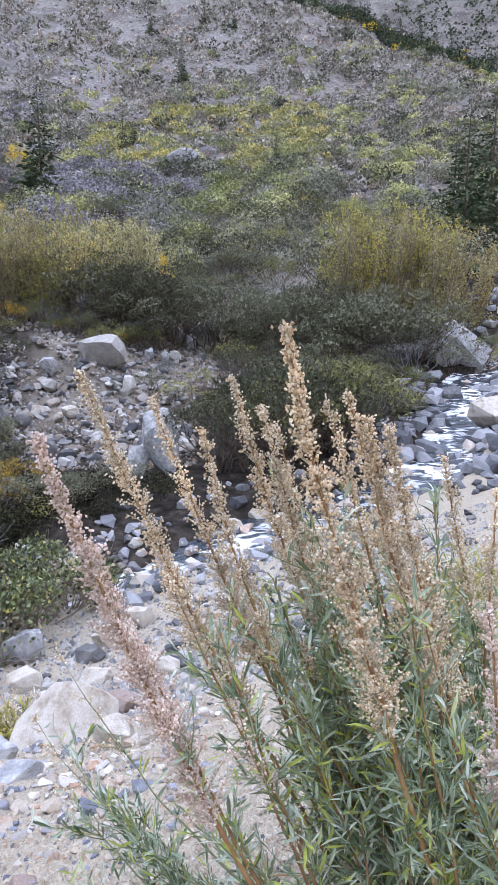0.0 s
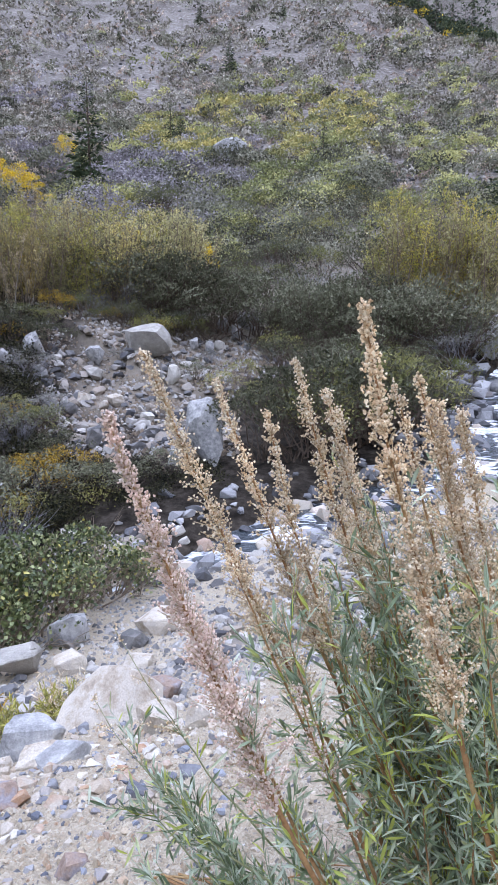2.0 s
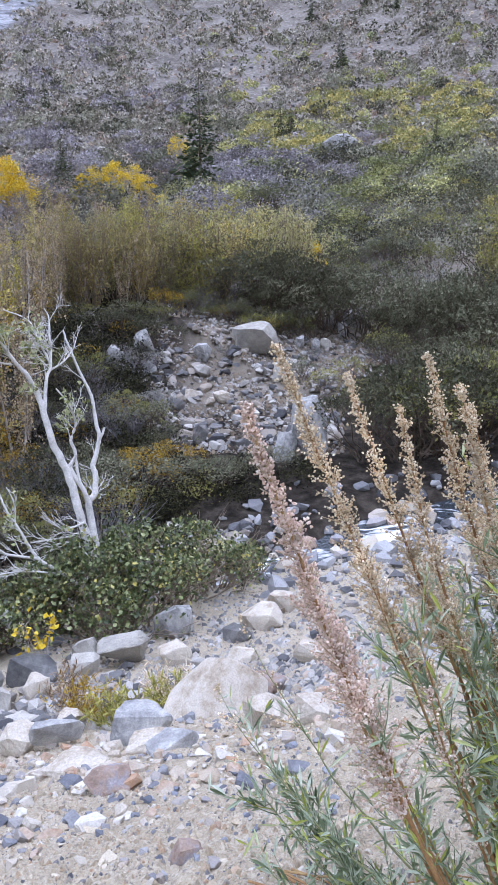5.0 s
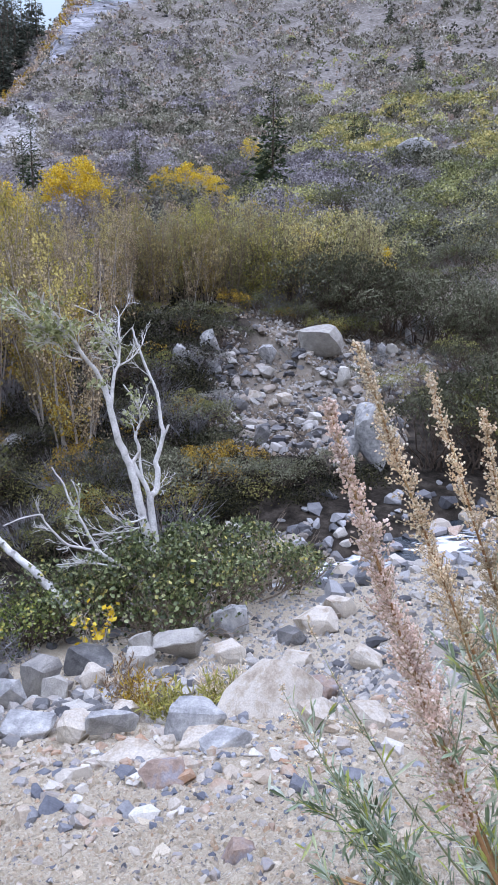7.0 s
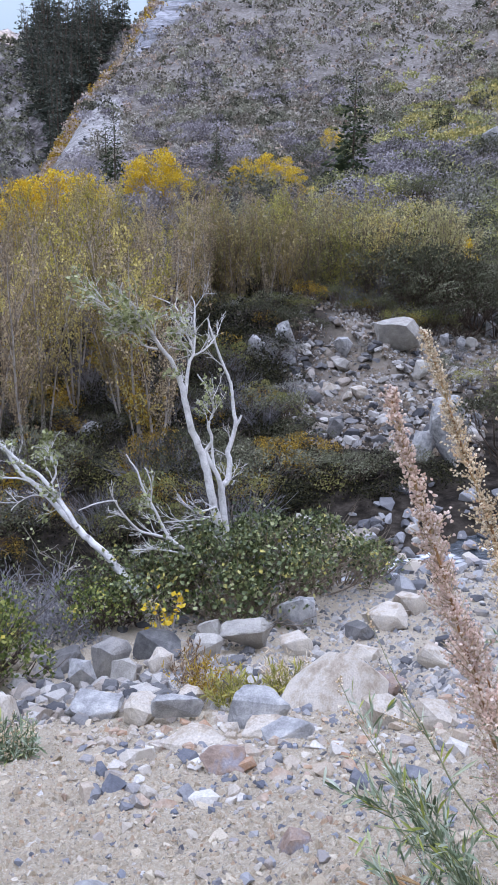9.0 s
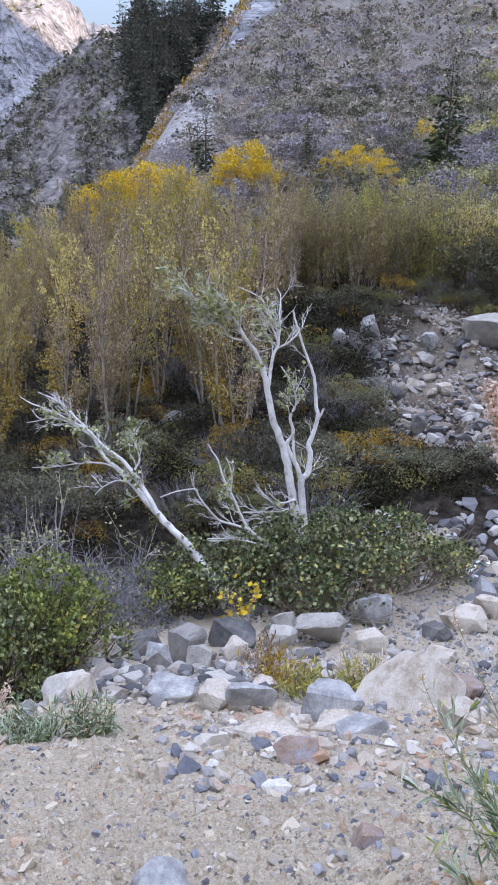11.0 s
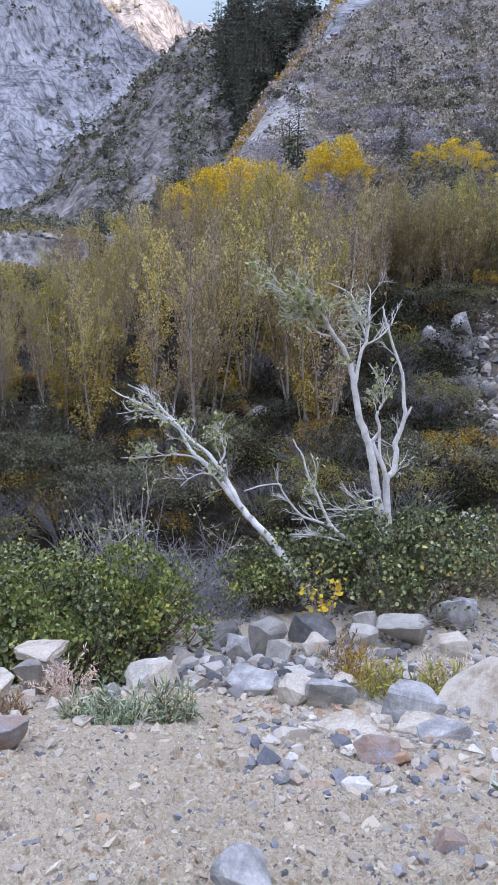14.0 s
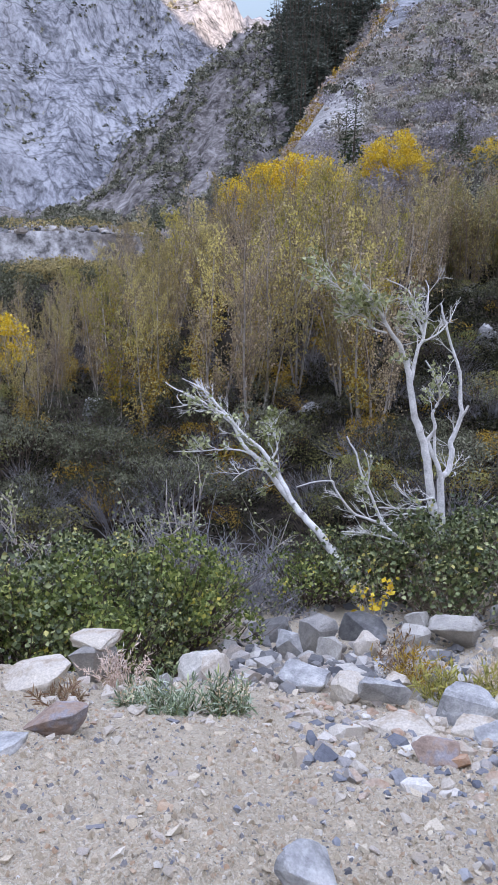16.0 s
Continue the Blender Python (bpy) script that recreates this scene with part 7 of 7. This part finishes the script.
def plant_sage():
    rng = np.random.default_rng(81)
    plant = thing("sagewort_plant", "tall sagewort with tan dry flower heads and grey-green leaves", "plant", "", (0, 0, 0))
    # tip of each tall stem, its foot, share of the head, density
    tall = [
        ((0.04, 0.85, 1.33), (0.42, 0.98, 0.06), 0.42, 1.35), ((-0.26, 1.17, 1.24), (0.34, 1.16, 0.05), 0.46, 1.35), ((-0.03, 1.30, 1.21), (0.42, 1.28, 0.05), 0.36, 1.1), ((-0.15, 1.19, 1.19), (0.36, 1.22, 0.05), 0.38, 1.1),
        ((-0.07, 1.15, 1.15), (0.40, 1.16, 0.05), 0.34, 1.0), ((0.02, 1.25, 1.17), (0.46, 1.24, 0.05), 0.36, 1.15), ((0.05, 1.35, 1.12), (0.48, 1.34, 0.04), 0.30, 0.8), ((0.14, 1.09, 1.22), (0.52, 1.14, 0.05), 0.34, 1.1),
        ((0.17, 1.09, 1.18), (0.55, 1.12, 0.05), 0.36, 1.3), ((0.19, 1.03, 1.18), (0.55, 1.06, 0.06), 0.38, 1.4), ((0.35, 1.35, 1.06), (0.60, 1.34, 0.04), 0.30, 0.8), ((0.12, 1.19, 1.19), (0.50, 1.20, 0.05), 0.26, 0.8),
    ]
    for tip, foot, head, dense in tall:
        sage_stem(plant, rng, foot, tip, head * 1.05, dense * 1.15, FLOWER, 70)
    # nearer stems at the side, pinkish and bent outwards
    for tip, foot, head, dense in (((-0.25, 0.89, 1.20), (0.26, 0.94, 0.06), 0.48, 1.8), ((-0.21, 0.98, 1.03), (0.24, 1.00, 0.06), 0.38, 0.7), ((0.27, 0.81, 1.02), (0.42, 0.86, 0.06), 0.35, 0.8), ((-0.15, 0.93, 0.92), (0.26, 0.96, 0.06), 0.26, 0.45), ((-0.02, 0.98, 0.80), (0.30, 1.0, 0.06), 0.34, 0.35)):
        sage_stem(plant, rng, foot, tip, head, dense, FLOWER_PINK, 55)
    # short leafy stems that fill the clump
    for k in range(92):
        fx, fy = 0.45 + float(np.clip(rng.normal(), -1.0, 1.8)) * 0.15, 1.18 + rng.normal() * 0.15
        lean = rng.uniform(-0.55, -0.10)
        h = rng.uniform(0.45, 0.98)
        sage_stem(plant, rng, (fx, fy, 0.05), (fx + lean * h, fy + rng.normal() * 0.06, h), 0.16 if rng.random() < 0.06 else 0.0, 0.5, FLOWER, 120)
    # low shoots that lie out over the gravel
    for tip, foot in (((-0.32, 1.26, 0.50), (0.10, 1.15, 0.10)), ((-0.22, 1.22, 0.42), (0.10, 1.12, 0.08)), ((-0.14, 1.15, 0.36), (0.12, 1.08, 0.06)), ((-0.26, 1.10, 0.36), (0.10, 1.05, 0.06)), ((-0.06, 1.06, 0.40), (0.16, 1.02, 0.06)), ((-0.30, 1.20, 0.44), (0.12, 1.12, 0.10)), ((-0.20, 1.28, 0.36), (0.14, 1.18, 0.06)), ((-0.12, 1.20, 0.30), (0.14, 1.14, 0.05)), ((-0.02, 1.14, 0.30), (0.18, 1.10, 0.05))):
        sage_stem(plant, rng, foot, tip, 0.0, 0, FLOWER, 130, 0.6, True)
    for tip, foot in (((-0.32, 1.16, 0.79), (0.06, 1.12, 0.30)), ((-0.36, 1.15, 0.67), (0.02, 1.12, 0.28))):
        sage_stem(plant, rng, foot, tip, 0.42, 0.12, FLOWER, 10, 0.45)
    for tip, foot in (((0.52, 1.15, 0.95), (0.44, 1.2, 0.05)), ((0.44, 1.05, 0.98), (0.42, 1.1, 0.05)), ((0.40, 1.2, 1.04), (0.42, 1.25, 0.05)), ((0.50, 1.3, 0.98), (0.46, 1.3, 0.05))):
        sage_stem(plant, rng, foot, tip, 0.3, 0.8, FLOWER, 60)


plant_sage()


def weed(seed, x, y, wide, tall, mat, stems, leaf, label, width=0.14, heads=None):
    """A low herb: thin stems that fan out, each with narrow leaves, some with dry heads."""
    rng = np.random.default_rng(seed)
    herb = thing("weed", label, "weed", "small plants of the gravel")
    st, lb, hd = Build(), Build(), Build()
    for _ in range(stems):
        th, rad = rng.uniform(0, 6.283), wide / 2 * rng.random() ** 0.6
        c, s = math.cos(th), math.sin(th)
        root = (c * rad * 0.5, s * rad * 0.5, -0.03)
        p = wander(rng, root, (c * rad * 0.7, s * rad * 0.7, tall), tall * rng.uniform(0.55, 1.1), 6, 0.12)
        st.tube(p, np.linspace(0.0028, 0.0012, 7), 3)
        k = 16
        pp, dp = on_line(p, rng.uniform(0.12, 1.0, k))
        blades(lb, rng, pp, dp / np.linalg.norm(dp, axis=1, keepdims=True) + rng.normal(size=(k, 3)) * 0.8, leaf * rng.uniform(0.6, 1.3, k), width)
        if heads is not None and rng.random() < 0.6:
            pp, _ = on_line(p, rng.uniform(0.6, 1.0, 14))
            buds(hd, rng, pp + rng.normal(size=(14, 3)) * 0.008, rng.uniform(0.004, 0.008, 14))
    part("stem", st, STALK if mat is not SAGE_LEAF else STEM_GREEN, herb)
    part("foliage", lb, mat, herb)
    if hd.n:
        tagged(part("flower_head", hd, heads, herb), kind="stuff")
    set_down(herb, x, y, seed * 40 % 360)


def small_plants():
    weed(900, -2.45, 2.42, 0.34, 0.20, SAGE_LEAF, 46, 0.055, "low grey-green herb on the gravel")
    weed(901, -2.24, 2.58, 0.30, 0.22, SAGE_LEAF, 40, 0.055, "low grey-green herb beside a rock", heads=FLOWER)
    weed(902, -2.66, 2.36, 0.26, 0.18, SAGE_LEAF, 26, 0.05, "low grey-green herb with pale dry heads", heads=FLOWER)
    weed(903, -3.16, 2.72, 0.36, 0.26, FLOWER_PINK, 40, 0.040, "dry pinkish herb under the bush", heads=FLOWER_PINK)
    weed(904, -2.78, 1.98, 0.26, 0.12, LEAF_RUST, 22, 0.05, "dry brown tuft on the gravel")
    weed(905, -3.02, 1.62, 0.22, 0.14, LEAF_SAGE, 16, 0.06, "thin grey grass on the gravel")
    weed(906, -1.75, 4.12, 0.42, 0.26, LEAF_LIME, 46, 0.065, "yellowing weeds between the rocks")
    weed(907, -2.02, 4.30, 0.40, 0.36, LEAF_OCHRE, 34, 0.060, "dry yellow weeds between the rocks", heads=LEAF_OCHRE)
    weed(908, -1.48, 4.45, 0.42, 0.24, LEAF_LIME, 40, 0.065, "yellowing grass between the rocks")
    weed(909, -2.30, 4.62, 0.30, 0.40, LEAF_RUST, 22, 0.055, "dry russet weeds between the rocks", heads=LEAF_RUST)
    weed(910, -1.62, 4.75, 0.40, 0.30, FLOWER, 30, 0.05, "pale dry weeds between the rocks", heads=FLOWER)
    weed(911, 1.05, 3.6, 0.5, 0.42, LEAF_LIME, 46, 0.08, "yellow-green weeds on the bank")
    weed(912, 1.9, 6.4, 0.7, 0.5, LEAF_LIME, 50, 0.09, "yellow-green weeds on the bank")
    # dead stalks lying by the plant
    b = Build()
    rng = np.random.default_rng(95)
    for _ in range(5):
        x, y = -0.32 + rng.normal() * 0.05, 1.42 + rng.normal() * 0.05
        w = wander(rng, (x, y, 0), (0.9, -0.25 + rng.normal() * 0.1, 0.05), 0.45, 8, 0.05)
        w[:, 2] = [ground_z(q[0], q[1]) + 0.012 + 0.004 * k for k, q in enumerate(w)]
        b.tube(w, np.linspace(0.003, 0.0015, 9), 5)
    tagged(part("dead_stalks", b, STEM), "dead reddish stalks lying on the gravel", "stalk")


small_plants()
